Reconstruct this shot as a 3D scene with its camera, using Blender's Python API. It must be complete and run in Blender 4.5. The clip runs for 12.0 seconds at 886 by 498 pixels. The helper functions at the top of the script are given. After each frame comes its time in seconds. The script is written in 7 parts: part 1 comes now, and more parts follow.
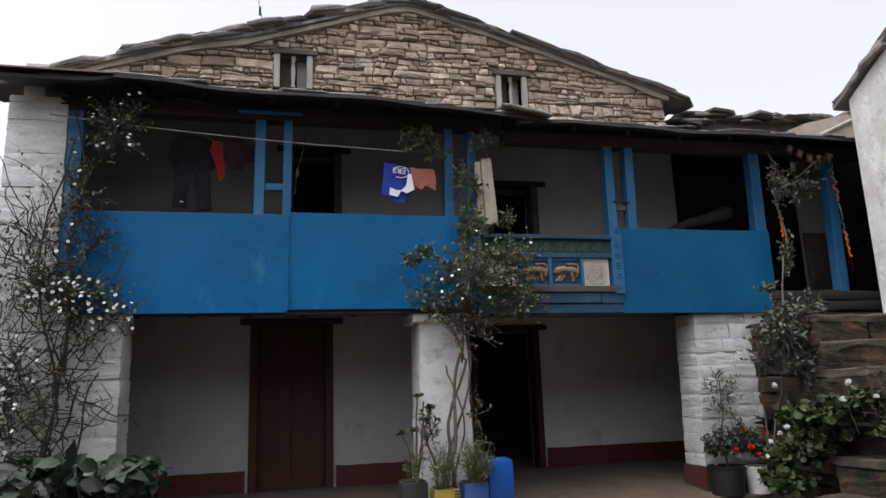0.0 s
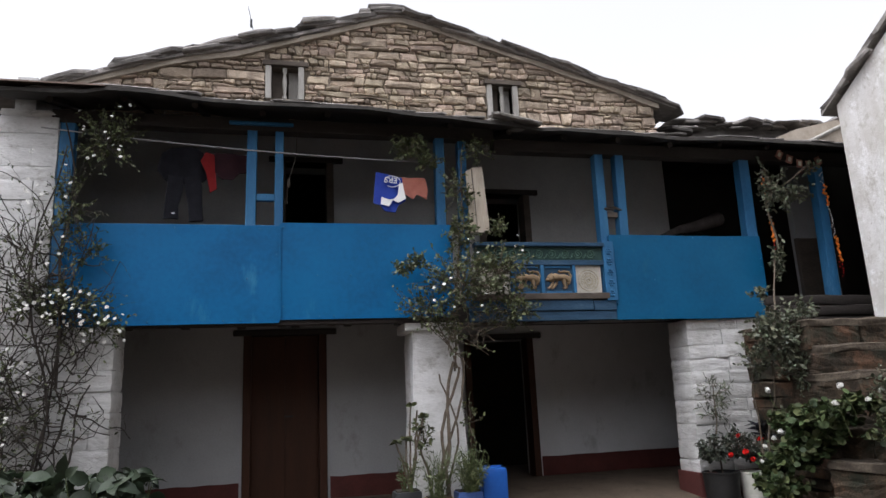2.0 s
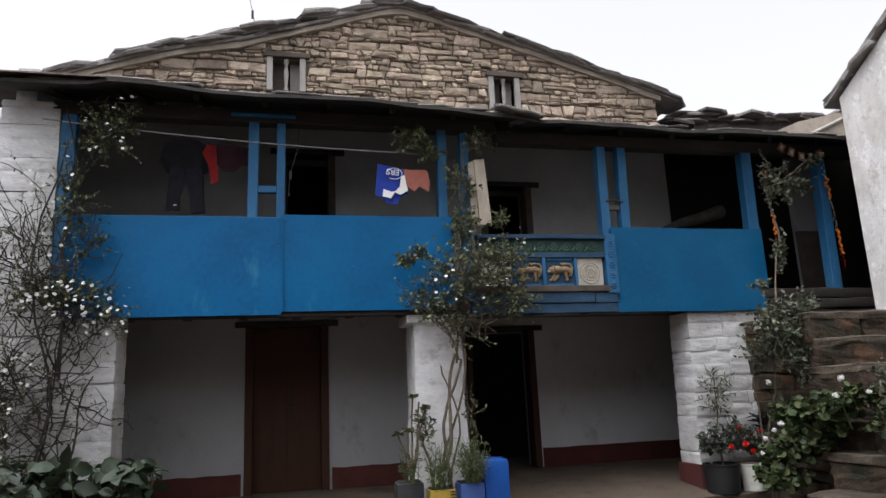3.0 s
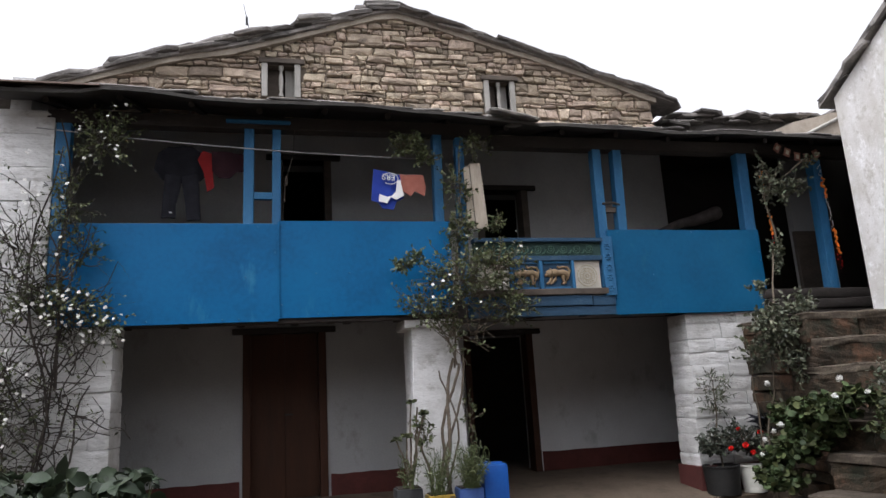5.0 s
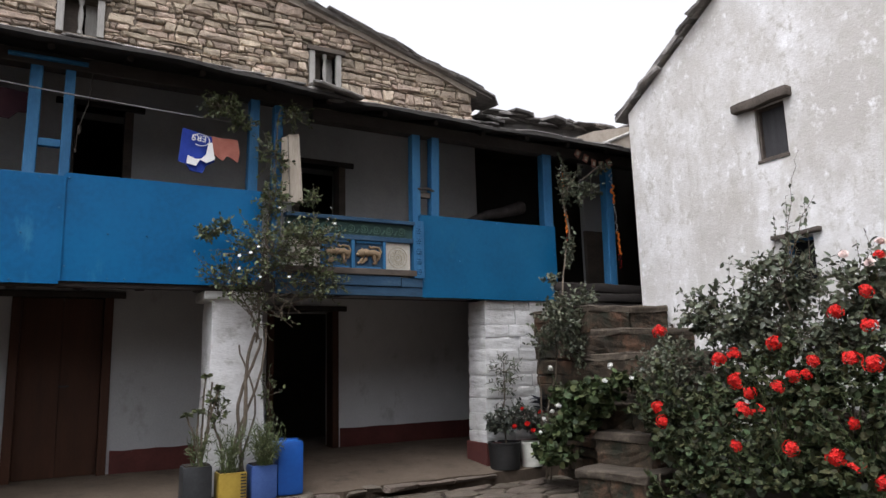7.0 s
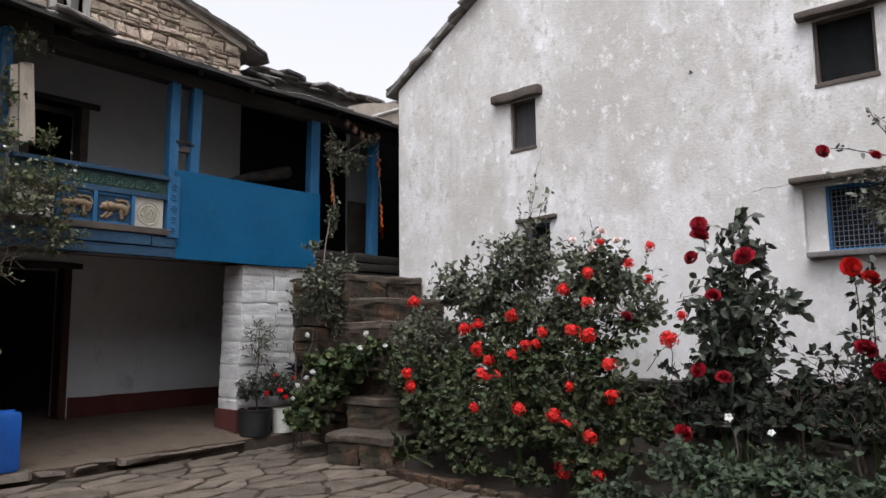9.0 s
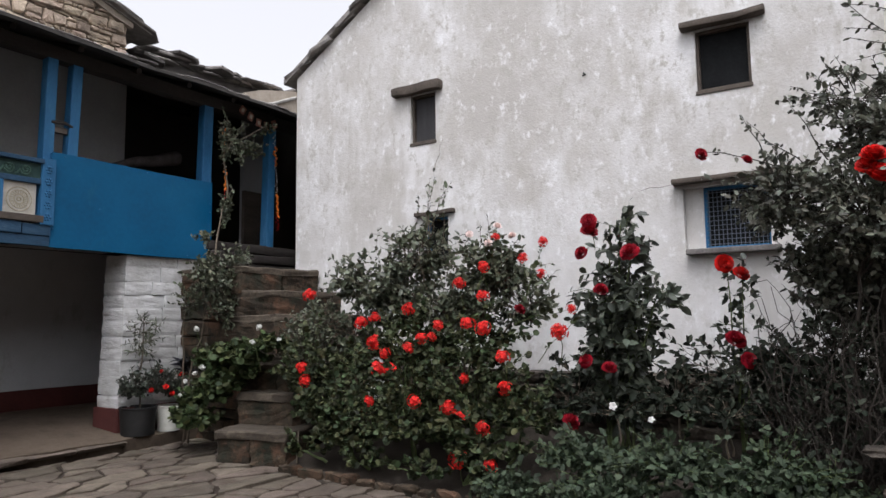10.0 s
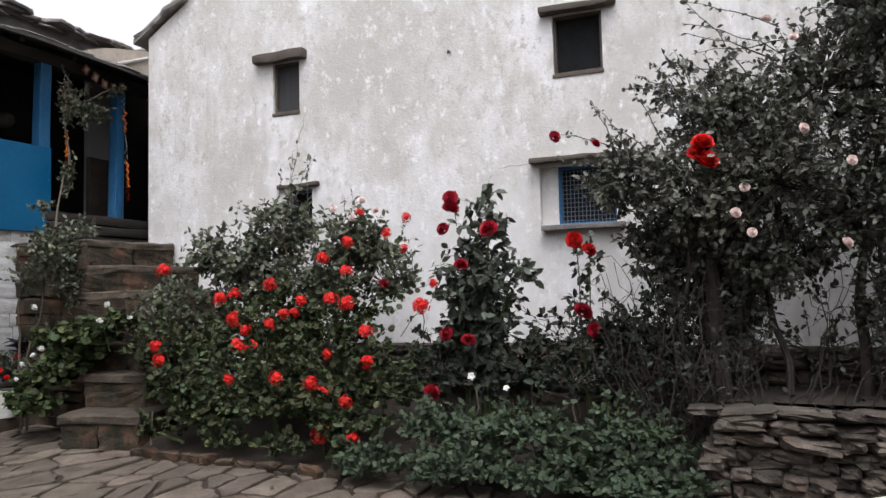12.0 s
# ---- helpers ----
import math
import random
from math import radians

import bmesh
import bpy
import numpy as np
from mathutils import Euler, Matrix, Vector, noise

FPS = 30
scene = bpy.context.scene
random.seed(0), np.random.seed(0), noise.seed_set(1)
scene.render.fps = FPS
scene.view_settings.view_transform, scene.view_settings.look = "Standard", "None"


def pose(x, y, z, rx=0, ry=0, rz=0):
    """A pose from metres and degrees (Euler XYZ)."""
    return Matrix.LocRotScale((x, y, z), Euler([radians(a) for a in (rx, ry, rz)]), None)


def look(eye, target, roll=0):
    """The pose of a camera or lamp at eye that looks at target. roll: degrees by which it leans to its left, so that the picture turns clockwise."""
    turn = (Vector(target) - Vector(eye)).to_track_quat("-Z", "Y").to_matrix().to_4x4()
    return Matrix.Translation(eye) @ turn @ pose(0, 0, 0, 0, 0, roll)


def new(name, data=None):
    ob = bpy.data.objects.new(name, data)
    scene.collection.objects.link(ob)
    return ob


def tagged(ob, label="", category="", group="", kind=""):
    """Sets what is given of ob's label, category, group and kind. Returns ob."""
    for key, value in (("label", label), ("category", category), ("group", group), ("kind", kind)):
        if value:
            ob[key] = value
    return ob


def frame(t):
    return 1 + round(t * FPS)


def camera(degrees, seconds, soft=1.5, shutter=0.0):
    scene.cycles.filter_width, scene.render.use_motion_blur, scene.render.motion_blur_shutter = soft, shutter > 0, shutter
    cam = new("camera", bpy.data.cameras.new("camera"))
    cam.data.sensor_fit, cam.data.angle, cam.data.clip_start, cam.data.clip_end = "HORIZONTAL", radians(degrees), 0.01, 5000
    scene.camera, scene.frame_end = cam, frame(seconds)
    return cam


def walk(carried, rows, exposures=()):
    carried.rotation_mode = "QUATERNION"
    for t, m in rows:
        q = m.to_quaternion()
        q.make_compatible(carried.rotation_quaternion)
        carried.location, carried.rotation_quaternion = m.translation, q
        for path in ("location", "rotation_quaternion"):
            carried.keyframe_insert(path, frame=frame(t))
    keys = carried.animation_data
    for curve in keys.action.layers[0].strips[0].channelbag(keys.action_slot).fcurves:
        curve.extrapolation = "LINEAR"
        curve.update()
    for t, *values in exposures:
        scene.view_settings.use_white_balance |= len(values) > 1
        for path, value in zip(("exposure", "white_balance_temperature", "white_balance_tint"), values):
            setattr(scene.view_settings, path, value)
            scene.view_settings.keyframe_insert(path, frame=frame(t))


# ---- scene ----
cam = camera(65.5, 12.0)
PATH = [
    (0, (0.002, -0.043, 1.353), (0.447, 1.865, 1.754), -2.0),
    (0.5, (0.018, -0.042, 1.346), (0.47, 1.868, 1.73), -2.4),
    (1, (0.016, -0.051, 1.343), (0.479, 1.859, 1.712), -2.5),
    (1.5, (0.025, -0.05, 1.347), (0.48, 1.852, 1.766), -2.6),
    (2, (0.045, -0.059, 1.327), (0.5, 1.84, 1.758), -2.7),
    (2.5, (0.037, -0.062, 1.338), (0.497, 1.839, 1.757), -2.8),
    (3, (0.025, -0.058, 1.327), (0.48, 1.846, 1.736), -2.6),
    (5, (0.043, -0.052, 1.337), (0.503, 1.848, 1.756), -3.3),
    (5.5, (0.059, -0.05, 1.329), (0.601, 1.832, 1.735), -2.8),
    (6, (0.071, -0.058, 1.332), (0.738, 1.79, 1.706), -2.6),
    (6.5, (0.054, -0.038, 1.349), (0.856, 1.76, 1.702), -2.1),
    (7, (0.044, -0.05, 1.35), (1.008, 1.67, 1.682), -1.6),
    (7.2, (0.051, -0.058, 1.36), (1.077, 1.626, 1.689), -1.2),
    (8.8, (-0.005, -0.044, 1.364), (1.456, 1.303, 1.598), -0.6),
    (9, (-0.012, -0.047, 1.353), (1.492, 1.251, 1.579), -0.6),
    (9.5, (0.007, -0.055, 1.335), (1.596, 1.141, 1.548), -0.8),
    (10, (0.017, -0.053, 1.351), (1.696, 1.015, 1.555), -0.7),
    (10.5, (0.023, -0.073, 1.37), (1.769, 0.882, 1.569), -1.0),
    (11, (0.026, -0.09, 1.382), (1.82, 0.776, 1.558), -1.4),
    (11.5, (0.013, -0.098, 1.38), (1.842, 0.697, 1.531), -1.4),
    (12, (-0.001, -0.108, 1.384), (1.856, 0.626, 1.497), -1.3),
]
walk(cam, [(t, look(eye, target, roll)) for t, eye, target, roll in PATH],
     [(0, 0.87, 6200, 14), (0.5, 0.98, 6200, 14), (1, 1.12, 6200, 14), (1.5, 1.13, 6200, 14), (2, 1.04, 6200, 14), (3, 0.99, 6200, 14), (5, 1.12, 6200, 14), (5.6, 1.08, 6200, 14), (7, 1.07, 6200, 14),
      (9.5, 0.90, 6200, 14), (11, 0.91, 6200, 14), (12, 1.05, 6200, 14)])

# ---- world, sun, exposure ----
SUN_EL, SUN_AZ = 66.0, 238.0
world = bpy.data.worlds.new("overcast_sky")
scene.world = world
world.use_nodes = True
wn = world.node_tree
wn.nodes.clear()
sky = wn.nodes.new("ShaderNodeTexSky")
sky.sky_type = "NISHITA"
sky.sun_disc = False
sky.sun_elevation = radians(SUN_EL)
sky.sun_rotation = radians(SUN_AZ)
sky.dust_density = 6.0
sky.air_density = 1.5
hsv = wn.nodes.new("ShaderNodeHueSaturation")
hsv.inputs["Saturation"].default_value = 0.04
bg = wn.nodes.new("ShaderNodeBackground")
bg.inputs["Strength"].default_value = 0.15
wout = wn.nodes.new("ShaderNodeOutputWorld")
wn.links.new(sky.outputs[0], hsv.inputs["Color"])
wn.links.new(hsv.outputs[0], bg.inputs["Color"])
wn.links.new(bg.outputs[0], wout.inputs["Surface"])
sun_data = bpy.data.lights.new("sun", "SUN")
sun_data.energy = 0.5
sun_data.angle = radians(40)
sun_data.color = (1.0, 0.985, 0.965)
sun = new("sun", sun_data)
a_sun = radians(SUN_AZ)
sun.matrix_world = look((20 * math.sin(a_sun), 20 * math.cos(a_sun), 20 * math.tan(radians(SUN_EL))), (0, 0, 0))


# ---- materials ----
def material(name, stops, scale=6.0, rough=0.85, bump=0.3, fine=60.0, metal=0.0, pick="", spread=0.35, translucent=0.0,
             stretch=(1, 1, 1), stain=None, spec=0.3, hue=0.0):
    """Two scales of noise through a colour ramp; pick 'object' or 'island' varies pieces."""
    m = bpy.data.materials.new(name)
    m.use_nodes = True
    nt = m.node_tree
    n, l = nt.nodes, nt.links
    bsdf = n["Principled BSDF"]
    bsdf.inputs["Roughness"].default_value = rough
    bsdf.inputs["Metallic"].default_value = metal
    bsdf.inputs["Specular IOR Level"].default_value = spec
    co = n.new("ShaderNodeTexCoord")
    mp = n.new("ShaderNodeMapping")
    mp.inputs["Scale"].default_value = stretch
    geo = n.new("ShaderNodeNewGeometry")
    l.new(geo.outputs["Position"], mp.inputs["Vector"])
    big = n.new("ShaderNodeTexNoise")
    big.inputs["Scale"].default_value = scale
    big.inputs["Detail"].default_value = 6
    big.inputs["Roughness"].default_value = 0.62
    l.new(mp.outputs[0], big.inputs["Vector"])
    small = n.new("ShaderNodeTexNoise")
    small.inputs["Scale"].default_value = fine
    small.inputs["Detail"].default_value = 4
    l.new(mp.outputs[0], small.inputs["Vector"])
    mixv = n.new("ShaderNodeMath")
    mixv.operation = "MULTIPLY_ADD"
    mixv.inputs[1].default_value = 0.35
    l.new(small.outputs["Fac"], mixv.inputs[0])
    sc = n.new("ShaderNodeMath")
    sc.operation = "MULTIPLY_ADD"
    sc.inputs[1].default_value = 0.75
    sc.inputs[2].default_value = -0.05
    l.new(big.outputs["Fac"], sc.inputs[0])
    l.new(sc.outputs[0], mixv.inputs[2])
    ramp = n.new("ShaderNodeValToRGB")
    els = ramp.color_ramp.elements
    while len(els) < len(stops):
        els.new(0.5)
    for e, (p, c) in zip(els, stops):
        e.position, e.color = p, (*c, 1)
    l.new(mixv.outputs[0], ramp.inputs[0])
    col = ramp.outputs[0]
    if pick:
        if pick == "object":
            rnd = n.new("ShaderNodeObjectInfo").outputs["Random"]
        else:
            rnd = geo.outputs["Random Per Island"]
        hs = n.new("ShaderNodeHueSaturation")
        mr = n.new("ShaderNodeMapRange")
        mr.inputs["To Min"].default_value = 1 - spread
        mr.inputs["To Max"].default_value = 1 + spread
        l.new(rnd, mr.inputs["Value"])
        l.new(mr.outputs[0], hs.inputs["Value"])
        if hue:
            wn2 = n.new("ShaderNodeTexWhiteNoise")
            wn2.noise_dimensions = "1D"
            l.new(rnd, wn2.inputs["W"])
            mh = n.new("ShaderNodeMapRange")
            mh.inputs["To Min"].default_value = 0.5 - hue
            mh.inputs["To Max"].default_value = 0.5 + hue
            l.new(wn2.outputs["Value"], mh.inputs["Value"])
            l.new(mh.outputs[0], hs.inputs["Hue"])
        l.new(col, hs.inputs["Color"])
        col = hs.outputs[0]
    for scol, sscale, lo, hi, st in ([] if not stain else stain if isinstance(stain, list) else [stain]):
        mp2 = n.new("ShaderNodeMapping")
        mp2.inputs["Scale"].default_value = st
        l.new(geo.outputs["Position"], mp2.inputs["Vector"])
        sn = n.new("ShaderNodeTexNoise")
        sn.inputs["Scale"].default_value = sscale
        sn.inputs["Detail"].default_value = 8
        sn.inputs["Roughness"].default_value = 0.68
        l.new(mp2.outputs[0], sn.inputs["Vector"])
        smr = n.new("ShaderNodeMapRange")
        smr.inputs["From Min"].default_value = lo
        smr.inputs["From Max"].default_value = hi
        l.new(sn.outputs["Fac"], smr.inputs["Value"])
        mx = n.new("ShaderNodeMix")
        mx.data_type = "RGBA"
        l.new(smr.outputs[0], mx.inputs["Factor"])
        l.new(col, mx.inputs["A"])
        mx.inputs["B"].default_value = (*scol, 1)
        col = mx.outputs["Result"]
    l.new(col, bsdf.inputs["Base Color"])
    if bump:
        bp = n.new("ShaderNodeBump")
        bp.inputs["Strength"].default_value = bump
        bp.inputs["Distance"].default_value = 0.02
        l.new(mixv.outputs[0], bp.inputs["Height"])
        l.new(bp.outputs[0], bsdf.inputs["Normal"])
    if translucent:
        tr = n.new("ShaderNodeBsdfTranslucent")
        l.new(col, tr.inputs["Color"])
        ms = n.new("ShaderNodeMixShader")
        ms.inputs["Fac"].default_value = translucent
        l.new(bsdf.outputs[0], ms.inputs[1])
        l.new(tr.outputs[0], ms.inputs[2])
        l.new(ms.outputs[0], n["Material Output"].inputs["Surface"])
    return m


M = {}
M["whitewash"] = material("whitewash", [(0.25, (0.48, 0.476, 0.465)), (0.6, (0.66, 0.656, 0.648))], 3.0, 0.9, 0.9, 26, stretch=(1, 1, 2.6), stain=[((0.418, 0.412, 0.394), 1.3, 0.42, 0.64, (1, 1, 0.7)), ((0.348, 0.336, 0.313), 6.0, 0.54, 0.70, (1, 1, 1.5))])
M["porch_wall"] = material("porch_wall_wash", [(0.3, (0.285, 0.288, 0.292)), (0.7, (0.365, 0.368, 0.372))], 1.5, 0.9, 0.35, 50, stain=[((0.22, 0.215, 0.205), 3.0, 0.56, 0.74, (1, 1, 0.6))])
# lighter copy of porch_wall; the bay's brighter light is put into its colour
M["bay_wall"] = material("bay_whitewash_lit", [(0.3, (0.44, 0.445, 0.455)), (0.7, (0.56, 0.565, 0.575))], 1.5, 0.9, 0.35, 50, stain=[((0.32, 0.315, 0.31), 3.0, 0.56, 0.74, (1, 1, 0.6))])
M["mud_wall"] = material("mud_plaster", [(0.3, (0.32, 0.318, 0.31)), (0.7, (0.42, 0.417, 0.41))], 2.0, 0.95, 0.3, 40)
M["house_wash"] = material("weathered_limewash", [(0.28, (0.55, 0.537, 0.517)), (0.42, (0.66, 0.648, 0.636)), (0.7, (0.735, 0.725, 0.715))], 1.6, 0.92, 0.5, 45,
                           stain=[((0.46, 0.437, 0.405), 0.8, 0.38, 0.60, (1, 1.0, 0.8)), ((0.48, 0.457, 0.42), 3.2, 0.48, 0.66, (1, 1.0, 0.5)), ((0.44, 0.42, 0.38), 11.0, 0.53, 0.64, (1, 1.0, 0.7)),
                                  ((0.79, 0.785, 0.785), 9.0, 0.56, 0.72, (1, 1, 0.8)), ((0.36, 0.335, 0.285), 1.3, 0.57, 0.80, (1, 1.6, 0.4)), ((0.40, 0.375, 0.33), 26.0, 0.60, 0.70, (1, 1.0, 0.7))])



def repaint_below(m, z0, z1, col, amount):
    """A fresher coat up to about z0 to z1, with a ragged upper edge."""
    n, l = m.node_tree.nodes, m.node_tree.links
    bsdf = n["Principled BSDF"]
    old = bsdf.inputs["Base Color"].links[0].from_socket
    geo = n.new("ShaderNodeNewGeometry")
    sep = n.new("ShaderNodeSeparateXYZ")
    l.new(geo.outputs["Position"], sep.inputs[0])
    rag = n.new("ShaderNodeTexNoise")
    rag.inputs["Scale"].default_value = 1.7
    rag.inputs["Detail"].default_value = 8
    l.new(geo.outputs["Position"], rag.inputs["Vector"])
    add = n.new("ShaderNodeMath")
    add.operation = "MULTIPLY_ADD"
    add.inputs[1].default_value = 2.2
    l.new(rag.outputs["Fac"], add.inputs[0])
    l.new(sep.outputs["Z"], add.inputs[2])
    edge = n.new("ShaderNodeMapRange")
    edge.inputs["From Min"].default_value = z1 + 1.1
    edge.inputs["From Max"].default_value = z0 + 1.1
    edge.inputs["To Max"].default_value = amount
    l.new(add.outputs[0], edge.inputs["Value"])
    mx = n.new("ShaderNodeMix")
    mx.data_type = "RGBA"
    l.new(edge.outputs[0], mx.inputs["Factor"])
    l.new(old, mx.inputs["A"])
    mx.inputs["B"].default_value = (*col, 1)
    l.new(mx.outputs["Result"], bsdf.inputs["Base Color"])


repaint_below(M["house_wash"], 1.7, 3.0, (0.79, 0.785, 0.79), 0.32)
M["red_dado"] = material("red_oxide_wash", [(0.3, (0.056, 0.017, 0.015)), (0.7, (0.098, 0.027, 0.023))], 3, 0.85, 0.2)
M["blue_paint"] = material("blue_enamel_sheet", [(0.2, (0.0, 0.060, 0.165)), (0.5, (0.0, 0.098, 0.25)), (0.8, (0.0, 0.125, 0.30))], 1.6, 0.5, 0.06, 20, spec=0.22, stain=[((0.02, 0.15, 0.29), 3.5, 0.60, 0.74, (1, 1, 0.4))])
M["blue_dull"] = material("dull_blue_enamel_sheet", [(0.2, (0.0, 0.052, 0.130)), (0.5, (0.0, 0.080, 0.185)), (0.8, (0.002, 0.100, 0.22))], 1.6, 0.5, 0.06, 20, spec=0.22, stain=[((0.015, 0.11, 0.19), 3.5, 0.60, 0.74, (1, 1, 0.4))])
M["blue_wood"] = material("blue_painted_wood", [(0.2, (0.012, 0.07, 0.16)), (0.55, (0.025, 0.125, 0.26)), (0.85, (0.09, 0.21, 0.34))], 5, 0.6, 0.35, 60, stretch=(1, 1, 0.3))
M["dark_blue_wood"] = material("weathered_dark_blue_wood", [(0.2, (0.012, 0.030, 0.055)), (0.55, (0.022, 0.062, 0.115)), (0.85, (0.075, 0.12, 0.16))], 9, 0.7, 0.6, 60, stretch=(0.4, 1, 1))
M["old_wood"] = material("dark_old_timber", [(0.25, (0.045, 0.036, 0.030)), (0.7, (0.12, 0.098, 0.08))], 5, 0.85, 0.5, 50, stretch=(0.4, 1, 1))
# darker copy of old_wood; shade under deck and eaves is put into it
M["shaded_wood"] = material("shaded_timber", [(0.25, (0.016, 0.013, 0.012)), (0.7, (0.045, 0.038, 0.034))], 5, 0.85, 0.5, 50, stretch=(0.4, 1, 1))
M["door_wood"] = material("brown_door_wood", [(0.25, (0.025, 0.009, 0.004)), (0.7, (0.062, 0.022, 0.009))], 3, 0.6, 0.3, 40, stretch=(3, 1, 0.4))
M["grey_wood"] = material("grey_weathered_wood", [(0.25, (0.22, 0.21, 0.19)), (0.7, (0.42, 0.40, 0.37))], 6, 0.9, 0.4, 60, stretch=(1, 1, 0.2))
M["pale_board"] = material("pale_board", [(0.25, (0.26, 0.21, 0.16)), (0.7, (0.50, 0.44, 0.36))], 5, 0.85, 0.3, 60, stretch=(1, 1, 0.2))
M["stone"] = material("tan_field_stone", [(0.2, (0.186, 0.15, 0.12)), (0.5, (0.372, 0.3, 0.23)), (0.8, (0.624, 0.522, 0.414))], 9, 0.92, 1.0, 70, pick="object", spread=0.42, hue=0.014, stain=[((0.138, 0.114, 0.096), 5.0, 0.54, 0.72, (1, 1, 1))])
M["stone_rest"] = material("tan_field_stone_small", [(0.2, (0.174, 0.138, 0.11)), (0.5, (0.348, 0.282, 0.216)), (0.8, (0.576, 0.48, 0.378))], 9, 0.92, 1.0, 70, pick="island", spread=0.42, hue=0.014)
M["mortar"] = material("dark_joint_mud", [(0.3, (0.075, 0.062, 0.05)), (0.7, (0.13, 0.108, 0.088))], 14, 0.95, 0.6)
M["pale_mud"] = material("pale_mud_plaster", [(0.3, (0.276, 0.236, 0.19)), (0.7, (0.437, 0.38, 0.316))], 6, 0.95, 0.5)
M["joint"] = material("pale_joint_mud", [(0.3, (0.10, 0.082, 0.064)), (0.7, (0.19, 0.155, 0.122))], 14, 0.95, 0.6)
# darker copy of the roof slate, the eaves' shade put into its colour
M["slate_dark"] = material("shaded_eave_slate", [(0.25, (0.022, 0.020, 0.019)), (0.7, (0.06, 0.055, 0.05))], 7, 0.9, 0.5, 60)
M["slate"] = material("grey_roof_slate", [(0.25, (0.106, 0.0975, 0.0925)), (0.5, (0.188, 0.175, 0.163)), (0.75, (0.312, 0.29, 0.269))], 7, 0.85, 0.8, 60, pick="object", spread=0.4, hue=0.01)
M["flag"] = material("flagstone", [(0.2, (0.040, 0.031, 0.024)), (0.5, (0.090, 0.072, 0.056)), (0.8, (0.17, 0.140, 0.112))], 5, 0.7, 0.8, 45, pick="object", spread=0.25, hue=0.012, stain=[((0.045, 0.032, 0.022), 3.5, 0.54, 0.70, (1, 1, 1))])
M["flag_stuff"] = material("flagstone_rest", [(0.2, (0.040, 0.031, 0.024)), (0.5, (0.090, 0.072, 0.056)), (0.8, (0.17, 0.140, 0.112))], 5, 0.75, 0.5, 45, pick="island", spread=0.22)
M["earth"] = material("dark_soil", [(0.3, (0.018, 0.014, 0.011)), (0.7, (0.042, 0.033, 0.025))], 6, 0.95, 0.8)
M["joint_earth"] = material("trodden_joint_earth", [(0.3, (0.012, 0.008, 0.006)), (0.7, (0.036, 0.024, 0.017))], 9, 0.95, 0.8, stain=[((0.030, 0.036, 0.016), 3.0, 0.58, 0.7, (1, 1, 1))])
M["mud_floor"] = material("mud_floor", [(0.3, (0.062, 0.045, 0.032)), (0.7, (0.105, 0.080, 0.058))], 2.5, 0.9, 0.5, 40, stain=[((0.05, 0.036, 0.026), 4.0, 0.52, 0.66, (1, 1, 1))])
M["step_stone"] = material("mossy_step_stone", [(0.25, (0.011, 0.009, 0.006)), (0.48, (0.034, 0.024, 0.015)), (0.72, (0.105, 0.073, 0.047))], 7, 0.92, 1.0, 45, pick="object", spread=0.35,
                           stain=[((0.085, 0.046, 0.027), 3.2, 0.52, 0.62, (1, 1, 1)), ((0.018, 0.019, 0.012), 4.0, 0.48, 0.62, (1, 1, 1))])
M["tread"] = material("worn_step_tread", [(0.25, (0.024, 0.020, 0.014)), (0.5, (0.056, 0.044, 0.032)), (0.75, (0.115, 0.093, 0.070))], 8, 0.9, 0.8, 45, pick="object", spread=0.2)
M["dry_stone"] = material("dry_wall_stone", [(0.2, (0.026, 0.021, 0.017)), (0.5, (0.068, 0.056, 0.045)), (0.8, (0.165, 0.137, 0.111))], 8, 0.92, 1.0, 60, pick="object", spread=0.45, hue=0.015, stain=[((0.11, 0.06, 0.035), 5.0, 0.60, 0.72, (1, 1, 1))])
M["crack"] = material("crack_grime", [(0.3, (0.12, 0.11, 0.10)), (0.7, (0.22, 0.20, 0.18))], 9, 0.95, 0.2)
M["tin"] = material("rusty_tin_sheet", [(0.3, (0.10, 0.075, 0.06)), (0.7, (0.22, 0.16, 0.13))], 4, 0.7, 0.2)
# near-black colour standing in for the shade of rooms, loft and recess
M["dark_void"] = material("room_shade_plaster", [(0.3, (0.02, 0.018, 0.016)), (0.7, (0.04, 0.036, 0.03))], 2, 0.95, 0.2)
M["stem"] = material("grey_brown_stem", [(0.3, (0.06, 0.048, 0.035)), (0.7, (0.15, 0.12, 0.09))], 20, 0.9, 0.4, 120)
M["twig"] = material("dry_twig", [(0.3, (0.020, 0.016, 0.013)), (0.7, (0.055, 0.045, 0.037))], 20, 0.9, 0.3, 120)
M["green_stem"] = material("green_stem", [(0.3, (0.04, 0.06, 0.02)), (0.7, (0.09, 0.11, 0.04))], 20, 0.7, 0.2, 120)


def leaf_material(name, a, b, rough=0.52, spread=0.58, tr=0.10, hue=0.02, spec=0.35):
    return material(name, [(0.25, a), (0.75, b)], 25, rough, 0.15, 150, pick="island", spread=spread, translucent=tr, spec=spec, hue=hue)


M["leaf_ger"] = leaf_material("geranium_leaf", (0.016, 0.022, 0.009), (0.056, 0.066, 0.029), 0.65, 0.75, 0.12, 0.06, 0.2)
M["leaf_rose"] = leaf_material("rose_leaf", (0.044, 0.052, 0.032), (0.112, 0.122, 0.078), 0.48, 0.6, 0.1, 0.04)
M["leaf_dark"] = leaf_material("dark_rose_leaf", (0.028, 0.036, 0.027), (0.080, 0.090, 0.066), 0.45, 0.6, 0.10, 0.04)
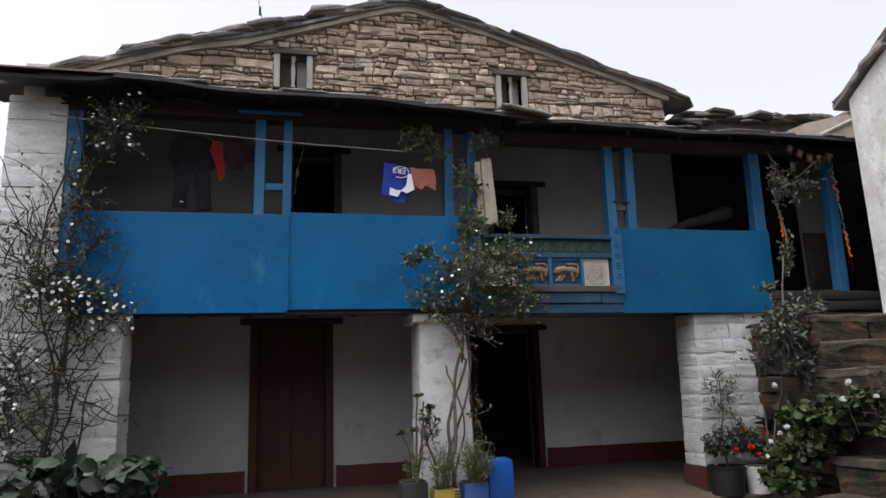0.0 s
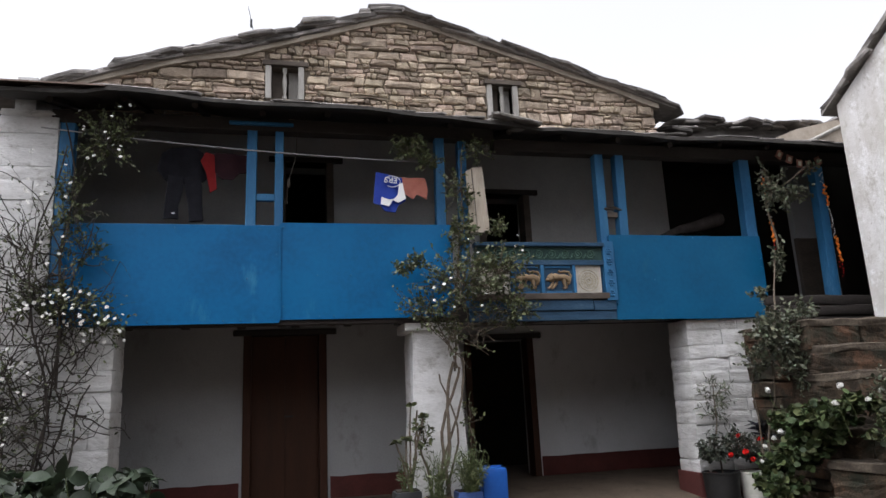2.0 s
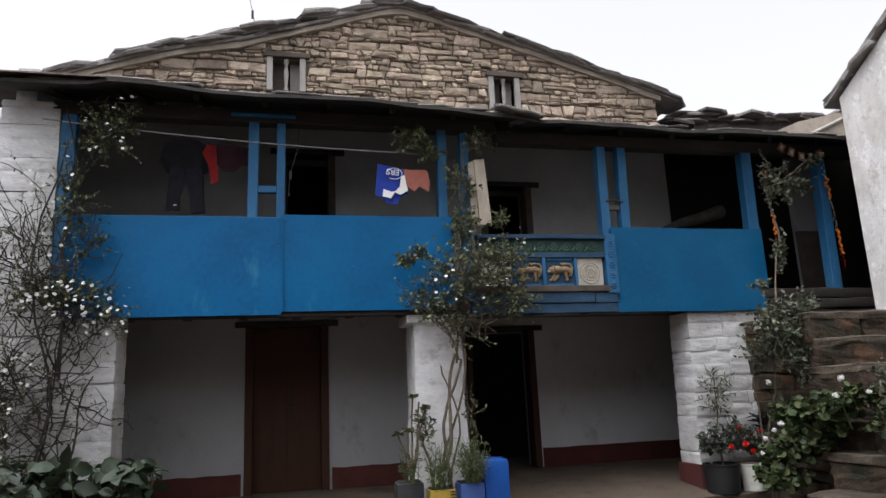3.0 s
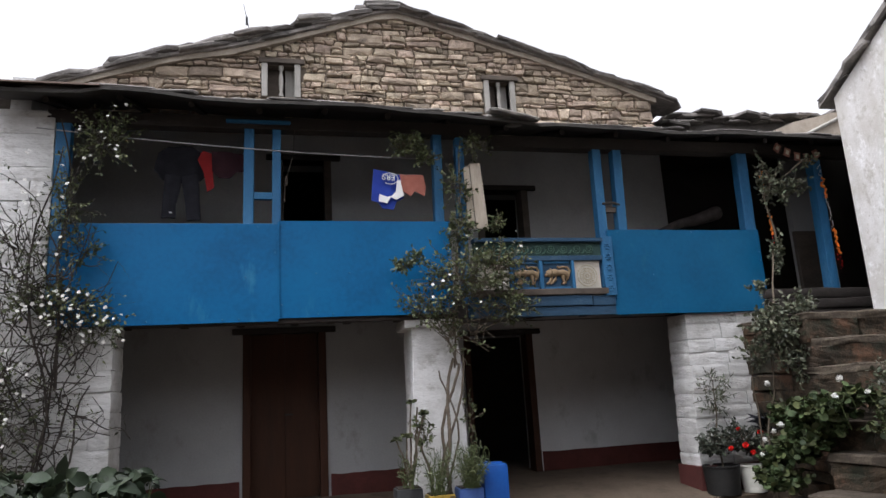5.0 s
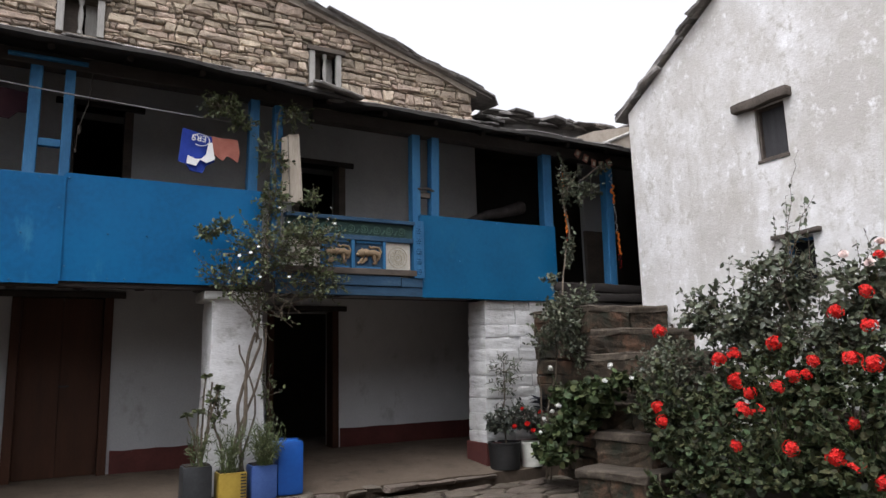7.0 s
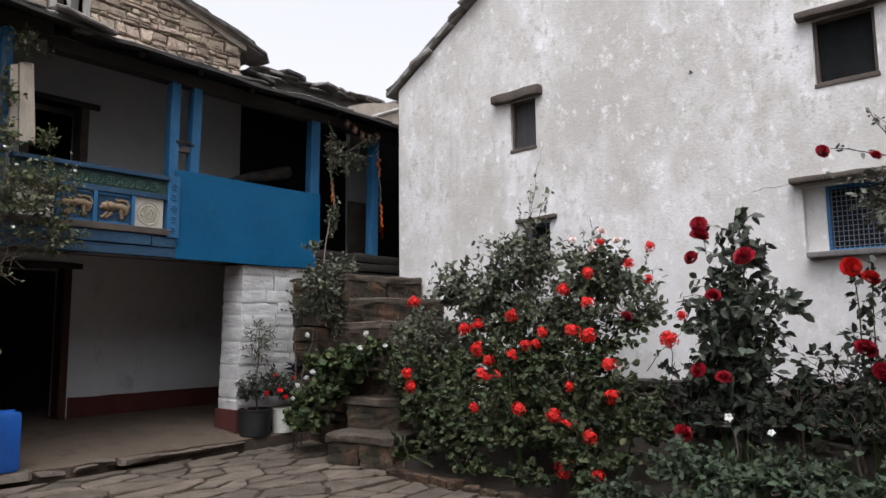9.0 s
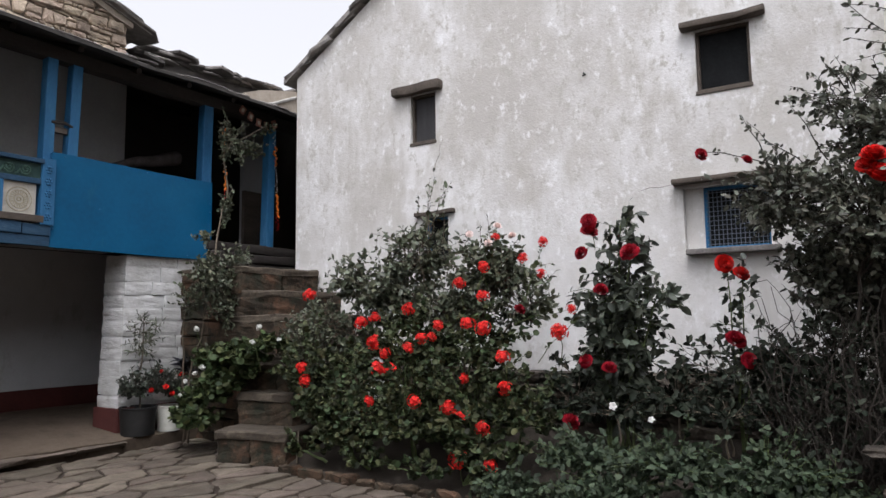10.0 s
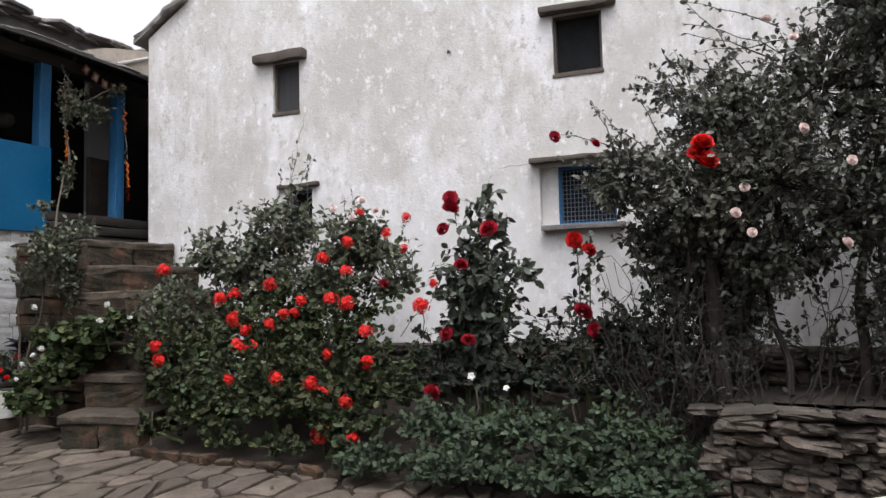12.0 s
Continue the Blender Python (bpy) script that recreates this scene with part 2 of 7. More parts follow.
M["leaf_wger"] = leaf_material("fresh_geranium_leaf", (0.022, 0.034, 0.012), (0.062, 0.080, 0.032), 0.65, 0.6, 0.12, 0.04, 0.2)
M["leaf_thicket"] = leaf_material("thicket_rose_leaf", (0.040, 0.044, 0.032), (0.110, 0.112, 0.082), 0.5, 0.65, 0.12, 0.06)
M["leaf_mint"] = leaf_material("grey_green_leaf", (0.018, 0.029, 0.016), (0.048, 0.064, 0.037), 0.65, 0.6, 0.1, 0.025, 0.2)
# leaf colour darkened to hold the shade low in the bushes
M["leaf_under"] = leaf_material("shaded_undergrowth_leaf", (0.011, 0.015, 0.010), (0.034, 0.040, 0.028), 0.65, 0.65, 0.08, 0.04, 0.12)
M["leaf_vine"] = leaf_material("vine_leaf", (0.052, 0.066, 0.028), (0.115, 0.13, 0.058), 0.52)
M["leaf_broad"] = leaf_material("broad_leaf", (0.014, 0.024, 0.012), (0.032, 0.046, 0.025), 0.6, 0.45)
M["leaf_rust"] = leaf_material("bronze_leaf", (0.035, 0.022, 0.015), (0.075, 0.045, 0.028), 0.5, 0.3)
M["petal_red"] = material("scarlet_petal", [(0.3, (0.50, 0.009, 0.010)), (0.7, (0.72, 0.026, 0.016))], 40, 0.6, 0.1, 150, pick="island", spread=0.4, translucent=0.25)
M["petal_rose"] = material("crimson_petal", [(0.3, (0.21, 0.005, 0.014)), (0.7, (0.38, 0.011, 0.026))], 40, 0.5, 0.1, 150, pick="island", spread=0.3, translucent=0.2)
M["petal_white"] = material("white_petal", [(0.3, (0.60, 0.59, 0.56)), (0.7, (0.76, 0.75, 0.72))], 40, 0.6, 0.1, 150, pick="island", spread=0.1, translucent=0.2)
M["petal_pink"] = material("pale_pink_petal", [(0.3, (0.72, 0.56, 0.52)), (0.7, (0.82, 0.70, 0.66))], 40, 0.6, 0.1, 150, pick="island", spread=0.12, translucent=0.2)
M["marigold"] = material("marigold", [(0.3, (0.75, 0.16, 0.02)), (0.7, (0.85, 0.26, 0.03))], 40, 0.7, 0.3, 150, pick="island", spread=0.3)
M["plastic_blue"] = material("blue_plastic", [(0.3, (0.008, 0.06, 0.26)), (0.7, (0.012, 0.085, 0.34))], 6, 0.35, 0.05, 40, spec=0.5)
M["plastic_blue_dull"] = material("dull_blue_plastic", [(0.3, (0.03, 0.07, 0.22)), (0.7, (0.06, 0.11, 0.28))], 6, 0.5, 0.1, 40)
M["plastic_yellow"] = material("yellow_plastic", [(0.3, (0.30, 0.20, 0.03)), (0.7, (0.44, 0.31, 0.055))], 6, 0.5, 0.1, 40)
M["plastic_grey"] = material("dark_grey_plastic", [(0.3, (0.018, 0.019, 0.02)), (0.7, (0.04, 0.042, 0.044))], 6, 0.5, 0.1, 40)
M["black_plastic"] = material("black_plastic", [(0.3, (0.008, 0.008, 0.008)), (0.7, (0.02, 0.019, 0.018))], 6, 0.6, 0.1, 40)
M["bucket_white"] = material("white_tin", [(0.3, (0.42, 0.42, 0.37)), (0.7, (0.62, 0.61, 0.55))], 6, 0.5, 0.1, 40)
M["black_cloth"] = material("black_cloth", [(0.3, (0.008, 0.008, 0.012)), (0.7, (0.02, 0.02, 0.026))], 8, 0.95, 0.2, 150)
M["red_cloth"] = material("red_cloth", [(0.3, (0.15, 0.008, 0.01)), (0.7, (0.25, 0.014, 0.014))], 8, 0.9, 0.2, 150)
M["maroon_cloth"] = material("maroon_cloth", [(0.3, (0.018, 0.006, 0.01)), (0.7, (0.035, 0.009, 0.013))], 8, 0.9, 0.2, 150)
M["blue_cloth"] = material("royal_blue_cloth", [(0.3, (0.012, 0.03, 0.22)), (0.7, (0.02, 0.05, 0.32))], 8, 0.8, 0.2, 150)
M["brick_cloth"] = material("faded_red_cloth", [(0.3, (0.30, 0.10, 0.075)), (0.7, (0.42, 0.16, 0.12))], 8, 0.9, 0.2, 150)
M["paper"] = material("faded_red_paper", [(0.3, (0.17, 0.075, 0.055)), (0.7, (0.27, 0.13, 0.10))], 10, 0.9, 0.1, 90)
M["white_cloth"] = material("white_cloth", [(0.3, (0.70, 0.70, 0.70)), (0.7, (0.82, 0.82, 0.82))], 8, 0.9, 0.1, 150)
M["wire"] = material("grey_wire", [(0.3, (0.20, 0.20, 0.20)), (0.7, (0.32, 0.32, 0.32))], 8, 0.5, 0.0)
M["tiger"] = material("ochre_relief_paint", [(0.3, (0.17, 0.12, 0.07)), (0.7, (0.31, 0.225, 0.14))], 18, 0.8, 0.4, 90)
M["plaque"] = material("cream_plaque", [(0.3, (0.36, 0.335, 0.28)), (0.7, (0.54, 0.51, 0.45))], 18, 0.8, 0.4, 90)
M["plaque_gold"] = material("dull_gold_relief", [(0.3, (0.30, 0.27, 0.20)), (0.7, (0.46, 0.42, 0.33))], 18, 0.8, 0.4, 90)
M["green_frieze"] = material("dark_green_frieze", [(0.3, (0.014, 0.036, 0.032)), (0.7, (0.028, 0.062, 0.055))], 12, 0.7, 0.4, 90)
M["frieze_scroll"] = material("green_scroll_paint", [(0.3, (0.035, 0.075, 0.06)), (0.7, (0.07, 0.13, 0.10))], 12, 0.7, 0.4, 90)
M["shutter"] = material("grey_shutter", [(0.3, (0.035, 0.034, 0.036)), (0.7, (0.06, 0.058, 0.06))], 6, 0.8, 0.3, 60, stretch=(1, 3, 0.3))
M["rolled"] = material("grey_rolled_cloth", [(0.3, (0.05, 0.042, 0.04)), (0.7, (0.13, 0.11, 0.105))], 8, 0.9, 0.3, 80)
M["glass"] = material("dusty_dark_glass", [(0.3, (0.010, 0.0105, 0.011)), (0.7, (0.02, 0.021, 0.022))], 5, 0.8, 0.05, 40, spec=0.05)
M["mesh_wire"] = material("wire_mesh", [(0.3, (0.10, 0.12, 0.15)), (0.7, (0.16, 0.18, 0.22))], 8, 0.5, 0.0)


# ---- building helpers ----
def to_mesh(name, bm, mat):
    me = bpy.data.meshes.new(name)
    bm.to_mesh(me)
    bm.free()
    me.materials.append(mat)
    return me


def part(name, bm, mat, parent=None, label="", smooth=False):
    ob = new(name, to_mesh(name, bm, mat))
    if smooth:
        ob.data.shade_smooth()
        ob.data.set_sharp_from_angle(angle=radians(42))
    ob.parent = parent
    if label:
        ob["label"] = label
    return ob


def thing(name, label, category, loc=(0, 0, 0), group="", kind=""):
    ob = new(name)
    ob.empty_display_size = 0.1
    ob.location = loc
    bpy.context.view_layer.update()
    return tagged(ob, label, category, group, kind)


def at(ob, parent):
    """Hang ob, built in world places, under parent."""
    ob.parent = parent
    ob.matrix_parent_inverse = Matrix.Translation(parent.location).inverted()
    return ob


def wpart(name, bm, mat, parent, label="", smooth=False):
    ob = part(name, bm, mat, None, label, smooth)
    return at(ob, parent)


def sub(ob, parent_part):
    """A piece of a part, both built in world places."""
    ob.parent = parent_part
    ob.matrix_parent_inverse = Matrix()
    return ob


def add_box(bm, x0, x1, y0, y1, z0, z1, bevel=0.0, jitter=0.0, rng=None):
    vs = [bm.verts.new((x, y, z)) for z in (z0, z1) for y in (y0, y1) for x in (x0, x1)]
    fs = [bm.faces.new([vs[i] for i in q]) for q in ((0, 2, 3, 1), (4, 5, 7, 6), (0, 1, 5, 4), (2, 6, 7, 3), (0, 4, 6, 2), (1, 3, 7, 5))]
    if jitter and rng:
        for v in vs:
            v.co += Vector((rng.uniform(-jitter, jitter), rng.uniform(-jitter, jitter), rng.uniform(-jitter, jitter)))
    if bevel:
        es = list({e for f in fs for e in f.edges})
        bmesh.ops.bevel(bm, geom=es, offset=bevel, segments=2, affect="EDGES", profile=0.6)
    return bm


def box(x0, x1, y0, y1, z0, z1, bevel=0.0, jitter=0.0, rng=None):
    return add_box(bmesh.new(), x0, x1, y0, y1, z0, z1, bevel, jitter, rng)


def add_prism(bm, outline, axis, lo, hi):
    """Extrude a closed outline in two coordinates along axis."""
    def co(p, d):
        return {"x": (d, p[0], p[1]), "y": (p[0], d, p[1]), "z": (p[0], p[1], d)}[axis]
    a = [bm.verts.new(co(p, lo)) for p in outline]
    b = [bm.verts.new(co(p, hi)) for p in outline]
    bm.faces.new(a)
    bm.faces.new(b[::-1])
    for i in range(len(a)):
        j = (i + 1) % len(a)
        bm.faces.new((a[i], b[i], b[j], a[j]))
    bmesh.ops.recalc_face_normals(bm, faces=bm.faces)
    return bm


def add_tube(bm, pts, radii, sides=6, cap=True):
    """A tapered tube along a line of points."""
    pts = [Vector(p) for p in pts]
    rings = []
    for i, p in enumerate(pts):
        d = (pts[min(i + 1, len(pts) - 1)] - pts[max(i - 1, 0)]).normalized()
        u = d.cross(Vector((0.3, 0.2, 1)) if abs(d.z) < 0.9 else Vector((1, 0.1, 0))).normalized()
        w = d.cross(u)
        r = radii[i] if hasattr(radii, "__len__") else radii
        rings.append([bm.verts.new(p + r * (math.cos(k * math.tau / sides) * u + math.sin(k * math.tau / sides) * w)) for k in range(sides)])
    for a, b in zip(rings, rings[1:]):
        for k in range(sides):
            bm.faces.new((a[k], a[(k + 1) % sides], b[(k + 1) % sides], b[k]))
    if cap:
        bm.faces.new(rings[0][::-1])
        bm.faces.new(rings[-1])
    return bm


def add_lathe(bm, cx, cy, profile, sides=24, squash=1.0):
    rings = [[bm.verts.new((cx + r * math.cos(k * math.tau / sides), cy + squash * r * math.sin(k * math.tau / sides), z)) for k in range(sides)] for r, z in profile]
    for a, b in zip(rings, rings[1:]):
        for k in range(sides):
            bm.faces.new((a[k], a[(k + 1) % sides], b[(k + 1) % sides], b[k]))
    bm.faces.new(rings[0][::-1])
    bm.faces.new(rings[-1])
    return bm


def add_blob(bm, c, r, seg=10, rings=7):
    m = Matrix.Translation(c) @ Matrix.Diagonal((*r, 1))
    bmesh.ops.create_uvsphere(bm, u_segments=seg, v_segments=rings, radius=1, matrix=m)
    return bm


def wavy(bm, amount, freq=1.0, seed=0, axes=(1, 1, 1)):
    for v in bm.verts:
        n3 = noise.noise_vector(Vector(v.co) * freq + Vector((seed * 7.1, seed * 3.3, seed)))
        v.co += Vector((n3.x * axes[0], n3.y * axes[1], n3.z * axes[2])) * amount
    return bm


def stone_variants(name, mat, count, seed, rough=0.12, bevel=0.10):
    """Unit stones, rounded and uneven, to be shared by scaled objects."""
    out = []
    rng = random.Random(seed)
    for i in range(count):
        bm = box(-0.5, 0.5, -0.5, 0.5, -0.5, 0.5, 0.0, rough, rng)
        bmesh.ops.bevel(bm, geom=list(bm.edges), offset=bevel, segments=1, affect="EDGES", profile=0.6)
        out.append(to_mesh(name, bm, mat))
    return out


def rubble_variants(name, mat, count, seed, rough=0.10, square=8.0, cuts=3):
    """Unit stones with broken, bulging faces; a high square keeps the corners."""
    out = []
    r = random.Random(seed)
    for _ in range(count):
        bm = bmesh.new()
        bmesh.ops.create_cube(bm, size=1.0)
        bmesh.ops.subdivide_edges(bm, edges=bm.edges[:], cuts=cuts, use_grid_fill=True)
        o = Vector((r.random() * 90, r.random() * 90, r.random() * 90))
        for v in bm.verts:
            p = v.co * 2
            k = (abs(p.x) ** square + abs(p.y) ** square + abs(p.z) ** square) ** (-1 / square)
            p = p * k * 0.5
            v.co = p + noise.noise_vector(o + p * 2.4) * rough + noise.noise_vector(o + p * 6.0) * rough * 0.5
        out.append(to_mesh(name, bm, mat))
    return out


def piece(name, me, m, parent):
    """One small piece on shared mesh data, at the world matrix m."""
    ob = new(name, me)
    ob.parent = parent
    ob.matrix_parent_inverse = Matrix.Translation(parent.location).inverted()
    ob.matrix_basis = m
    return ob


def trs(x, y, z, sx, sy, sz, rx=0, ry=0, rz=0):
    return pose(x, y, z, rx, ry, rz) @ Matrix.Diagonal((sx, sy, sz, 1))


# ---- ground, court, porch ----
bm = bmesh.new()
XS = [-300, -60, -20, -9, -5] + [-4 + 0.5 * i for i in range(25)] + [9, 12, 20, 60, 300]
YS = [-300, -60, -20, -8] + [-4 + 0.5 * i for i in range(25)] + [10, 14, 20, 60, 300]
grid = {}
for i, gx in enumerate(XS):
    for j, gy in enumerate(YS):
        grid[i, j] = bm.verts.new((gx, gy, -0.05 + (0.015 * noise.noise(Vector((gx, gy, 0))) if abs(gx) < 9 and abs(gy) < 9 else -0.3)))
for i in range(len(XS) - 1):
    for j in range(len(YS) - 1):
        bm.faces.new((grid[i, j], grid[i + 1, j], grid[i + 1, j + 1], grid[i, j + 1]))
ground = tagged(part("ground", bm, M["earth"]), "dark earth under and around the court", "ground", kind="structure")

# unseen walls added behind the viewpoint to keep low sky light off the porch
tagged(part("wall_south", box(-8.0, 9.5, -5.2, -4.7, -0.1, 6.5), M["mortar"]), "unseen plain wall added to block low sky light", "wall", kind="structure")
tagged(part("wall_west", box(-8.4, -8.0, -5.2, 5.0, -0.1, 4.0), M["mortar"]), "unseen plain wall added to block low sky light", "wall", kind="structure")

PORCH_Y, WALL_Y, FRONT_Y = 6.70, 8.40, 7.00


def porch_z(y):
    return 0.14 + (y - PORCH_Y) * 0.095


# raised porch floor of stone slabs plastered with mud
bm = bmesh.new()
nx, ny = 60, 10
vs = {}
for i in range(nx + 1):
    for j in range(ny + 1):
        x = -3.0 + 9.1 * i / nx
        y = PORCH_Y + 0.03 + (10.6 - PORCH_Y) * j / ny
        edge = 0.09 * noise.noise(Vector((x * 1.7, 0, 3))) + 0.05 * noise.noise(Vector((x * 5.3, 0, 8))) if j == 0 else 0
        vs[i, j] = bm.verts.new((x, y + edge, porch_z(min(y, WALL_Y)) + 0.008 * noise.noise(Vector((x * 2, y * 2, 0)))))
for i in range(nx):
    for j in range(ny):
        bm.faces.new((vs[i, j], vs[i + 1, j], vs[i + 1, j + 1], vs[i, j + 1]))
front = [bm.verts.new((vs[i, 0].co.x, vs[i, 0].co.y + 0.02, -0.06)) for i in range(nx + 1)]
for i in range(nx):
    bm.faces.new((front[i], front[i + 1], vs[i + 1, 0], vs[i, 0]))
porch = tagged(part("porch_floor", bm, M["mud_floor"]), "raised mud-plastered porch floor", "floor", kind="structure")

# flat kerb slabs along the porch edge
PKERB = stone_variants("slab", M["flag"], 7, 81, 0.16, 0.08)
rng = random.Random(82)
x = -2.9
while x < 4.35:
    w = rng.uniform(0.16, 0.6)
    if rng.random() < 0.97:
        piece("slab", rng.choice(PKERB), trs(x + w / 2, PORCH_Y + 0.14 + rng.uniform(-0.03, 0.03), 0.118 + rng.uniform(-0.006, 0.006), w * 1.06, rng.uniform(0.28, 0.4), 0.055, rng.uniform(2, 5), rng.uniform(-1, 1), rng.uniform(-7, 7)), porch)
    x += w

# ---- main house ----
# gable outline in x, z of the stone wall over the porch roof
RIDGE = (1.55, 6.50)
GL, GR = (-2.92, 5.06), (5.54, 5.40)
VERGE = [(-3.2, 4.96), (-2.92, 5.08), (-2.1, 5.39), (-1.32, 5.66), (-0.56, 5.82), (0.5, 6.17), (1.26, 6.43), (1.55, 6.50), (1.89, 6.44), (2.61, 6.24), (3.51, 5.99), (4.54, 5.70), (5.23, 5.48), (5.8, 5.30)]


def verge_z(x):
    """Height of the gable's sloping edge."""
    return float(np.interp(x, [q[0] for q in VERGE], [q[1] for q in VERGE]))


def wall_with_holes(x0, x1, z0, top, holes, y0, y1):
    """A thick wall along x; holes (x0, x1, z0, z1) go through; top is a height or a function of x."""
    xs = sorted({x0, x1, *[h[0] for h in holes], *[h[1] for h in holes], *[x0 + (x1 - x0) * i / 24 for i in range(25)]})
    bm = bmesh.new()
    tp = top if callable(top) else (lambda x: top)
    for a, b in zip(xs, xs[1:]):
        if b - a < 1e-5:
            continue
        mid = (a + b) / 2
        cuts = sorted((h[2], h[3]) for h in holes if h[0] < mid < h[1])
        z = z0
        spans = []
        for c0, c1 in cuts:
            if c0 > z:
                spans.append((z, z, c0, c0))
            z = c1
        spans.append((z, z, tp(a), tp(b)))
        for za, zb, ta, tb in spans:
            add_prism(bm, [(a, za), (b, zb), (b, tb), (a, ta)], "y", y0, y1)
    bmesh.ops.remove_doubles(bm, verts=bm.verts, dist=1e-4)
    return bm


# lower back wall of the porch, white, with two doorways
BAY_Y = 9.0
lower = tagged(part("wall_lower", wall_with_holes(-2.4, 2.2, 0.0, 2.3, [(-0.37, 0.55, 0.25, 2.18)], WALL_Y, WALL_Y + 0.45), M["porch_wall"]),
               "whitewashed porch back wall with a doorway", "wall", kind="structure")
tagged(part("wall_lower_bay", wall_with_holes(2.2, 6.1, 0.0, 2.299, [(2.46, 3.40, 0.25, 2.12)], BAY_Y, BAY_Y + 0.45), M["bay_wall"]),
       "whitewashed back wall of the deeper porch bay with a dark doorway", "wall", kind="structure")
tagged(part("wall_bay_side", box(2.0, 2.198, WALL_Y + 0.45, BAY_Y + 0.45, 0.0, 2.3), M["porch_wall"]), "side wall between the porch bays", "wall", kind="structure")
# red dado band, a hand proud of the wall, between the doors
rng = random.Random(5)
for x0, x1, h, wy in ((-2.0, -0.42, 0.53, WALL_Y), (0.60, 2.18, 0.535, WALL_Y), (3.44, 6.04, 0.545, BAY_Y)):
    bm = bmesh.new()
    n = 24
    top = [bm.verts.new((x0 + (x1 - x0) * i / n, wy - 0.008, h + 0.012 * noise.noise(Vector((x0 + i * 0.4, 0, 0))))) for i in range(n + 1)]
    bot = [bm.verts.new((x0 + (x1 - x0) * i / n, wy - 0.012, 0.2)) for i in range(n + 1)]
    tb = [bm.verts.new((v.co.x, wy + 0.05, v.co.z)) for v in top]
    for i in range(n):
        bm.faces.new((bot[i], bot[i + 1], top[i + 1], top[i]))
        bm.faces.new((top[i], top[i + 1], tb[i + 1], tb[i]))
    tagged(part("baseboard", bm, M["red_dado"]), "red oxide band along the foot of the wall", "dado", kind="structure")

# upper back wall, dull mud plaster, with doors; it ends where a dark open room begins
UP_HOLES = [(0.02, 0.66, 2.3, 4.36), (2.60, 3.28, 2.3, 4.0)]
upper = tagged(part("wall_upper", wall_with_holes(-2.6, 5.38, 2.295, 5.02, UP_HOLES, WALL_Y + 0.01, WALL_Y + 0.45), M["mud_wall"]),
               "grey-brown mud plastered wall behind the balcony", "wall", kind="structure")
# closed rooms behind, the shade inside them put into the wall colour
for nm, dims, lab in (("wall_inner", (-2.6, 5.4, 10.8, 11.0, 0, 5.0), "back of the rooms, coloured dark for their shade"), ("wall_inner_left", (-2.75, -2.6, 8.0, 11.0, 0, 5.0), "room wall, coloured dark for the shade inside"),
                      ("wall_inner_right", (5.38, 5.5, 8.86, 11.0, 2.3, 5.0), "room wall, coloured dark for the shade inside"), ("floor_inner", (-2.7, 8.9, 9.45, 11.2, 2.28, 2.36), "dark upper floor"), ("ceiling", (-2.7, 5.5, 8.5, 11.2, 4.96, 5.02), "dark ceiling of the upper rooms"),
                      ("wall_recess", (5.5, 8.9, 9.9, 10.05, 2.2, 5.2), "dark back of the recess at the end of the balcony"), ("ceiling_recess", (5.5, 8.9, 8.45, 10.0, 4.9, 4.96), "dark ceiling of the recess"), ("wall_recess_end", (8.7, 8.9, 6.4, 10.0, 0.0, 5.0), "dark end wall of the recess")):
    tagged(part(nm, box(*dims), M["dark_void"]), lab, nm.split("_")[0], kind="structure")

# stone gable wall core with two window holes
GW = [(-0.10, 0.24, 5.23, 5.66), (2.87, 3.17, 5.12, 5.58)]
gable = tagged(part("wall_gable", wall_with_holes(GL[0] + 0.1, 5.34, 4.80, verge_z, GW, WALL_Y + 0.022, WALL_Y + 0.5), M["joint"]),
               "dry-laid tan stone gable wall above the balcony roof", "wall", kind="structure")
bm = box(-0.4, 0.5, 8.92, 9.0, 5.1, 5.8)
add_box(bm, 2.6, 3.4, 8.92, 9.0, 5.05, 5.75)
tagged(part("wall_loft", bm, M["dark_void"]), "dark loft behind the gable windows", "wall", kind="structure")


def gable_window(x0, x1, z0, z1, label):
    w = thing("window_gable", label, "window", (0.5 * (x0 + x1), WALL_Y, z0), "gable windows", "structure")
    fr = 0.075
    wpart("jamb", box(x0 - fr, x0, WALL_Y - 0.03, WALL_Y + 0.2, z0 - 0.02, z1 + 0.01, 0.006), M["grey_wood"], w)
    wpart("jamb", box(x1, x1 + fr, WALL_Y - 0.03, WALL_Y + 0.2, z0 - 0.02, z1 + 0.01, 0.006), M["grey_wood"], w)
    wpart("lintel", box(x0 - 0.11, x1 + 0.13, WALL_Y - 0.05, WALL_Y + 0.2, z1 + 0.01, z1 + 0.075, 0.008), M["old_wood"], w, "dark wooden lintel")
    cx = 0.5 * (x0 + x1) + 0.0
    bm = bmesh.new()
    prof = [(0.030, z0), (0.030, z0 + 0.03), (0.018, z0 + 0.06), (0.030, z0 + 0.18), (0.030, z0 + 0.26), (0.016, z1 - 0.08), (0.032, z1 - 0.05), (0.032, z1)]
    add_lathe(bm, cx, WALL_Y + 0.03, prof, 10)
    wpart("baluster", bm, M["grey_wood"], w, "turned wooden baluster", True)
    wpart("shutter", box(x0, cx - 0.02, WALL_Y + 0.14, WALL_Y + 0.16, z0, z1), M["old_wood"], w)
    wpart("shutter", box(cx + 0.05, x1, WALL_Y + 0.14, WALL_Y + 0.16, z0, z1), M["grey_wood"], w)


gable_window(*GW[0], "small grey wooden gable window with a turned baluster")
gable_window(*GW[1], "small grey wooden gable window, slightly lower, with a turned baluster")


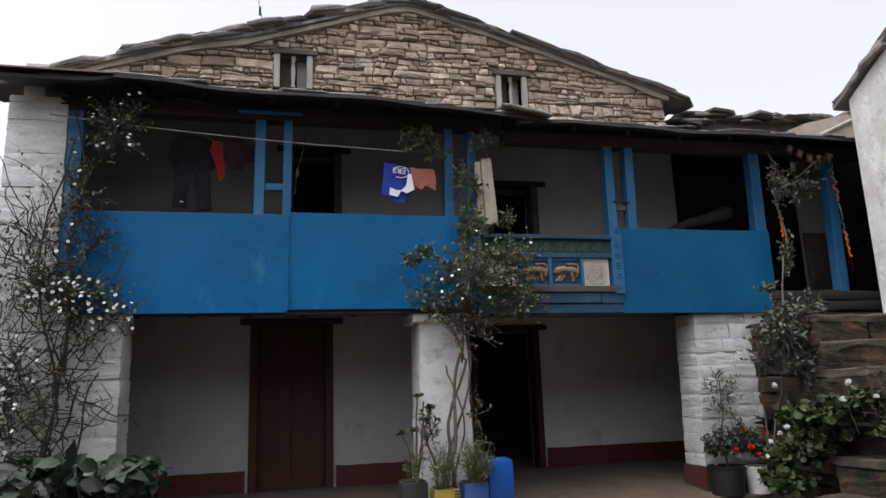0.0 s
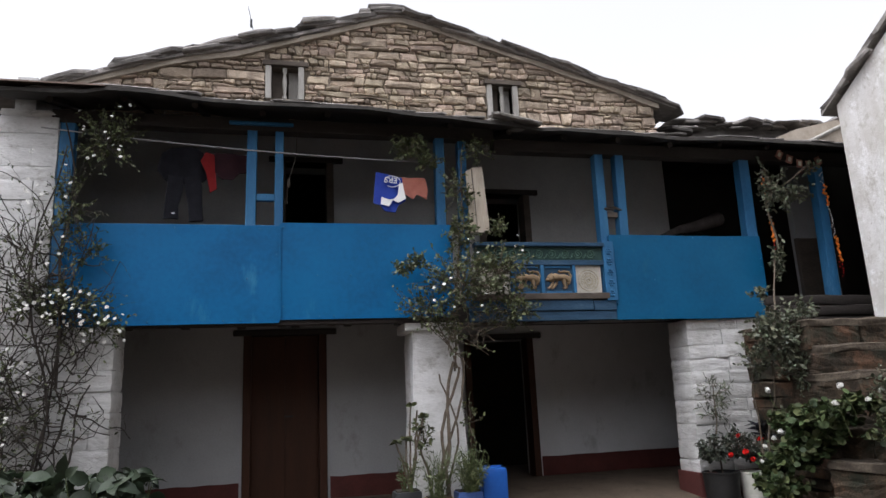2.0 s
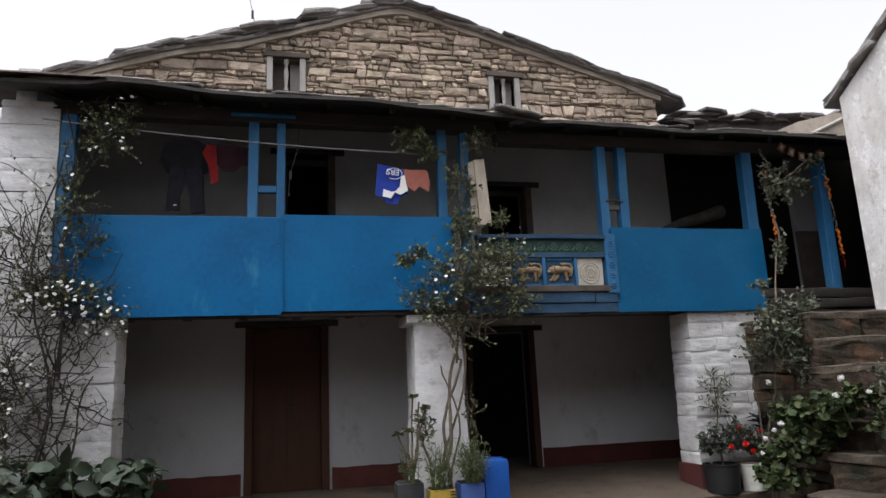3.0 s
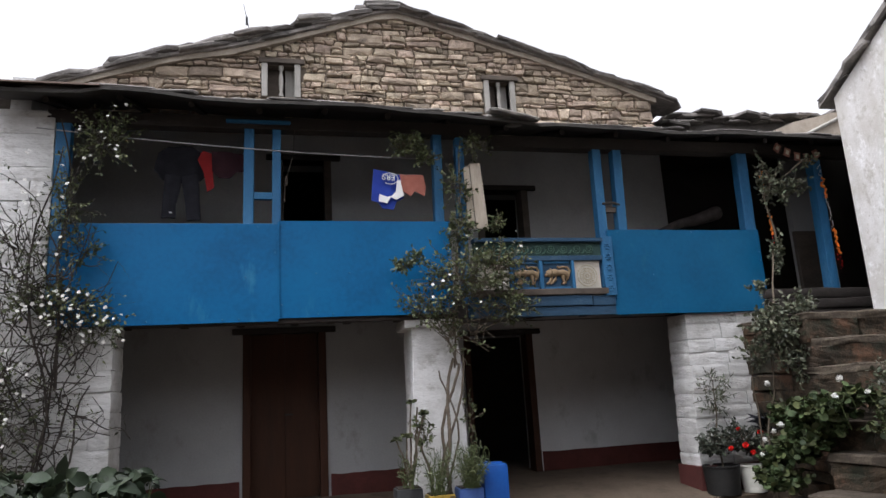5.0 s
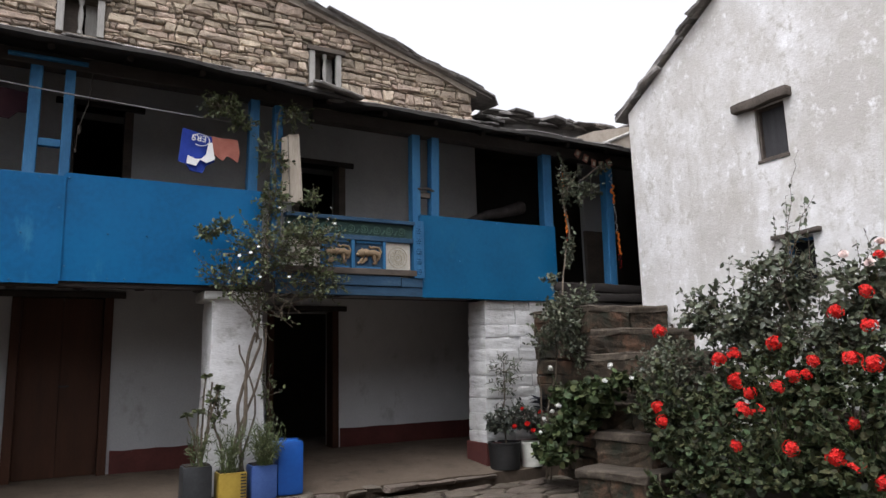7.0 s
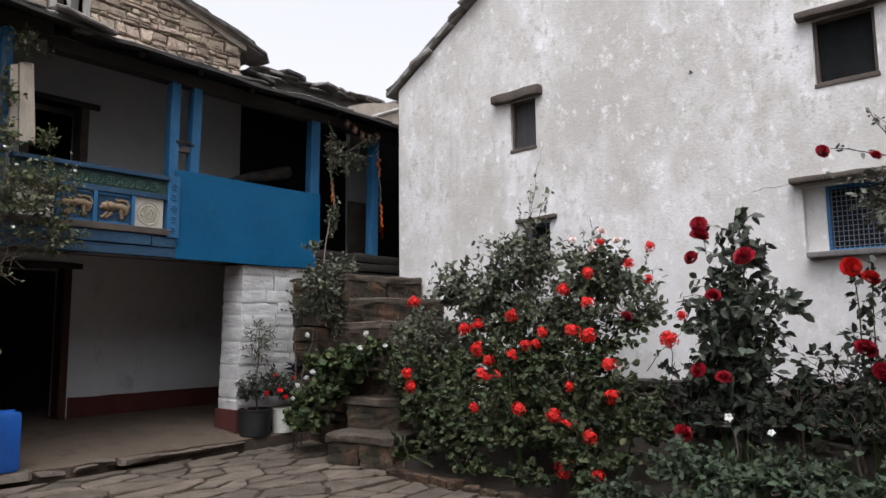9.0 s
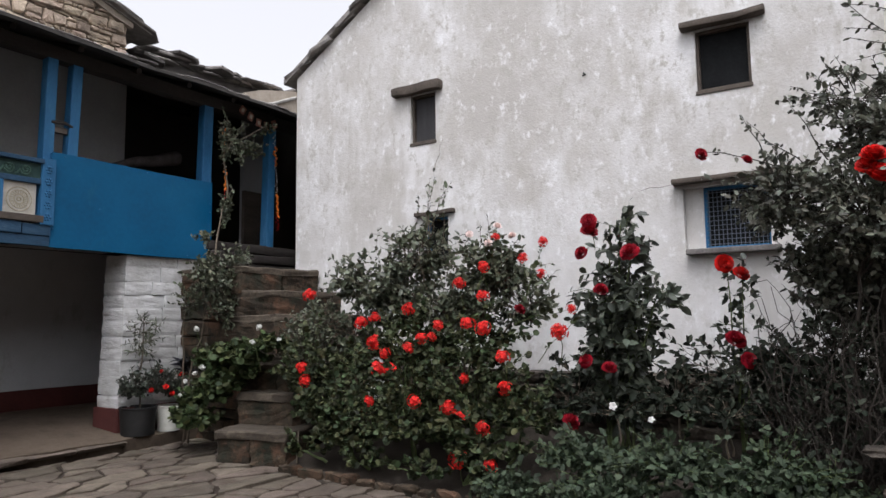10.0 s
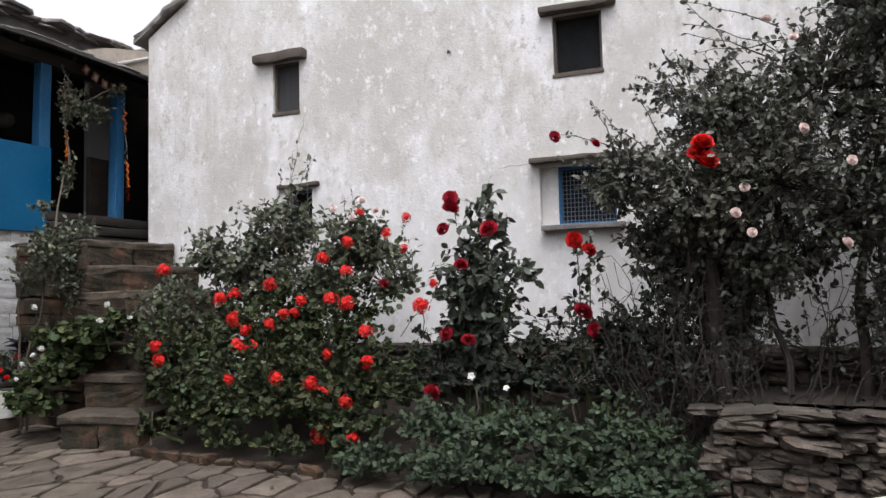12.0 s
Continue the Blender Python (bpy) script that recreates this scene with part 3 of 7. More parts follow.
# main roof: two slopes of slate running back from the gable
def slope(name, a, b, y0, y1, label, thick=0.04):
    """A slab from the edge point a to b in x, z, running from y0 to y1."""
    bm = bmesh.new()
    n = 14
    up, dn = [], []
    for i in range(n + 1):
        x = a[0] + (b[0] - a[0]) * i / n
        z = verge_z(x) + 0.0
        up.append((x, z + thick))
        dn.append((x, z))
    add_prism(bm, up + dn[::-1], "y", y0, y1)
    return tagged(part(name, bm, M["slate"]), label, "roof", kind="structure")


slope("roof_left", (GL[0] - 0.1, 0), RIDGE, 8.30, 13.5, "grey slate roof slope of the stone house")
slope("roof_right", RIDGE, (GR[0] + 0.12, 0), 8.30, 13.5, "grey slate roof slope of the stone house, falling to the small roof")
roofs = {o.name: o for o in scene.objects if o.name.startswith("roof_")}

# ---- pillars ----
# plain plastered pillar in the middle
bm = bmesh.new()
rows = [(0.10, 0.05), (0.5, 0.035), (1.2, 0.015), (1.9, 0.0), (2.16, 0.0)]
ring = []
for z, w in rows:
    ring.append([bm.verts.new(c) for c in ((1.38 - w, 7.08 - w, z), (1.88 + w, 7.08 - w, z), (1.88 + w, 7.55, z), (1.38 - w, 7.55, z))])
for a, b in zip(ring, ring[1:]):
    for k in range(4):
        bm.faces.new((a[k], a[(k + 1) % 4], b[(k + 1) % 4], b[k]))
bm.faces.new(ring[-1])
bmesh.ops.bevel(bm, geom=[e for e in bm.edges if abs(e.verts[0].co.z - e.verts[1].co.z) > 0.1], offset=0.03, segments=3, affect="EDGES")
bmesh.ops.subdivide_edges(bm, edges=bm.edges, cuts=2, use_grid_fill=True)
wavy(bm, 0.02, 3.0, 2, (1, 1, 0))
pillar_mid = tagged(part("pillar", bm, M["whitewash"], None, "", True), "whitewashed plaster pillar carrying the balcony", "pillar", kind="structure")
tagged(part("pillar_cap", box(1.30, 1.90, 7.05, 7.6, 2.06, 2.16, 0.02), M["whitewash"]), "flat stone cap on the middle pillar", "pillar", kind="structure")


def stone_pillar(name, x0, x1, y0, y1, z0, z1, course, lean, seed, label, dado=0.0):
    """A whitewashed pillar of squared stones laid in courses, each one its own piece."""
    core = tagged(part(name, box(x0 + 0.02, x1 - 0.02, y0 + 0.02, y1, z0, z1), M["whitewash"]), label, "pillar", kind="structure")
    r = random.Random(seed)
    var = rubble_variants("stone", M["whitewash"], 9, seed, 0.016, 36.0, 4)
    z = z0
    while z < z1 - 0.03:
        h = min(course * r.uniform(0.75, 1.3), z1 - z)
        if z1 - z - h < 0.06:
            h = z1 - z
        k = 1 - (z - z0) / (z1 - z0)
        xa, xb = x0 - lean * k, x1 + lean * 0.3 * k
        x = xa
        while x < xb - 0.02:
            w = min(r.uniform(0.22, 0.6), xb - x)
            if xb - x - w < 0.14:
                w = xb - x
            d = (y1 - y0) + r.uniform(-0.008, 0.006)
            piece("stone", r.choice(var), trs(x + w / 2, y1 - d / 2 - 0.02 * k + r.uniform(-0.008, 0.008), z + h / 2, w * 1.005, d, h * 1.0, r.uniform(-0.6, 0.6), r.uniform(-1.0, 1.0), r.uniform(-0.6, 0.6)), core)
            x += w
        z += h
    return core


stone_pillar("pillar_right", 4.60, 5.56, 7.06, 7.46, 0.42, 2.12, 0.16, 0.06, 3, "whitewashed pillar of squared stone courses")
tagged(part("pillar_foot", box(4.52, 5.6, 7.03, 7.48, 0.1, 0.43, 0.012), M["red_dado"]), "red oxide foot of the stone pillar", "dado", kind="structure")
stone_pillar("pillar_left", -2.66, -1.50, 7.02, 7.5, 0.0, 2.24, 0.2, 0.03, 4, "whitewashed stone pier under the balcony")
stone_pillar("pillar_left_upper", -2.66, -2.12, 7.04, 7.5, 2.24, 4.34, 0.19, 0.0, 8, "whitewashed stone pier beside the balcony")
tagged(part("wall_side", box(-2.7, -2.5, 7.5, 8.5, 0, 4.9), M["whitewash"]), "side wall closing the porch", "wall", kind="structure")
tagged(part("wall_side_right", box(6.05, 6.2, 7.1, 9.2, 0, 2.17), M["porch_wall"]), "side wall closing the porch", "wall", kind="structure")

# ---- balcony ----
balcony = thing("balcony", "blue timber balcony with sheet metal panels above the porch", "balcony", (0, 7.0, 2.15), kind="structure")
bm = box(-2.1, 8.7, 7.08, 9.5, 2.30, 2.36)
wpart("deck", bm, M["shaded_wood"], balcony, "dark plank deck")
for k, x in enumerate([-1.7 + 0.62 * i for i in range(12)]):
    wpart("joist", box(x, x + 0.09, 7.14, 8.4, 2.27, 2.30), M["shaded_wood"], balcony)
wpart("edge_beam", box(-2.1, 2.0, 7.035, 7.14, 2.145, 2.3, 0.01), M["shaded_wood"], balcony)


def sheet(x0, x1, z0, z1, seed, label, paint="blue_paint"):
    bm = bmesh.new()
    nu, nv = 28, 12
    v = {}
    for i in range(nu + 1):
        for j in range(nv + 1):
            x, z = x0 + (x1 - x0) * i / nu, z0 + (z1 - z0) * j / nv
            b = 0.012 * noise.noise(Vector((x * 1.3 + seed, z * 1.3, 0))) + 0.004 * noise.noise(Vector((x * 5, z * 5, seed)))
            v[i, j] = bm.verts.new((x, FRONT_Y + b, z + 0.012 * noise.noise(Vector((x * 0.9, seed, 1))) * (1 if j in (0, nv) else 0)))
    for i in range(nu):
        for j in range(nv):
            bm.faces.new((v[i, j], v[i + 1, j], v[i + 1, j + 1], v[i, j + 1]))
    r = bmesh.ops.extrude_face_region(bm, geom=bm.faces[:])
    bmesh.ops.translate(bm, verts=[g for g in r["geom"] if isinstance(g, bmesh.types.BMVert)], vec=(0, 0.012, 0))
    bmesh.ops.recalc_face_normals(bm, faces=bm.faces)
    p = wpart("panel", bm, M[paint], balcony, label, True)
    rg = random.Random(seed)
    for i in range(9):
        bm = bmesh.new()
        side = rg.random() < 0.5
        x = rg.uniform(x0 + 0.1, x1 - 0.1) if side else rg.choice((x0 + 0.03, x1 - 0.03))
        z = rg.choice((z0 + 0.03, z1 - 0.03, z0 + 0.45)) if side else rg.uniform(z0 + 0.05, z1 - 0.05)
        add_blob(bm, (x, FRONT_Y - 0.006, z), (0.009, 0.006, 0.009), 8, 5)
        rv = part("rivet", bm, M["blue_wood"], None, "", True)
        sub(rv, p)
    return p


sheet(-2.0, 0.02, 2.165, 3.165, 1, "large blue painted metal sheet")
sheet(0.028, 1.84, 2.195, 3.20, 2, "large blue painted metal sheet, slightly dented")
sheet(3.70, 5.69, 2.125, 3.105, 3, "dull blue painted metal sheet", "blue_dull")
wpart("cover_strip", box(0.012, 0.034, FRONT_Y - 0.018, FRONT_Y - 0.012, 2.19, 3.18, 0.001), M["blue_paint"], balcony)
wpart("hand_rail", box(-2.0, 1.84, 7.02, 7.09, 3.12, 3.18, 0.006), M["blue_wood"], balcony)
wpart("hand_rail", box(3.7, 5.7, 7.02, 7.09, 3.04, 3.10, 0.006), M["blue_wood"], balcony)


def post(x0, x1, z0, z1, lean=0.0, y=7.05, d=0.12):
    bm = box(x0, x1, y, y + d, z0, z1, 0.012)
    for v in bm.verts:
        v.co.x += lean * (v.co.z - z0) / (z1 - z0)
        v.co.x += 0.008 * noise.noise(Vector((x0, v.co.z * 1.5, 0)))
    return wpart("post", bm, M["blue_wood"], balcony)


Z_PLATE = 4.20
post(-0.325, -0.22, 3.10, Z_PLATE + 0.06, 0.008)
post(-0.035, 0.055, 3.10, Z_PLATE + 0.06, 0.008)
wpart("rail", box(-0.22, -0.035, 7.07, 7.13, 3.455, 3.53, 0.006), M["blue_wood"], balcony)
bm = box(-0.50, 0.16, 6.985, 7.035, Z_PLATE + 0.02, Z_PLATE + 0.10, 0.012)
for v in bm.verts:
    if v.co.z < Z_PLATE + 0.06 and abs(v.co.x + 0.17) > 0.2:
        v.co.z += 0.045
wpart("bracket", bm, M["blue_wood"], balcony, "shaped blue head piece on the paired posts")
post(1.68, 1.785, 2.2, Z_PLATE + 0.06, 0.035)
post(1.945, 2.045, 2.2, Z_PLATE, 0.03)
post(3.615, 3.725, 2.2, 4.12, 0.025)
post(3.875, 3.985, 3.05, 4.12, 0.03)
wpart("rail", box(3.725, 3.88, 7.07, 7.13, 3.335, 3.40, 0.006), M["old_wood"], balcony, "dark cross rail")
bm = bmesh.new()
add_tube(bm, [(3.70, 7.05, 3.43), (3.83, 7.04, 3.44), (3.92, 7.05, 3.42)], [0.014, 0.018, 0.012], 6)
wpart("tie", bm, M["shaded_wood"], balcony, "dark rope tie round the paired posts", True)
post(5.555, 5.70, 2.2, 4.14, 0.03)
post(6.64, 6.77, 2.25, 4.05, 0.04, 7.04, 0.13)
post(-2.12, -1.98, 2.2, 4.3, 0.0)
wpart("wall_plate", box(-2.2, 2.4, 7.04, 7.2, 4.22, 4.36, 0.01), M["shaded_wood"], balcony, "dark top plate under the eaves")
wpart("wall_plate", box(2.4, 8.7, 7.04, 7.2, 4.10, 4.24, 0.01), M["shaded_wood"], balcony, "dark top plate under the eaves")
wpart("inner_wall_piece", box(7.0, 7.6, 7.9, 8.0, 2.2, 4.4), M["porch_wall"], balcony, "pale plaster behind the end post")
wpart("inner_door", box(6.95, 7.5, 7.84, 7.9, 2.28, 3.30, 0.01), M["old_wood"], balcony, "dark half door")

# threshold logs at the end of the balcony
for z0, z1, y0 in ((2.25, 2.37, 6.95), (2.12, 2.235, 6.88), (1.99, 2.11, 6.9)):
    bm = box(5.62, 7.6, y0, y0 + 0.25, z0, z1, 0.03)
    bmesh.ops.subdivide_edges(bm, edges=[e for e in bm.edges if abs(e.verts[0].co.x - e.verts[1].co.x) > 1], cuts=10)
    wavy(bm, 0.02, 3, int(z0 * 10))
    tagged(part("threshold_beam", bm, M["shaded_wood"], None, "", True), "dark worn timber threshold at the head of the steps", "beam", kind="structure")

# carved railing section
carving = thing("carved_railing", "blue carved wooden railing with painted relief plaques", "railing", (2.8, 7.0, 2.2))
wpart("top_rail", box(2.08, 3.60, 6.94, 7.06, 2.955, 3.0, 0.008), M["dark_blue_wood"], carving)
frz = wpart("frieze", box(2.09, 3.585, 6.985, 7.05, 2.80, 2.955, 0.004), M["green_frieze"], carving, "dark green scroll frieze")
wpart("mid_rail", box(2.09, 3.60, 6.965, 7.05, 2.745, 2.80, 0.006), M["dark_blue_wood"], carving)
wpart("low_rail", box(2.05, 3.62, 6.95, 7.07, 2.36, 2.43, 0.01), M["old_wood"], carving, "dark bottom rail")
wpart("plank", box(2.0, 3.42, 6.97, 7.05, 2.24, 2.355, 0.008), M["dark_blue_wood"], carving)
wpart("plank", box(3.43, 3.70, 6.975, 7.05, 2.235, 2.345, 0.008), M["dark_blue_wood"], carving)
wpart("plank", box(2.0, 3.70, 6.985, 7.05, 2.13, 2.23, 0.008), M["dark_blue_wood"], carving)
epost = wpart("end_post", box(3.585, 3.72, 6.955, 7.06, 2.34, 3.02, 0.008), M["blue_wood"], carving, "blue post carved with rosettes")
for k in range(5):
    bm = bmesh.new()
    z = 2.42 + 0.12 * k
    for p in range(6):
        a = p * math.tau / 6
        add_blob(bm, (3.652 + 0.026 * math.cos(a), 6.952, z + 0.03 * math.sin(a)), (0.014, 0.008, 0.014), 6, 4)
    add_blob(bm, (3.652, 6.95, z), (0.012, 0.01, 0.012), 6, 4)
    sub(part("rosette", bm, M["blue_wood"], None, "", True), epost)
# running scroll of the frieze
for k in range(9):
    cx = 2.2 + 0.155 * k
    pts = []
    for i in range(26):
        a = i / 25 * 3.6 * math.pi
        r = 0.055 * (1 - i / 30)
        pts.append((cx + r * math.cos(a + math.pi), 6.982, 2.875 + r * math.sin(a + math.pi)))
    pts = [(cx - 0.10, 6.982, 2.825), (cx - 0.075, 6.982, 2.835)] + pts
    bm = bmesh.new()
    add_tube(bm, pts, [0.009] * len(pts), 5)
    sub(part("scroll", bm, M["frieze_scroll"], None, "", True), frz)
# framed relief plaques
PX = [2.13, 2.49, 2.84, 3.22, 3.57]
for k in range(4):
    x0, x1 = PX[k] + 0.02, PX[k + 1] - 0.015
    mat_back = M["plaque"] if k in (0, 3) else M["dark_blue_wood"]
    plq = wpart("plaque", box(x0, x1, 7.0, 7.03, 2.43, 2.745), mat_back, carving, "cream sun plaque" if k in (0, 3) else "dark recessed plaque")
    if k in (1, 2):
        wpart("stile", box(PX[k] - 0.018, PX[k] + 0.02, 6.965, 7.03, 2.43, 2.745, 0.004), M["blue_wood"], carving)
        wpart("stile", box(PX[k + 1] - 0.015, PX[k + 1] + 0.018, 6.967, 7.03, 2.43, 2.745, 0.004), M["blue_wood"], carving)
        sub(part("inner_frame", box(x0 + 0.02, x1 - 0.02, 6.985, 7.0, 2.715, 2.742, 0.003), M["blue_wood"]), plq)
        sub(part("inner_frame", box(x0 + 0.02, x1 - 0.02, 6.985, 7.0, 2.432, 2.452, 0.003), M["blue_wood"]), plq)
        bm = bmesh.new()
        c = 0.5 * (x0 + x1) + 0.01
        zb = 2.585
        s = 1.0 if k == 2 else 0.9
        d = 6.992
        add_tube(bm, [(c - 0.075, d, zb + 0.022), (c - 0.04, d, zb + 0.03), (c + 0.01, d, zb + 0.022), (c + 0.06, d, zb + 0.028), (c + 0.10, d, zb + 0.012), (c + 0.118, d, zb - 0.025)], [0.038 * s, 0.042 * s, 0.034, 0.036, 0.036, 0.026], 10)
        add_blob(bm, (c - 0.10, d, zb + 0.018), (0.044, 0.03, 0.042), 12, 8)
        add_blob(bm, (c - 0.138, d, zb + 0.0), (0.022, 0.022, 0.018), 8, 6)
        add_blob(bm, (c - 0.085, d, zb + 0.062), (0.014, 0.014, 0.014), 8, 6)
        for dx, kx in ((-0.065, -0.045), (-0.02, -0.05), (0.055, 0.012), (0.115, -0.03)):
            add_tube(bm, [(c + dx, d, zb + 0.0), (c + dx + kx * 0.3, d, zb - 0.045), (c + dx + kx, d, zb - 0.085), (c + dx + kx - 0.03, d, zb - 0.098)], [0.026, 0.02, 0.015, 0.013], 8)
        add_tube(bm, [(c + 0.122, d, zb + 0.0), (c + 0.142, d, zb + 0.045), (c + 0.118, d, zb + 0.085), (c + 0.06, d, zb + 0.092), (c + 0.02, d, zb + 0.082), (c + 0.0, d, zb + 0.10)], [0.016, 0.015, 0.014, 0.013, 0.014, 0.016], 7)
        sub(part("relief", bm, M["tiger"], None, "ochre painted animal relief", True), plq)
    else:
        c = 0.5 * (x0 + x1)
        bm = bmesh.new()
        for r, w in ((0.118, 0.006), (0.088, 0.005), (0.045, 0.006), (0.018, 0.008)):
            pts = [(c + r * math.cos(a * math.tau / 28), 6.998, 2.575 + r * math.sin(a * math.tau / 28)) for a in range(29)]
            add_tube(bm, pts, [w] * 29, 5, False)
        for a in range(20):
            t = a * math.tau / 20
            add_tube(bm, [(c + 0.05 * math.cos(t), 6.998, 2.575 + 0.05 * math.sin(t)), (c + 0.084 * math.cos(t + 0.16), 6.998, 2.575 + 0.084 * math.sin(t + 0.16))], [0.006, 0.004], 5)
        sub(part("sun_relief", bm, M["plaque_gold"], None, "raised sun wheel relief", True), plq)

# balcony roof sheet and eaves
EAVE = [(-2.75, 4.37), (-1.78, 4.38), (-1.68, 4.425), (-1.08, 4.41), (-0.57, 4.355), (-0.24, 4.33), (0.18, 4.365), (0.93, 4.35), (1.82, 4.295), (2.58, 4.245), (2.77, 4.20), (2.95, 4.22), (4.18, 4.205), (4.51, 4.17), (5.26, 4.205), (6.77, 4.19), (8.8, 4.17)]


def eave_z(x):
    for (xa, za), (xb, zb) in zip(EAVE, EAVE[1:]):
        if xa <= x <= xb:
            return za + (zb - za) * (x - xa) / (xb - xa)
    return EAVE[-1][1]


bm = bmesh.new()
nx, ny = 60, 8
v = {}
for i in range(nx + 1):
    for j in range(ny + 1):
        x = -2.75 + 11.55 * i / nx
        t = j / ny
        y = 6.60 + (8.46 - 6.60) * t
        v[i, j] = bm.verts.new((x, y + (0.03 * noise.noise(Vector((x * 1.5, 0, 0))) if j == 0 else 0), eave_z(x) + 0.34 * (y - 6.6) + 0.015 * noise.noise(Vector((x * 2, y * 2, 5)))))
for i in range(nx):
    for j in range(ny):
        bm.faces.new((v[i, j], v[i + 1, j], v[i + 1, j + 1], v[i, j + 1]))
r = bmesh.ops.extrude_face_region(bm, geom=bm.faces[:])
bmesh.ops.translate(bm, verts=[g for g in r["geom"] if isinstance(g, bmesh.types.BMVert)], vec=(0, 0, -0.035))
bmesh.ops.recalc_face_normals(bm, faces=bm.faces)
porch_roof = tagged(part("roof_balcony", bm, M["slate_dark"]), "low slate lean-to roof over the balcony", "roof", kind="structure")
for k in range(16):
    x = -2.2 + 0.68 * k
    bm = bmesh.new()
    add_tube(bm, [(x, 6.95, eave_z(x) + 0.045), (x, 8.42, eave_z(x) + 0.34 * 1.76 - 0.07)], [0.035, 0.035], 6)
    at(part("rafter", bm, M["shaded_wood"], None, "", True), porch_roof)
    at(porch_roof.children[-1], porch_roof)

# slate verge stones on the gable and ragged eaves pieces
def slate_variants(count, seed):
    """Broken roof slabs of unit size: ragged in plan, layered and chipped at the edge."""
    out = []
    r = random.Random(seed)
    for _ in range(count):
        bm = bmesh.new()
        n = 11
        rim = []
        for k in range(n):
            a = k * math.tau / n + r.uniform(-0.16, 0.16)
            q = max(abs(math.cos(a)), abs(math.sin(a))) ** -0.85 * r.uniform(0.43, 0.52)
            rim.append((q * math.cos(a), q * math.sin(a)))
        top = [bm.verts.new((px * 0.95, py * 0.95, 0.5 + r.uniform(-0.14, 0.10))) for px, py in rim]
        mid = [bm.verts.new((px * r.uniform(0.97, 1.03), py * r.uniform(0.97, 1.03), r.uniform(-0.05, 0.25))) for px, py in rim]
        bot = [bm.verts.new((px * 0.96, py * 0.96, -0.5 + r.uniform(-0.1, 0.14))) for px, py in rim]
        bm.faces.new(top)
        bm.faces.new(bot[::-1])
        for a, b in ((bot, mid), (mid, top)):
            for k in range(n):
                bm.faces.new((a[k], a[(k + 1) % n], b[(k + 1) % n], b[k]))
        out.append(to_mesh("slate", bm, M["slate"]))
    return out


SLATES = slate_variants(8, 21)
rng = random.Random(9)
# mud-bedded coping strip under the verge slabs
bm = bmesh.new()
cxs = [-2.7 + 0.27 * k for k in range(31)]
up = [(cx, verge_z(cx) + 0.01 + 0.012 * noise.noise(Vector((cx * 4, 0, 0)))) for cx in cxs]
dn = [(cx, verge_z(cx) - 0.075 + 0.02 * noise.noise(Vector((cx * 3, 7, 0)))) for cx in cxs]
add_prism(bm, up + dn[::-1], "y", WALL_Y - 0.06, WALL_Y + 0.018)
at(part("verge_bedding", bm, M["pale_mud"], None, "pale mud bedding under the verge slabs"), gable)
# overlapping slabs, lowest first, each lying flatter than the slope
VTOP = [(-3.2, 5.02), (-2.9, 5.14), (-2.38, 5.36), (-1.83, 5.60), (-1.16, 5.84), (-0.75, 5.95), (0.1, 6.23), (0.3, 6.34), (1.02, 6.53), (1.2, 6.61), (1.72, 6.67), (2.24, 6.54), (2.98, 6.36), (4.06, 5.97), (4.87, 5.72), (5.6, 5.47)]


def vtop(x):
    return float(np.interp(x, [q[0] for q in VTOP], [q[1] for q in VTOP]))


for side in (-1, 1):
    x = GL[0] - 0.16 if side < 0 else GR[0] - 0.22
    while (x < 1.50) if side < 0 else (x > 1.62):
        w = rng.uniform(0.55, 0.95) if side < 0 else rng.uniform(0.5, 1.0)
        gap = vtop(x) - verge_z(x)
        for lay in range(3):
            xx = x + rng.uniform(-0.10, 0.10) - side * lay * 0.06
            s = math.degrees(math.atan2(vtop(xx + 0.3) - vtop(xx - 0.3), 0.6))
            th = rng.uniform(0.045, 0.07) if side < 0 else rng.uniform(0.03, 0.045)
            z = verge_z(xx) + 0.03 + gap * ((0.0, 0.22, 0.44)[lay] if side < 0 else (-0.05, 0.05, 0.14)[lay]) + rng.uniform(-0.012, 0.012)
            piece("slate", rng.choice(SLATES), trs(xx, 8.56 + rng.uniform(-0.05, 0.05) - 0.02 * lay, z, w * rng.uniform(0.85, 1.15), rng.uniform(0.5, 0.7), th,
                  rng.uniform(-2, 3), -s * (0.80 if side < 0 else 0.96) + rng.uniform(-2.0, 2.0), rng.uniform(-7, 7)), roofs["roof_left"] if side < 0 else roofs["roof_right"])
        x -= side * w * rng.uniform(0.45, 0.62)
piece("slate", SLATES[2], trs(1.50, 8.55, 6.62, 0.74, 0.6, 0.06, 2, -2, 4), roofs["roof_right"])
x = -2.7
while x < 8.2:
    w = rng.uniform(0.35, 0.7)
    xx = x + w / 2
    piece("slate", rng.choice(SLATES), trs(xx, 6.83 + rng.uniform(-0.03, 0.03), eave_z(xx) + 0.085 + rng.uniform(-0.004, 0.008), w * 1.05, rng.uniform(0.36, 0.42), rng.uniform(0.02, 0.03), 18.5 + rng.uniform(-2, 2), rng.uniform(-1.2, 1.2), rng.uniform(-6, 6)), porch_roof)
    x += w * 0.9
# lighter tin strip at the far end of the eaves and a reddish slab at the notch
bm = box(-2.8, -1.62, 6.55, 7.2, 4.41, 4.425)
for vv in bm.verts:
    vv.co.z += 0.3 * (vv.co.y - 6.55)
at(part("tin_sheet", bm, M["tin"], None, "rusty tin sheet"), porch_roof)
piece("slate", SLATES[1], trs(2.55, 6.62, 4.30, 0.62, 0.3, 0.03, 14, 10, 0), porch_roof)

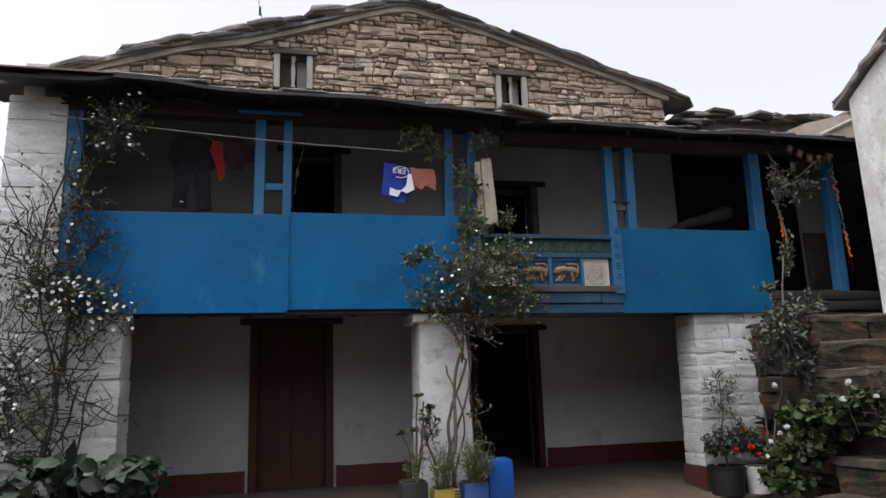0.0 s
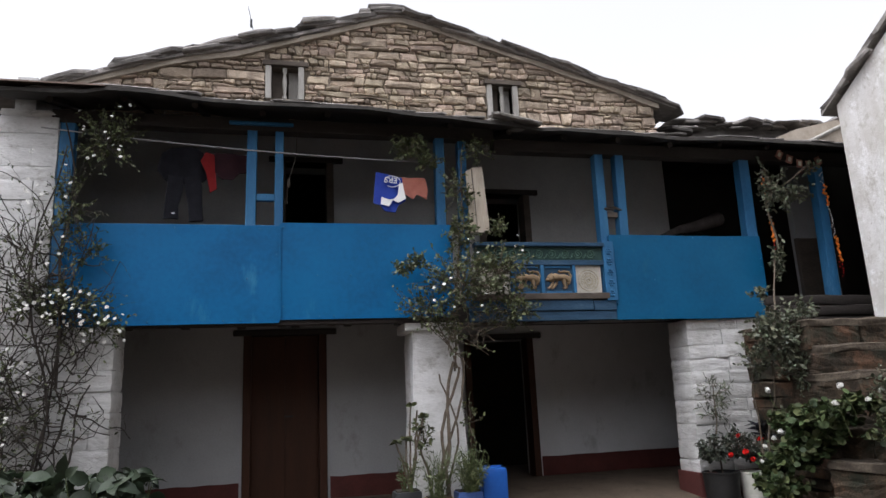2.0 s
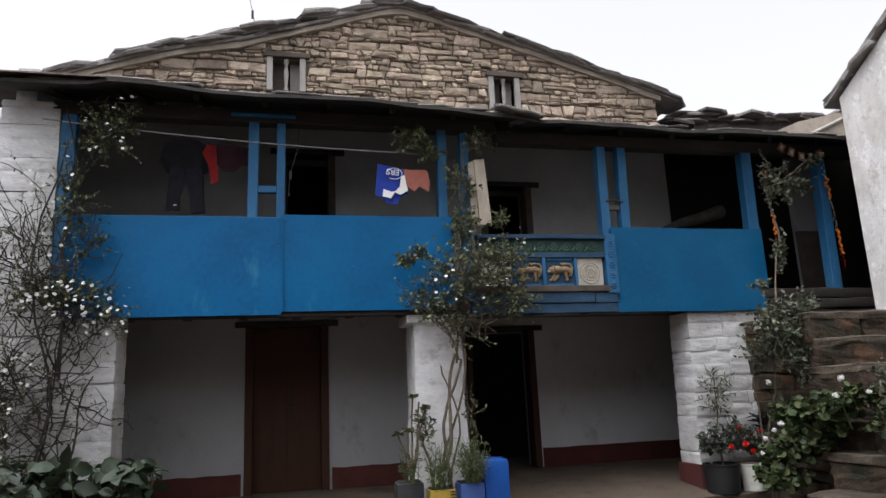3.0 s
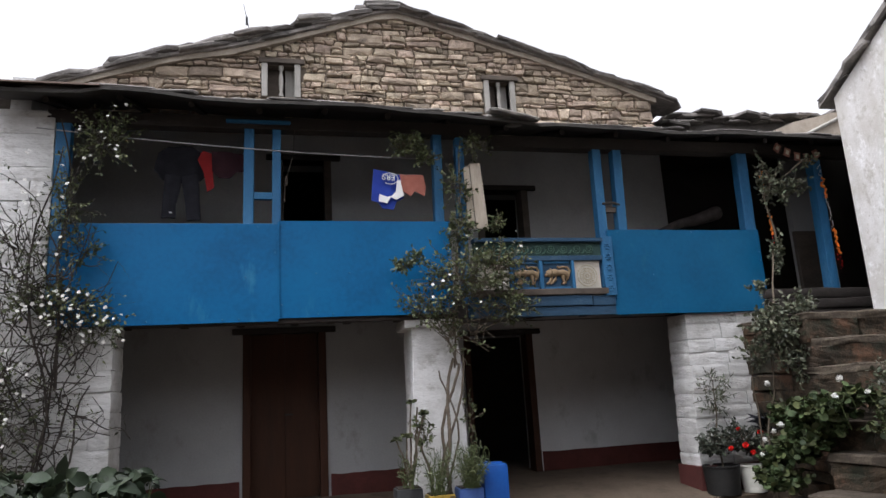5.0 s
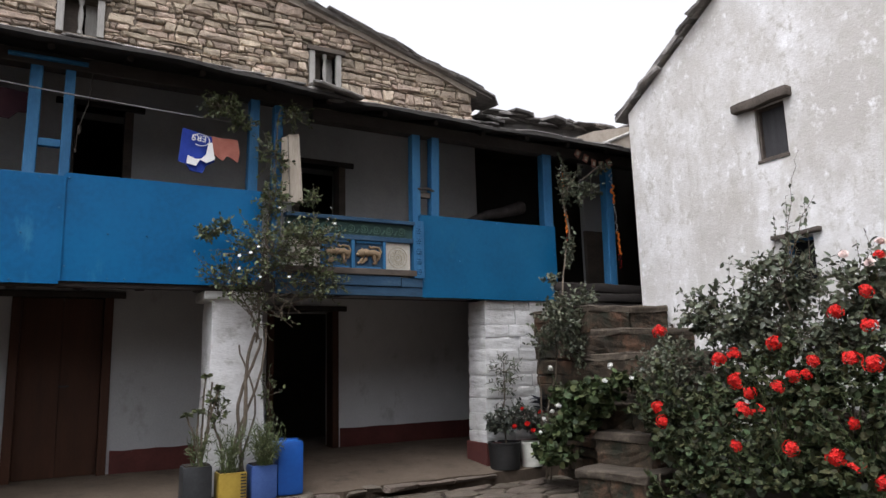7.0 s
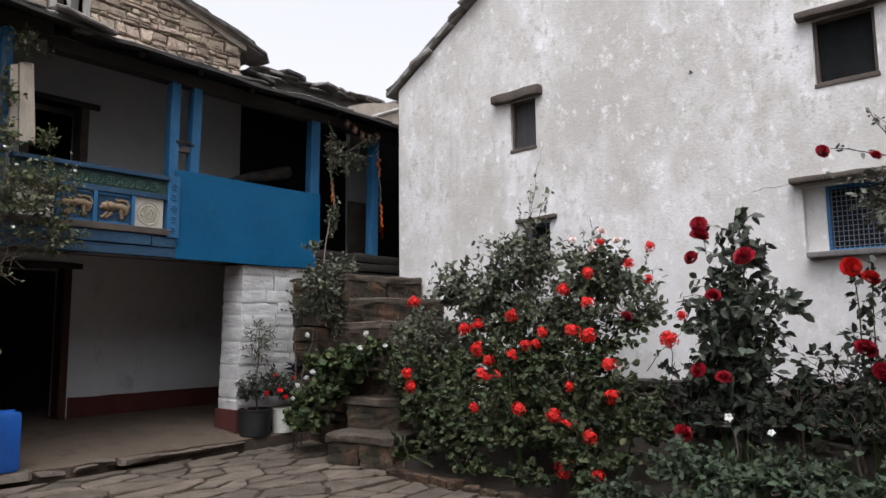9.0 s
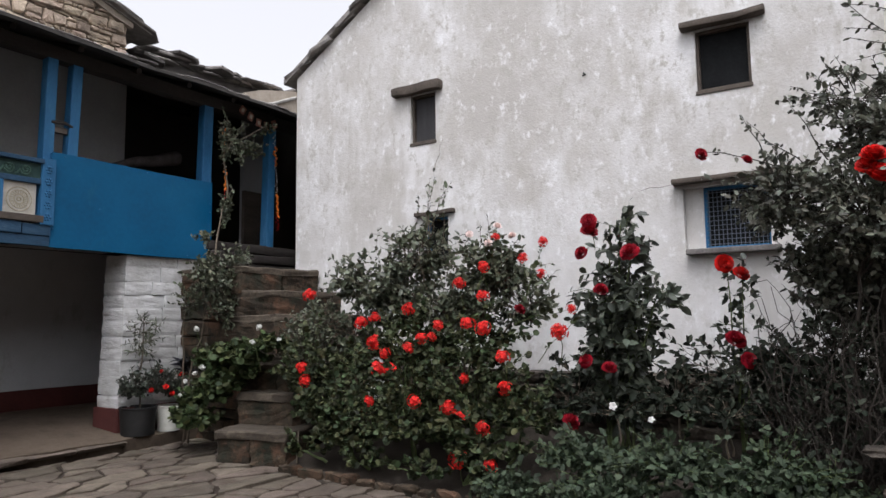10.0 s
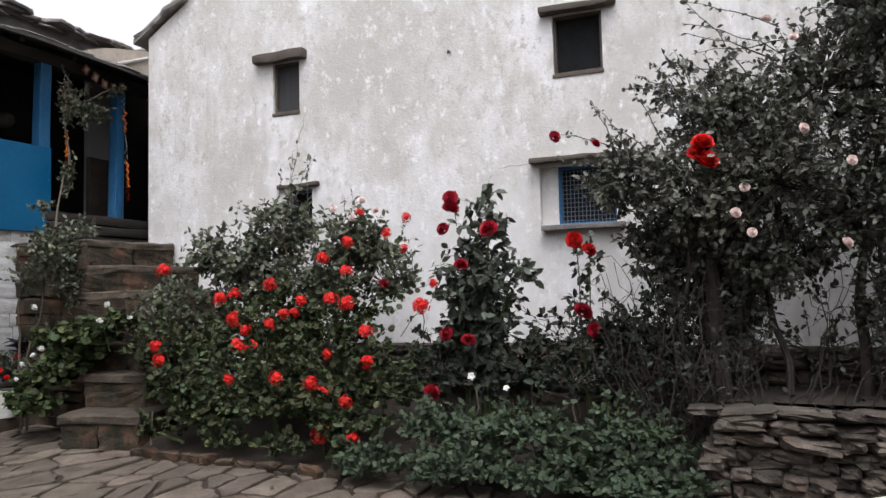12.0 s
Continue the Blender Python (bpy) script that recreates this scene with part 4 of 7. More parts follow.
# small slate roof of the wing behind
wing = thing("wing_roof", "low ragged slate roof of the wing behind the balcony", "roof", (7.3, 8.9, 5.2), kind="structure")
bm = bmesh.new()
add_prism(bm, [(5.75, 5.22), (6.1, 5.40), (6.5, 5.44), (6.8, 5.36), (7.7, 5.38), (8.6, 5.44), (9.6, 5.46), (9.6, 5.0), (5.9, 5.0)], "y", 8.85, 11.5)
wpart("roof_slab", bm, M["slate"], wing)
bm = bmesh.new()
add_prism(bm, [(7.55, 5.10), (7.9, 5.24), (8.80, 5.46), (9.7, 5.46), (9.7, 4.9), (7.55, 4.9)], "y", 8.56, 8.70)
wpart("gable_board", bm, M["pale_mud"], wing, "pale mud end of the wing roof")
bm = bmesh.new()
add_tube(bm, [(8.05, 8.53, 5.02), (8.85, 8.53, 5.38)], [0.03, 0.03], 6)
wpart("barge_board", bm, M["grey_wood"], wing)
WING = [(5.72, 5.28), (5.97, 5.44), (6.52, 5.48), (6.79, 5.42), (7.27, 5.45), (7.76, 5.44), (9.3, 5.58)]
x = 5.74
while x < 9.2:
    w = rng.uniform(0.35, 0.65)
    for lay in range(4 if x < 6.6 else 2):
        xx = x + rng.uniform(-0.12, 0.12)
        ztop = np.interp(xx, [q[0] for q in WING], [q[1] for q in WING]) - 0.02
        piece("slate", rng.choice(SLATES), trs(xx + w / 2 * 0.6, 8.86 + rng.uniform(-0.10, 0.12) + 0.04 * lay, ztop - 0.035 - lay * 0.045 + rng.uniform(-0.012, 0.012), w * rng.uniform(0.8, 1.3), rng.uniform(0.4, 0.7), rng.uniform(0.03, 0.05), rng.uniform(-3, 6), rng.uniform(-7, 7), rng.uniform(-15, 15)), wing)
    x += w * 0.6

# ---- right house ----
XR = 6.50
YC = 6.34


def house_top(y):
    return 4.56 + (YC - y) * 0.62 if y > 2.3 else 4.56 + (YC - 2.3) * 0.62 - (2.3 - y) * 0.62


RW = [(4.15, 4.50, 3.40, 3.98), (0.80, 1.27, 3.41, 3.99), (0.72, 1.44, 1.96, 2.53), (4.00, 4.34, 2.0, 2.52)]


def wall_x(y0, y1, z0, top, holes, x0, x1):
    bm = wall_with_holes(y0, y1, z0, top, holes, x0, x1)
    for v in bm.verts:
        v.co = Vector((v.co.y, v.co.x, v.co.z))
    bmesh.ops.recalc_face_normals(bm, faces=bm.faces)
    return bm


bm = wall_x(-4.5, YC, -0.1, house_top, RW, XR, XR + 0.45)
house_wall = tagged(part("wall_house", bm, M["house_wash"]), "weathered whitewashed wall of the neighbouring house, patched and stained", "wall", kind="structure")
bm = wall_with_holes(XR + 0.45, 9.5, -0.1, 4.5, [], YC - 0.45, YC - 0.002)
tagged(part("wall_house_end", bm, M["house_wash"]), "end wall of the neighbouring house", "wall", kind="structure")
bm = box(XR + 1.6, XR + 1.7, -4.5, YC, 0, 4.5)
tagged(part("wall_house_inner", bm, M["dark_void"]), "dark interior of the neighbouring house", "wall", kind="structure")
bm = bmesh.new()
RT = [(YC + 0.18, 4.50), (2.3, house_top(2.3) + 0.02), (-4.7, house_top(-4.7) + 0.02), (-4.7, house_top(-4.7) + 0.09), (2.3, house_top(2.3) + 0.10), (YC + 0.18, 4.57)]
add_prism(bm, RT, "x", XR - 0.07, XR + 4.0)
house_roof = tagged(part("roof_house", bm, M["slate"]), "slate gable roof of the neighbouring house", "roof", kind="structure")
y = YC + 0.17
while y > 3.2:
    w = rng.uniform(0.3, 0.55)
    piece("slate", rng.choice(SLATES), trs(XR + 0.14 + rng.uniform(-0.05, 0.03), y - w / 2, house_top(y - w / 2) + 0.07 + rng.uniform(-0.005, 0.02), rng.uniform(0.4, 0.6), w * 1.15, rng.uniform(0.04, 0.06), -31.8 + 7 + rng.uniform(-3, 3), rng.uniform(-3, 3), rng.uniform(-8, 8)), house_roof)
    y -= w * 0.8


def house_window(y0, y1, z0, z1, label, lintel, frame_mat, glazed=True, sill=0.0):
    w = thing("window_house", label, "window", (XR, 0.5 * (y0 + y1), z0), "", "structure")
    f = 0.028
    d = XR + (0.035 if y0 > 4 or z0 > 3 else 0.10)
    for a, b in ((y0, y0 + f), (y1 - f, y1)):
        wpart("frame_side", box(d, d + 0.06, a, b, z0, z1, 0.005), frame_mat, w)
    wpart("frame_top", box(d, d + 0.06, y0 + f, y1 - f, z1 - f, z1, 0.005), frame_mat, w)
    wpart("frame_bottom", box(d - 0.02, d + 0.07, y0 + f, y1 - f, z0, z0 + f * 0.8, 0.005), frame_mat, w)
    wpart("pane", box(d + 0.05, d + 0.06, y0, y1, z0, z1), M["glass"] if glazed else M["shutter"], w, "dark dusty pane" if glazed else "grey wooden shutter")
    la, lb, lz, lh, out = lintel
    bm = box(XR - out, XR + 0.1, la, lb, lz, lz + lh, 0.015)
    bmesh.ops.subdivide_edges(bm, edges=[e for e in bm.edges if abs(e.verts[0].co.y - e.verts[1].co.y) > 0.3], cuts=6)
    wavy(bm, 0.018, 5, int(abs(la) * 10))
    wpart("lintel", bm, M["old_wood"], w, "rough dark slab lintel", True)
    if sill:
        wpart("sill", box(XR - 0.10, XR + 0.1, y0 - 0.08, y1 + 0.14, z0 - 0.055, z0 - 0.005, 0.01), M["slate"], w, "stone sill")
    else:
        wpart("sill", box(XR - 0.012, XR + 0.1, y0 - 0.01, y1 + 0.01, z0 - 0.03, z0 + 0.005, 0.006), M["old_wood"], w)
    return w


house_window(*RW[0], "small dark window under a rough slab lintel", (4.05, 4.72, 3.985, 0.10, 0.10), M["old_wood"], False)
house_window(*RW[1], "square dark window with a wooden frame under a slab lintel", (0.66, 1.39, 4.0, 0.06, 0.11), M["old_wood"])
tagged(part("window_reveal", box(XR + 0.09, XR + 0.3, 1.28, 1.445, 1.955, 2.535), M["house_wash"]), "white splayed side of the low window", "wall", kind="structure")
w3 = house_window(0.72, 1.28, 1.96, 2.53, "low window with a blue frame and wire mesh on a stone sill", (0.6, 1.52, 2.56, 0.05, 0.12), M["blue_wood"], True, 0.1)
for k in range(14):
    yy = 0.76 + k * 0.0365
    bm = bmesh.new()
    add_tube(bm, [(XR + 0.09, yy, 1.98), (XR + 0.09, yy, 2.5)], 0.003, 4)
    wpart("mesh_wire", bm, M["mesh_wire"], w3)
for k in range(12):
    bm = bmesh.new()
    zz = 2.0 + k * 0.043
    add_tube(bm, [(XR + 0.086, 0.74, zz), (XR + 0.086, 1.26, zz)], 0.003, 4)
    wpart("mesh_wire", bm, M["mesh_wire"], w3)
house_window(*RW[3], "low window half hidden behind a rose bush", (3.9, 4.44, 2.53, 0.05, 0.06), M["blue_wood"])

for name_, line in (("crack", [(4.04, 3.40), (4.10, 3.30), (4.09, 3.24), (4.16, 3.12), (4.17, 3.03)]), ("crack", [(1.86, 2.545), (1.74, 2.565), (1.66, 2.56), (1.52, 2.585)])):
    bm = bmesh.new()
    add_tube(bm, [(XR, cy, cz) for cy, cz in line], [0.0015] + [0.003] * (len(line) - 2) + [0.0015], 5)
    wavy(bm, 0.02, 14, len(line), (0, 1, 1))
    at(part(name_, bm, M["crack"], None, "dark hairline crack in the plaster"), house_wall)

# ---- stone steps ----
steps = thing("stone_steps", "rough mossy stone steps climbing to the balcony", "steps", (5.2, 5.5, 0), kind="structure")


def step(quad, z0, z1, seed):
    """A step block of uneven stone over a four-cornered plan."""
    bm = bmesh.new()
    a = [bm.verts.new((p[0], p[1], z0)) for p in quad]
    b = [bm.verts.new((p[0], p[1], z1)) for p in quad]
    bm.faces.new(a[::-1])
    bm.faces.new(b)
    for i in range(4):
        j = (i + 1) % 4
        bm.faces.new((a[i], a[j], b[j], b[i]))
    bmesh.ops.recalc_face_normals(bm, faces=bm.faces)
    bmesh.ops.bevel(bm, geom=[e for e in bm.edges if max(v.co.z for v in e.verts) > z1 - 0.01], offset=0.014, segments=1, affect="EDGES")
    bmesh.ops.subdivide_edges(bm, edges=bm.edges, cuts=5, use_grid_fill=True)
    wavy(bm, 0.018, 7.0, seed, (1, 1, 0.6))
    wavy(bm, 0.028, 3.0, seed + 9, (1, 1, 0.5))
    wavy(bm, 0.014, 19.0, seed + 4)
    return bm


STEPS = [([(4.74, 4.70), (5.75, 4.95), (5.6, 5.85), (4.58, 5.50)], 0.31),
         ([(5.10, 4.98), (6.0, 5.1), (5.9, 6.0), (5.00, 5.68)], 0.62),
         ([(5.38, 5.05), (6.45, 5.10), (6.3, 6.1), (5.22, 5.78)], 0.90),
         ([(5.40, 5.22), (6.48, 5.05), (6.48, 6.3), (5.26, 6.0)], 1.17),
         ([(5.34, 5.48), (6.49, 5.30), (6.49, 6.4), (5.28, 6.3)], 1.43),
         ([(5.32, 5.74), (6.50, 5.55), (6.49, 6.4), (5.30, 6.6)], 1.70),
         ([(5.30, 6.00), (6.46, 5.88), (6.49, 7.0), (5.32, 7.1)], 1.98)]
for k, (quad, z) in enumerate(STEPS):
    r0 = 0.0 if k == 0 else STEPS[k - 1][1] - 0.03
    cut = z - 0.075
    inset = [(x + (0.012 if i in (0, 3) else 0) * (1 if k < 3 else 0), y + (0.012 if i in (0, 1) else 0) * (1 if k >= 3 else 0.4)) for i, (x, y) in enumerate(quad)]
    wpart("tread", step(quad, cut, z, k + 3), M["tread"], steps)
    # riser of two or three rough blocks
    n = 1 + (k * 7 + 1) % 2
    i0, i1 = (0, 3) if k < 3 else (0, 1)
    j0, j1 = (1, 2) if k < 3 else (3, 2)
    for q in range(n):
        t0, t1 = q / n + (0.03 if q else 0), (q + 1) / n
        def mixp(a, b, t):
            return (a[0] + (b[0] - a[0]) * t, a[1] + (b[1] - a[1]) * t)
        blk = [mixp(inset[i0], inset[i1], t0), mixp(inset[j0], inset[j1], t0), mixp(inset[j0], inset[j1], t1), mixp(inset[i0], inset[i1], t1)]
        wpart("block", step(blk, r0, cut + 0.004, k * 5 + q), M["step_stone"], steps)
bm = box(5.46, 6.49, 6.1, 7.0, 0.0, 1.88)
tagged(part("wall_steps_core", bm, M["mortar"]), "stone mass under the steps", "wall", kind="structure")
# stones of the side of the steps
SIDE = stone_variants("stone", M["step_stone"], 7, 41, 0.14, 0.06)
rng = random.Random(14)
z = 0.0
while z < 1.85:
    h = rng.uniform(0.10, 0.2)
    y = 5.85 if z < 1.0 else 5.85 + (z - 1.0) * 0.55
    while y < 7.0:
        w = rng.uniform(0.14, 0.34)
        piece("stone", rng.choice(SIDE), trs(5.46 + rng.uniform(-0.03, 0.02), y + w / 2, z + h / 2, 0.25, w * 1.0, h * 0.98, rng.uniform(-3, 3), rng.uniform(-3, 3), rng.uniform(-5, 5)), steps)
        y += w
    z += h

# ---- planting bed, ledge and dry-stone wall ----
bm = bmesh.new()
nx, ny = 12, 40
v = {}
for i in range(nx + 1):
    for j in range(ny + 1):
        x, y = 4.52 + 2.0 * i / nx, -3.5 + 8.2 * j / ny
        t = i / nx
        zz = -0.02 + 0.62 * max(0, t - 0.04) + 0.03 * noise.noise(Vector((x * 3, y * 3, 0)))
        v[i, j] = bm.verts.new((x, y, zz))
for i in range(nx):
    for j in range(ny):
        bm.faces.new((v[i, j], v[i + 1, j], v[i + 1, j + 1], v[i, j + 1]))
tagged(part("flower_bed", bm, M["earth"], None, "", True), "sloping bed of dark soil along the house", "bed", kind="structure")
WALLST = rubble_variants("stone", M["dry_stone"], 14, 51, 0.13, 5.5, 3)


def dry_wall(name, label, x, y0, y1, z0, z1, thick, seed, hmin=0.04, hmax=0.11, cap=True):
    core = tagged(part(name, box(x + 0.06, x + thick, y0, y1, z0, z1 - 0.03), M["mortar"]), label, "wall", kind="structure")
    r = random.Random(seed)
    z = z0
    while z < z1 - 0.02:
        last = cap and z > z1 - 0.22
        h = min(r.uniform(hmin, hmax) * (1.25 if last else 1), z1 - z)
        if z1 - z - h < 0.035:
            h = z1 - z
        y = y0 - r.uniform(0, 0.1)
        while y < y1:
            w = r.choice((r.uniform(0.07, 0.12), r.uniform(0.10, 0.19), r.uniform(0.16, 0.28))) * (1.7 if last else 1)
            n = 2 if (w < 0.2 and h > 0.085 and r.random() < 0.6) else 1
            for q in range(n):
                piece("stone", r.choice(WALLST), trs(x + 0.12 + r.uniform(-0.04, 0.03), y + w / 2 + r.uniform(-0.01, 0.01), z + h * (q + 0.5) / n, 0.30 if not last else 0.40, w * 1.08, h / n * r.uniform(0.98, 1.18), r.uniform(-7, 7), r.uniform(-8, 8), r.uniform(-12, 12)), core)
            y += w
        z += h
    return core


dry_wall("wall_dry_stone", "dry-stone retaining wall of flat brown stones", 4.62, -2.6, -0.1, 0.0, 0.60, 0.5, 61, 0.05, 0.095)
dry_wall("wall_ledge", "low stone ledge at the foot of the house wall", 5.95, -1.6, 4.2, 0.35, 0.86, 0.5, 62, 0.06, 0.12)
tagged(part("terrace", box(4.9, 6.5, -4.0, -0.12, 0.0, 0.57), M["earth"]), "earth terrace behind the dry-stone wall", "ground", kind="structure")
# flat stones edging the bed
EDGE = rubble_variants("stone", M["step_stone"], 6, 71, 0.12, 6.0, 3)
kerb = thing("bed_edging", "row of stones set on edge along the bed", "edging", (4.5, 2.0, 0), kind="structure")
y = 2.5
rng = random.Random(72)
while y < 4.5:
    w = rng.uniform(0.15, 0.3)
    xk = 4.30 + 0.06 * y
    piece("stone", rng.choice(EDGE), trs(xk + 0.06 + rng.uniform(-0.02, 0.02), y + w / 2, 0.015, 0.07, w * 0.9, rng.uniform(0.07, 0.13), rng.uniform(-6, 6), rng.uniform(-10, 6), rng.uniform(-12, 12)), kerb)
    y += w
# pale hose lying on the dry wall
bm = bmesh.new()
add_tube(bm, [(4.46, -0.50, 0.0), (4.50, -0.66, 0.06), (4.52, -0.85, 0.14), (4.53, -1.05, 0.185), (4.54, -1.4, 0.2), (4.55, -2.0, 0.2)], 0.012, 8)
tagged(part("hose", bm, M["bucket_white"], None, "", True), "pale plastic hose against the dry-stone wall", "hose")


# ---- plants ----
# leaf outlines: (along, across, up) in units of the leaf's length
LEAVES = {
    "oval": ([(0, 0, 0), (0.32, 0.26, 0.05), (0.70, 0.22, 0.03), (1.0, 0, -0.10), (0.70, -0.22, 0.03), (0.32, -0.26, 0.05), (0.5, 0, -0.03)],
             [(0, 6, 1), (1, 6, 2), (2, 6, 3), (3, 6, 4), (4, 6, 5), (5, 6, 0)]),
    "round": ([(0, 0, 0), (0.18, 0.42, 0.08), (0.55, 0.52, 0.10), (0.92, 0.30, 0.06), (1.0, 0, 0.0), (0.92, -0.30, 0.06), (0.55, -0.52, 0.10), (0.18, -0.42, 0.08), (0.5, 0, -0.06)],
              [(0, 8, 1), (1, 8, 2), (2, 8, 3), (3, 8, 4), (4, 8, 5), (5, 8, 6), (6, 8, 7), (7, 8, 0)]),
    "lobed": ([(0, 0, 0), (0.20, 0.16, 0.04), (0.34, 0.38, 0.05), (0.55, 0.20, 0.0), (0.75, 0.26, -0.02), (1.0, 0, -0.08), (0.75, -0.26, -0.02), (0.55, -0.20, 0.0), (0.34, -0.38, 0.05), (0.20, -0.16, 0.04)],
              [(0, 1, 3, 9), (1, 2, 3), (9, 7, 8), (3, 7, 9), (3, 4, 6, 7), (4, 5, 6)]),
    "long": ([(0, 0, 0), (0.35, 0.09, 0.03), (0.70, 0.07, 0.0), (1.0, 0, -0.12), (0.70, -0.07, 0.0), (0.35, -0.09, 0.03)],
             [(0, 5, 1), (1, 5, 4, 2), (2, 4, 3)]),
    "broad": ([(0, 0, 0), (0.15, 0.22, 0.06), (0.40, 0.34, 0.10), (0.70, 0.27, 0.04), (1.0, 0, -0.20), (0.70, -0.27, 0.04), (0.40, -0.34, 0.10), (0.15, -0.22, 0.06), (0.4, 0, 0.0), (0.72, 0, -0.05)],
              [(0, 8, 1), (1, 8, 2), (2, 8, 9, 3), (3, 9, 4), (4, 9, 5), (5, 9, 8, 6), (6, 8, 7), (7, 8, 0)]),
}


def leaf_mesh(name, shape, pos, along, up, size, mat):
    """All leaves of one plant in one mesh: positions, directions, upward sides and lengths as arrays."""
    tv, tf = LEAVES[shape]
    tv = np.array(tv)
    pos, along, up, size = (np.asarray(a, float) for a in (pos, along, up, size))
    along /= np.linalg.norm(along, axis=1, keepdims=True) + 1e-9
    side = np.cross(up, along)
    side /= np.linalg.norm(side, axis=1, keepdims=True) + 1e-9
    nrm = np.cross(along, side)
    n, k = len(pos), len(tv)
    vs = pos[:, None] + size[:, None, None] * (tv[None, :, 0:1] * along[:, None] + tv[None, :, 1:2] * side[:, None] + tv[None, :, 2:3] * nrm[:, None])
    faces = [tuple(q + i * k for q in f) for i in range(n) for f in tf]
    me = bpy.data.meshes.new(name)
    me.from_pydata(vs.reshape(-1, 3).tolist(), [], faces)
    me.shade_smooth()
    me.materials.append(mat)
    return me


def rand_dir(r):
    while True:
        v = Vector((r.uniform(-1, 1), r.uniform(-1, 1), r.uniform(-1, 1)))
        if 0.05 < v.length < 1:
            return v.normalized()


class Plant:
    """Collects the stems and leaves of one plant."""

    def __init__(self, name, label, category, base, seed, group="", thick=1.0, toss=1.0):
        self.thick, self.toss = thick, toss
        self.ob = thing(name, label, category, base, group)
        self.r = random.Random(seed)
        self.bm = bmesh.new()
        self.pos, self.along, self.up, self.size = [], [], [], []

    def stem(self, pts, r0, r1, sides=5):
        n = len(pts)
        add_tube(self.bm, pts, [r0 + (r1 - r0) * i / (n - 1) for i in range(n)], sides)

    def bent(self, a, b, wob=0.1, n=5):
        a, b = Vector(a), Vector(b)
        out = []
        L = (b - a).length
        o = Vector((self.r.random() * 50, self.r.random() * 50, 0))
        for i in range(n + 1):
            t = i / n
            p = a.lerp(b, t)
            p += noise.noise_vector(o + Vector((t * 2.2, 0, 0))) * wob * L * math.sin(math.pi * min(1, t * 0.9 + 0.05))
            p.z += 0.10 * L * math.sin(math.pi * t) * 0.4
            out.append(p)
        return out

    def leaf(self, p, d, size, droop=0.25):
        """One leaf, its face turned loosely to the sky."""
        r = self.r
        d = Vector(d) + rand_dir(r) * 0.5
        d.z -= droop * r.random()
        if d.length < 0.05:
            d = rand_dir(r)
        u = Vector((-0.25, -0.15, 0.9)) + rand_dir(r) * self.toss
        self.pos.append(tuple(p))
        self.along.append(tuple(d.normalized()))
        self.up.append(tuple(u))
        self.size.append(size * r.uniform(0.4, 1.2))

    def shoot(self, a, b, leaves, size, r0=0.004, start=0.3, wob=0.12, n=5):
        """A side shoot with leaves along its outer length."""
        pts = self.bent(a, b, wob, n)
        self.stem(pts, r0, r0 * 0.4, 4)
        r = self.r
        for k in range(leaves):
            t = start + (1 - start) * (k + r.random()) / leaves
            i = min(int(t * n), n - 1)
            p = pts[i].lerp(pts[i + 1], t * n - i)
            d = (pts[i + 1] - pts[i]).normalized()
            self.leaf(p + rand_dir(r) * 0.01, d * 0.5 + rand_dir(r), size)
        return pts

    def clump(self, c, rad, shoots, leaves, size, root=None, inner=0.25, reach=(0.75, 1.2), r0=0.004, flat=0.0):
        """Shoots growing out of the heart of a rounded clump to an uneven outline."""
        c = Vector(c)
        r = self.r
        for _ in range(int(shoots * self.thick)):
            d = rand_dir(r)
            d.z = d.z * (1 - flat) + abs(d.z) * flat
            o = Vector((d.x * rad[0], d.y * rad[1], d.z * rad[2]))
            k = r.uniform(*reach) * (0.85 + 0.4 * noise.noise(c + d * 2.1))
            a = c + o * inner * r.random()
            b = c + o * k
            b.z += 0.04
            self.shoot(a, b, leaves, size, r0)

    def finish(self, shape, leaf_mat, stem_mat, leaf_label=""):
        st = part("stem", self.bm, stem_mat, None, "", True)
        st["kind"] = "stuff"
        at(st, self.ob)
        if self.pos:
            lf = new("foliage", leaf_mesh("foliage", shape, self.pos, self.along, self.up, self.size, leaf_mat))
            if leaf_label:
                lf["label"] = leaf_label
            lf["kind"] = "stuff"
            at(lf, self.ob)
        return self.ob


def petal_ring(bm, n, r0, r1, z0, z1, width, twist, rng, cup=0.3):
    for i in range(n):
        a = twist + i * math.tau / n + rng.uniform(-0.15, 0.15)
        ca, sa = math.cos(a), math.sin(a)
        def P(r, s, z):
            return bm.verts.new((ca * r - sa * s, sa * r + ca * s, z))
        w = width * rng.uniform(0.85, 1.15)
        v = [P(r0, -w * 0.3, z0), P(r0, w * 0.3, z0), P(r0 + (r1 - r0) * 0.6, w * 0.6, z0 + (z1 - z0) * 0.75), P(r1, w * 0.3, z1), P(r1, -w * 0.3, z1), P(r0 + (r1 - r0) * 0.6, -w * 0.6, z0 + (z1 - z0) * 0.75)]
        bm.faces.new((v[0], v[1], v[2], v[5]))
        bm.faces.new((v[5], v[2], v[3], v[4]))


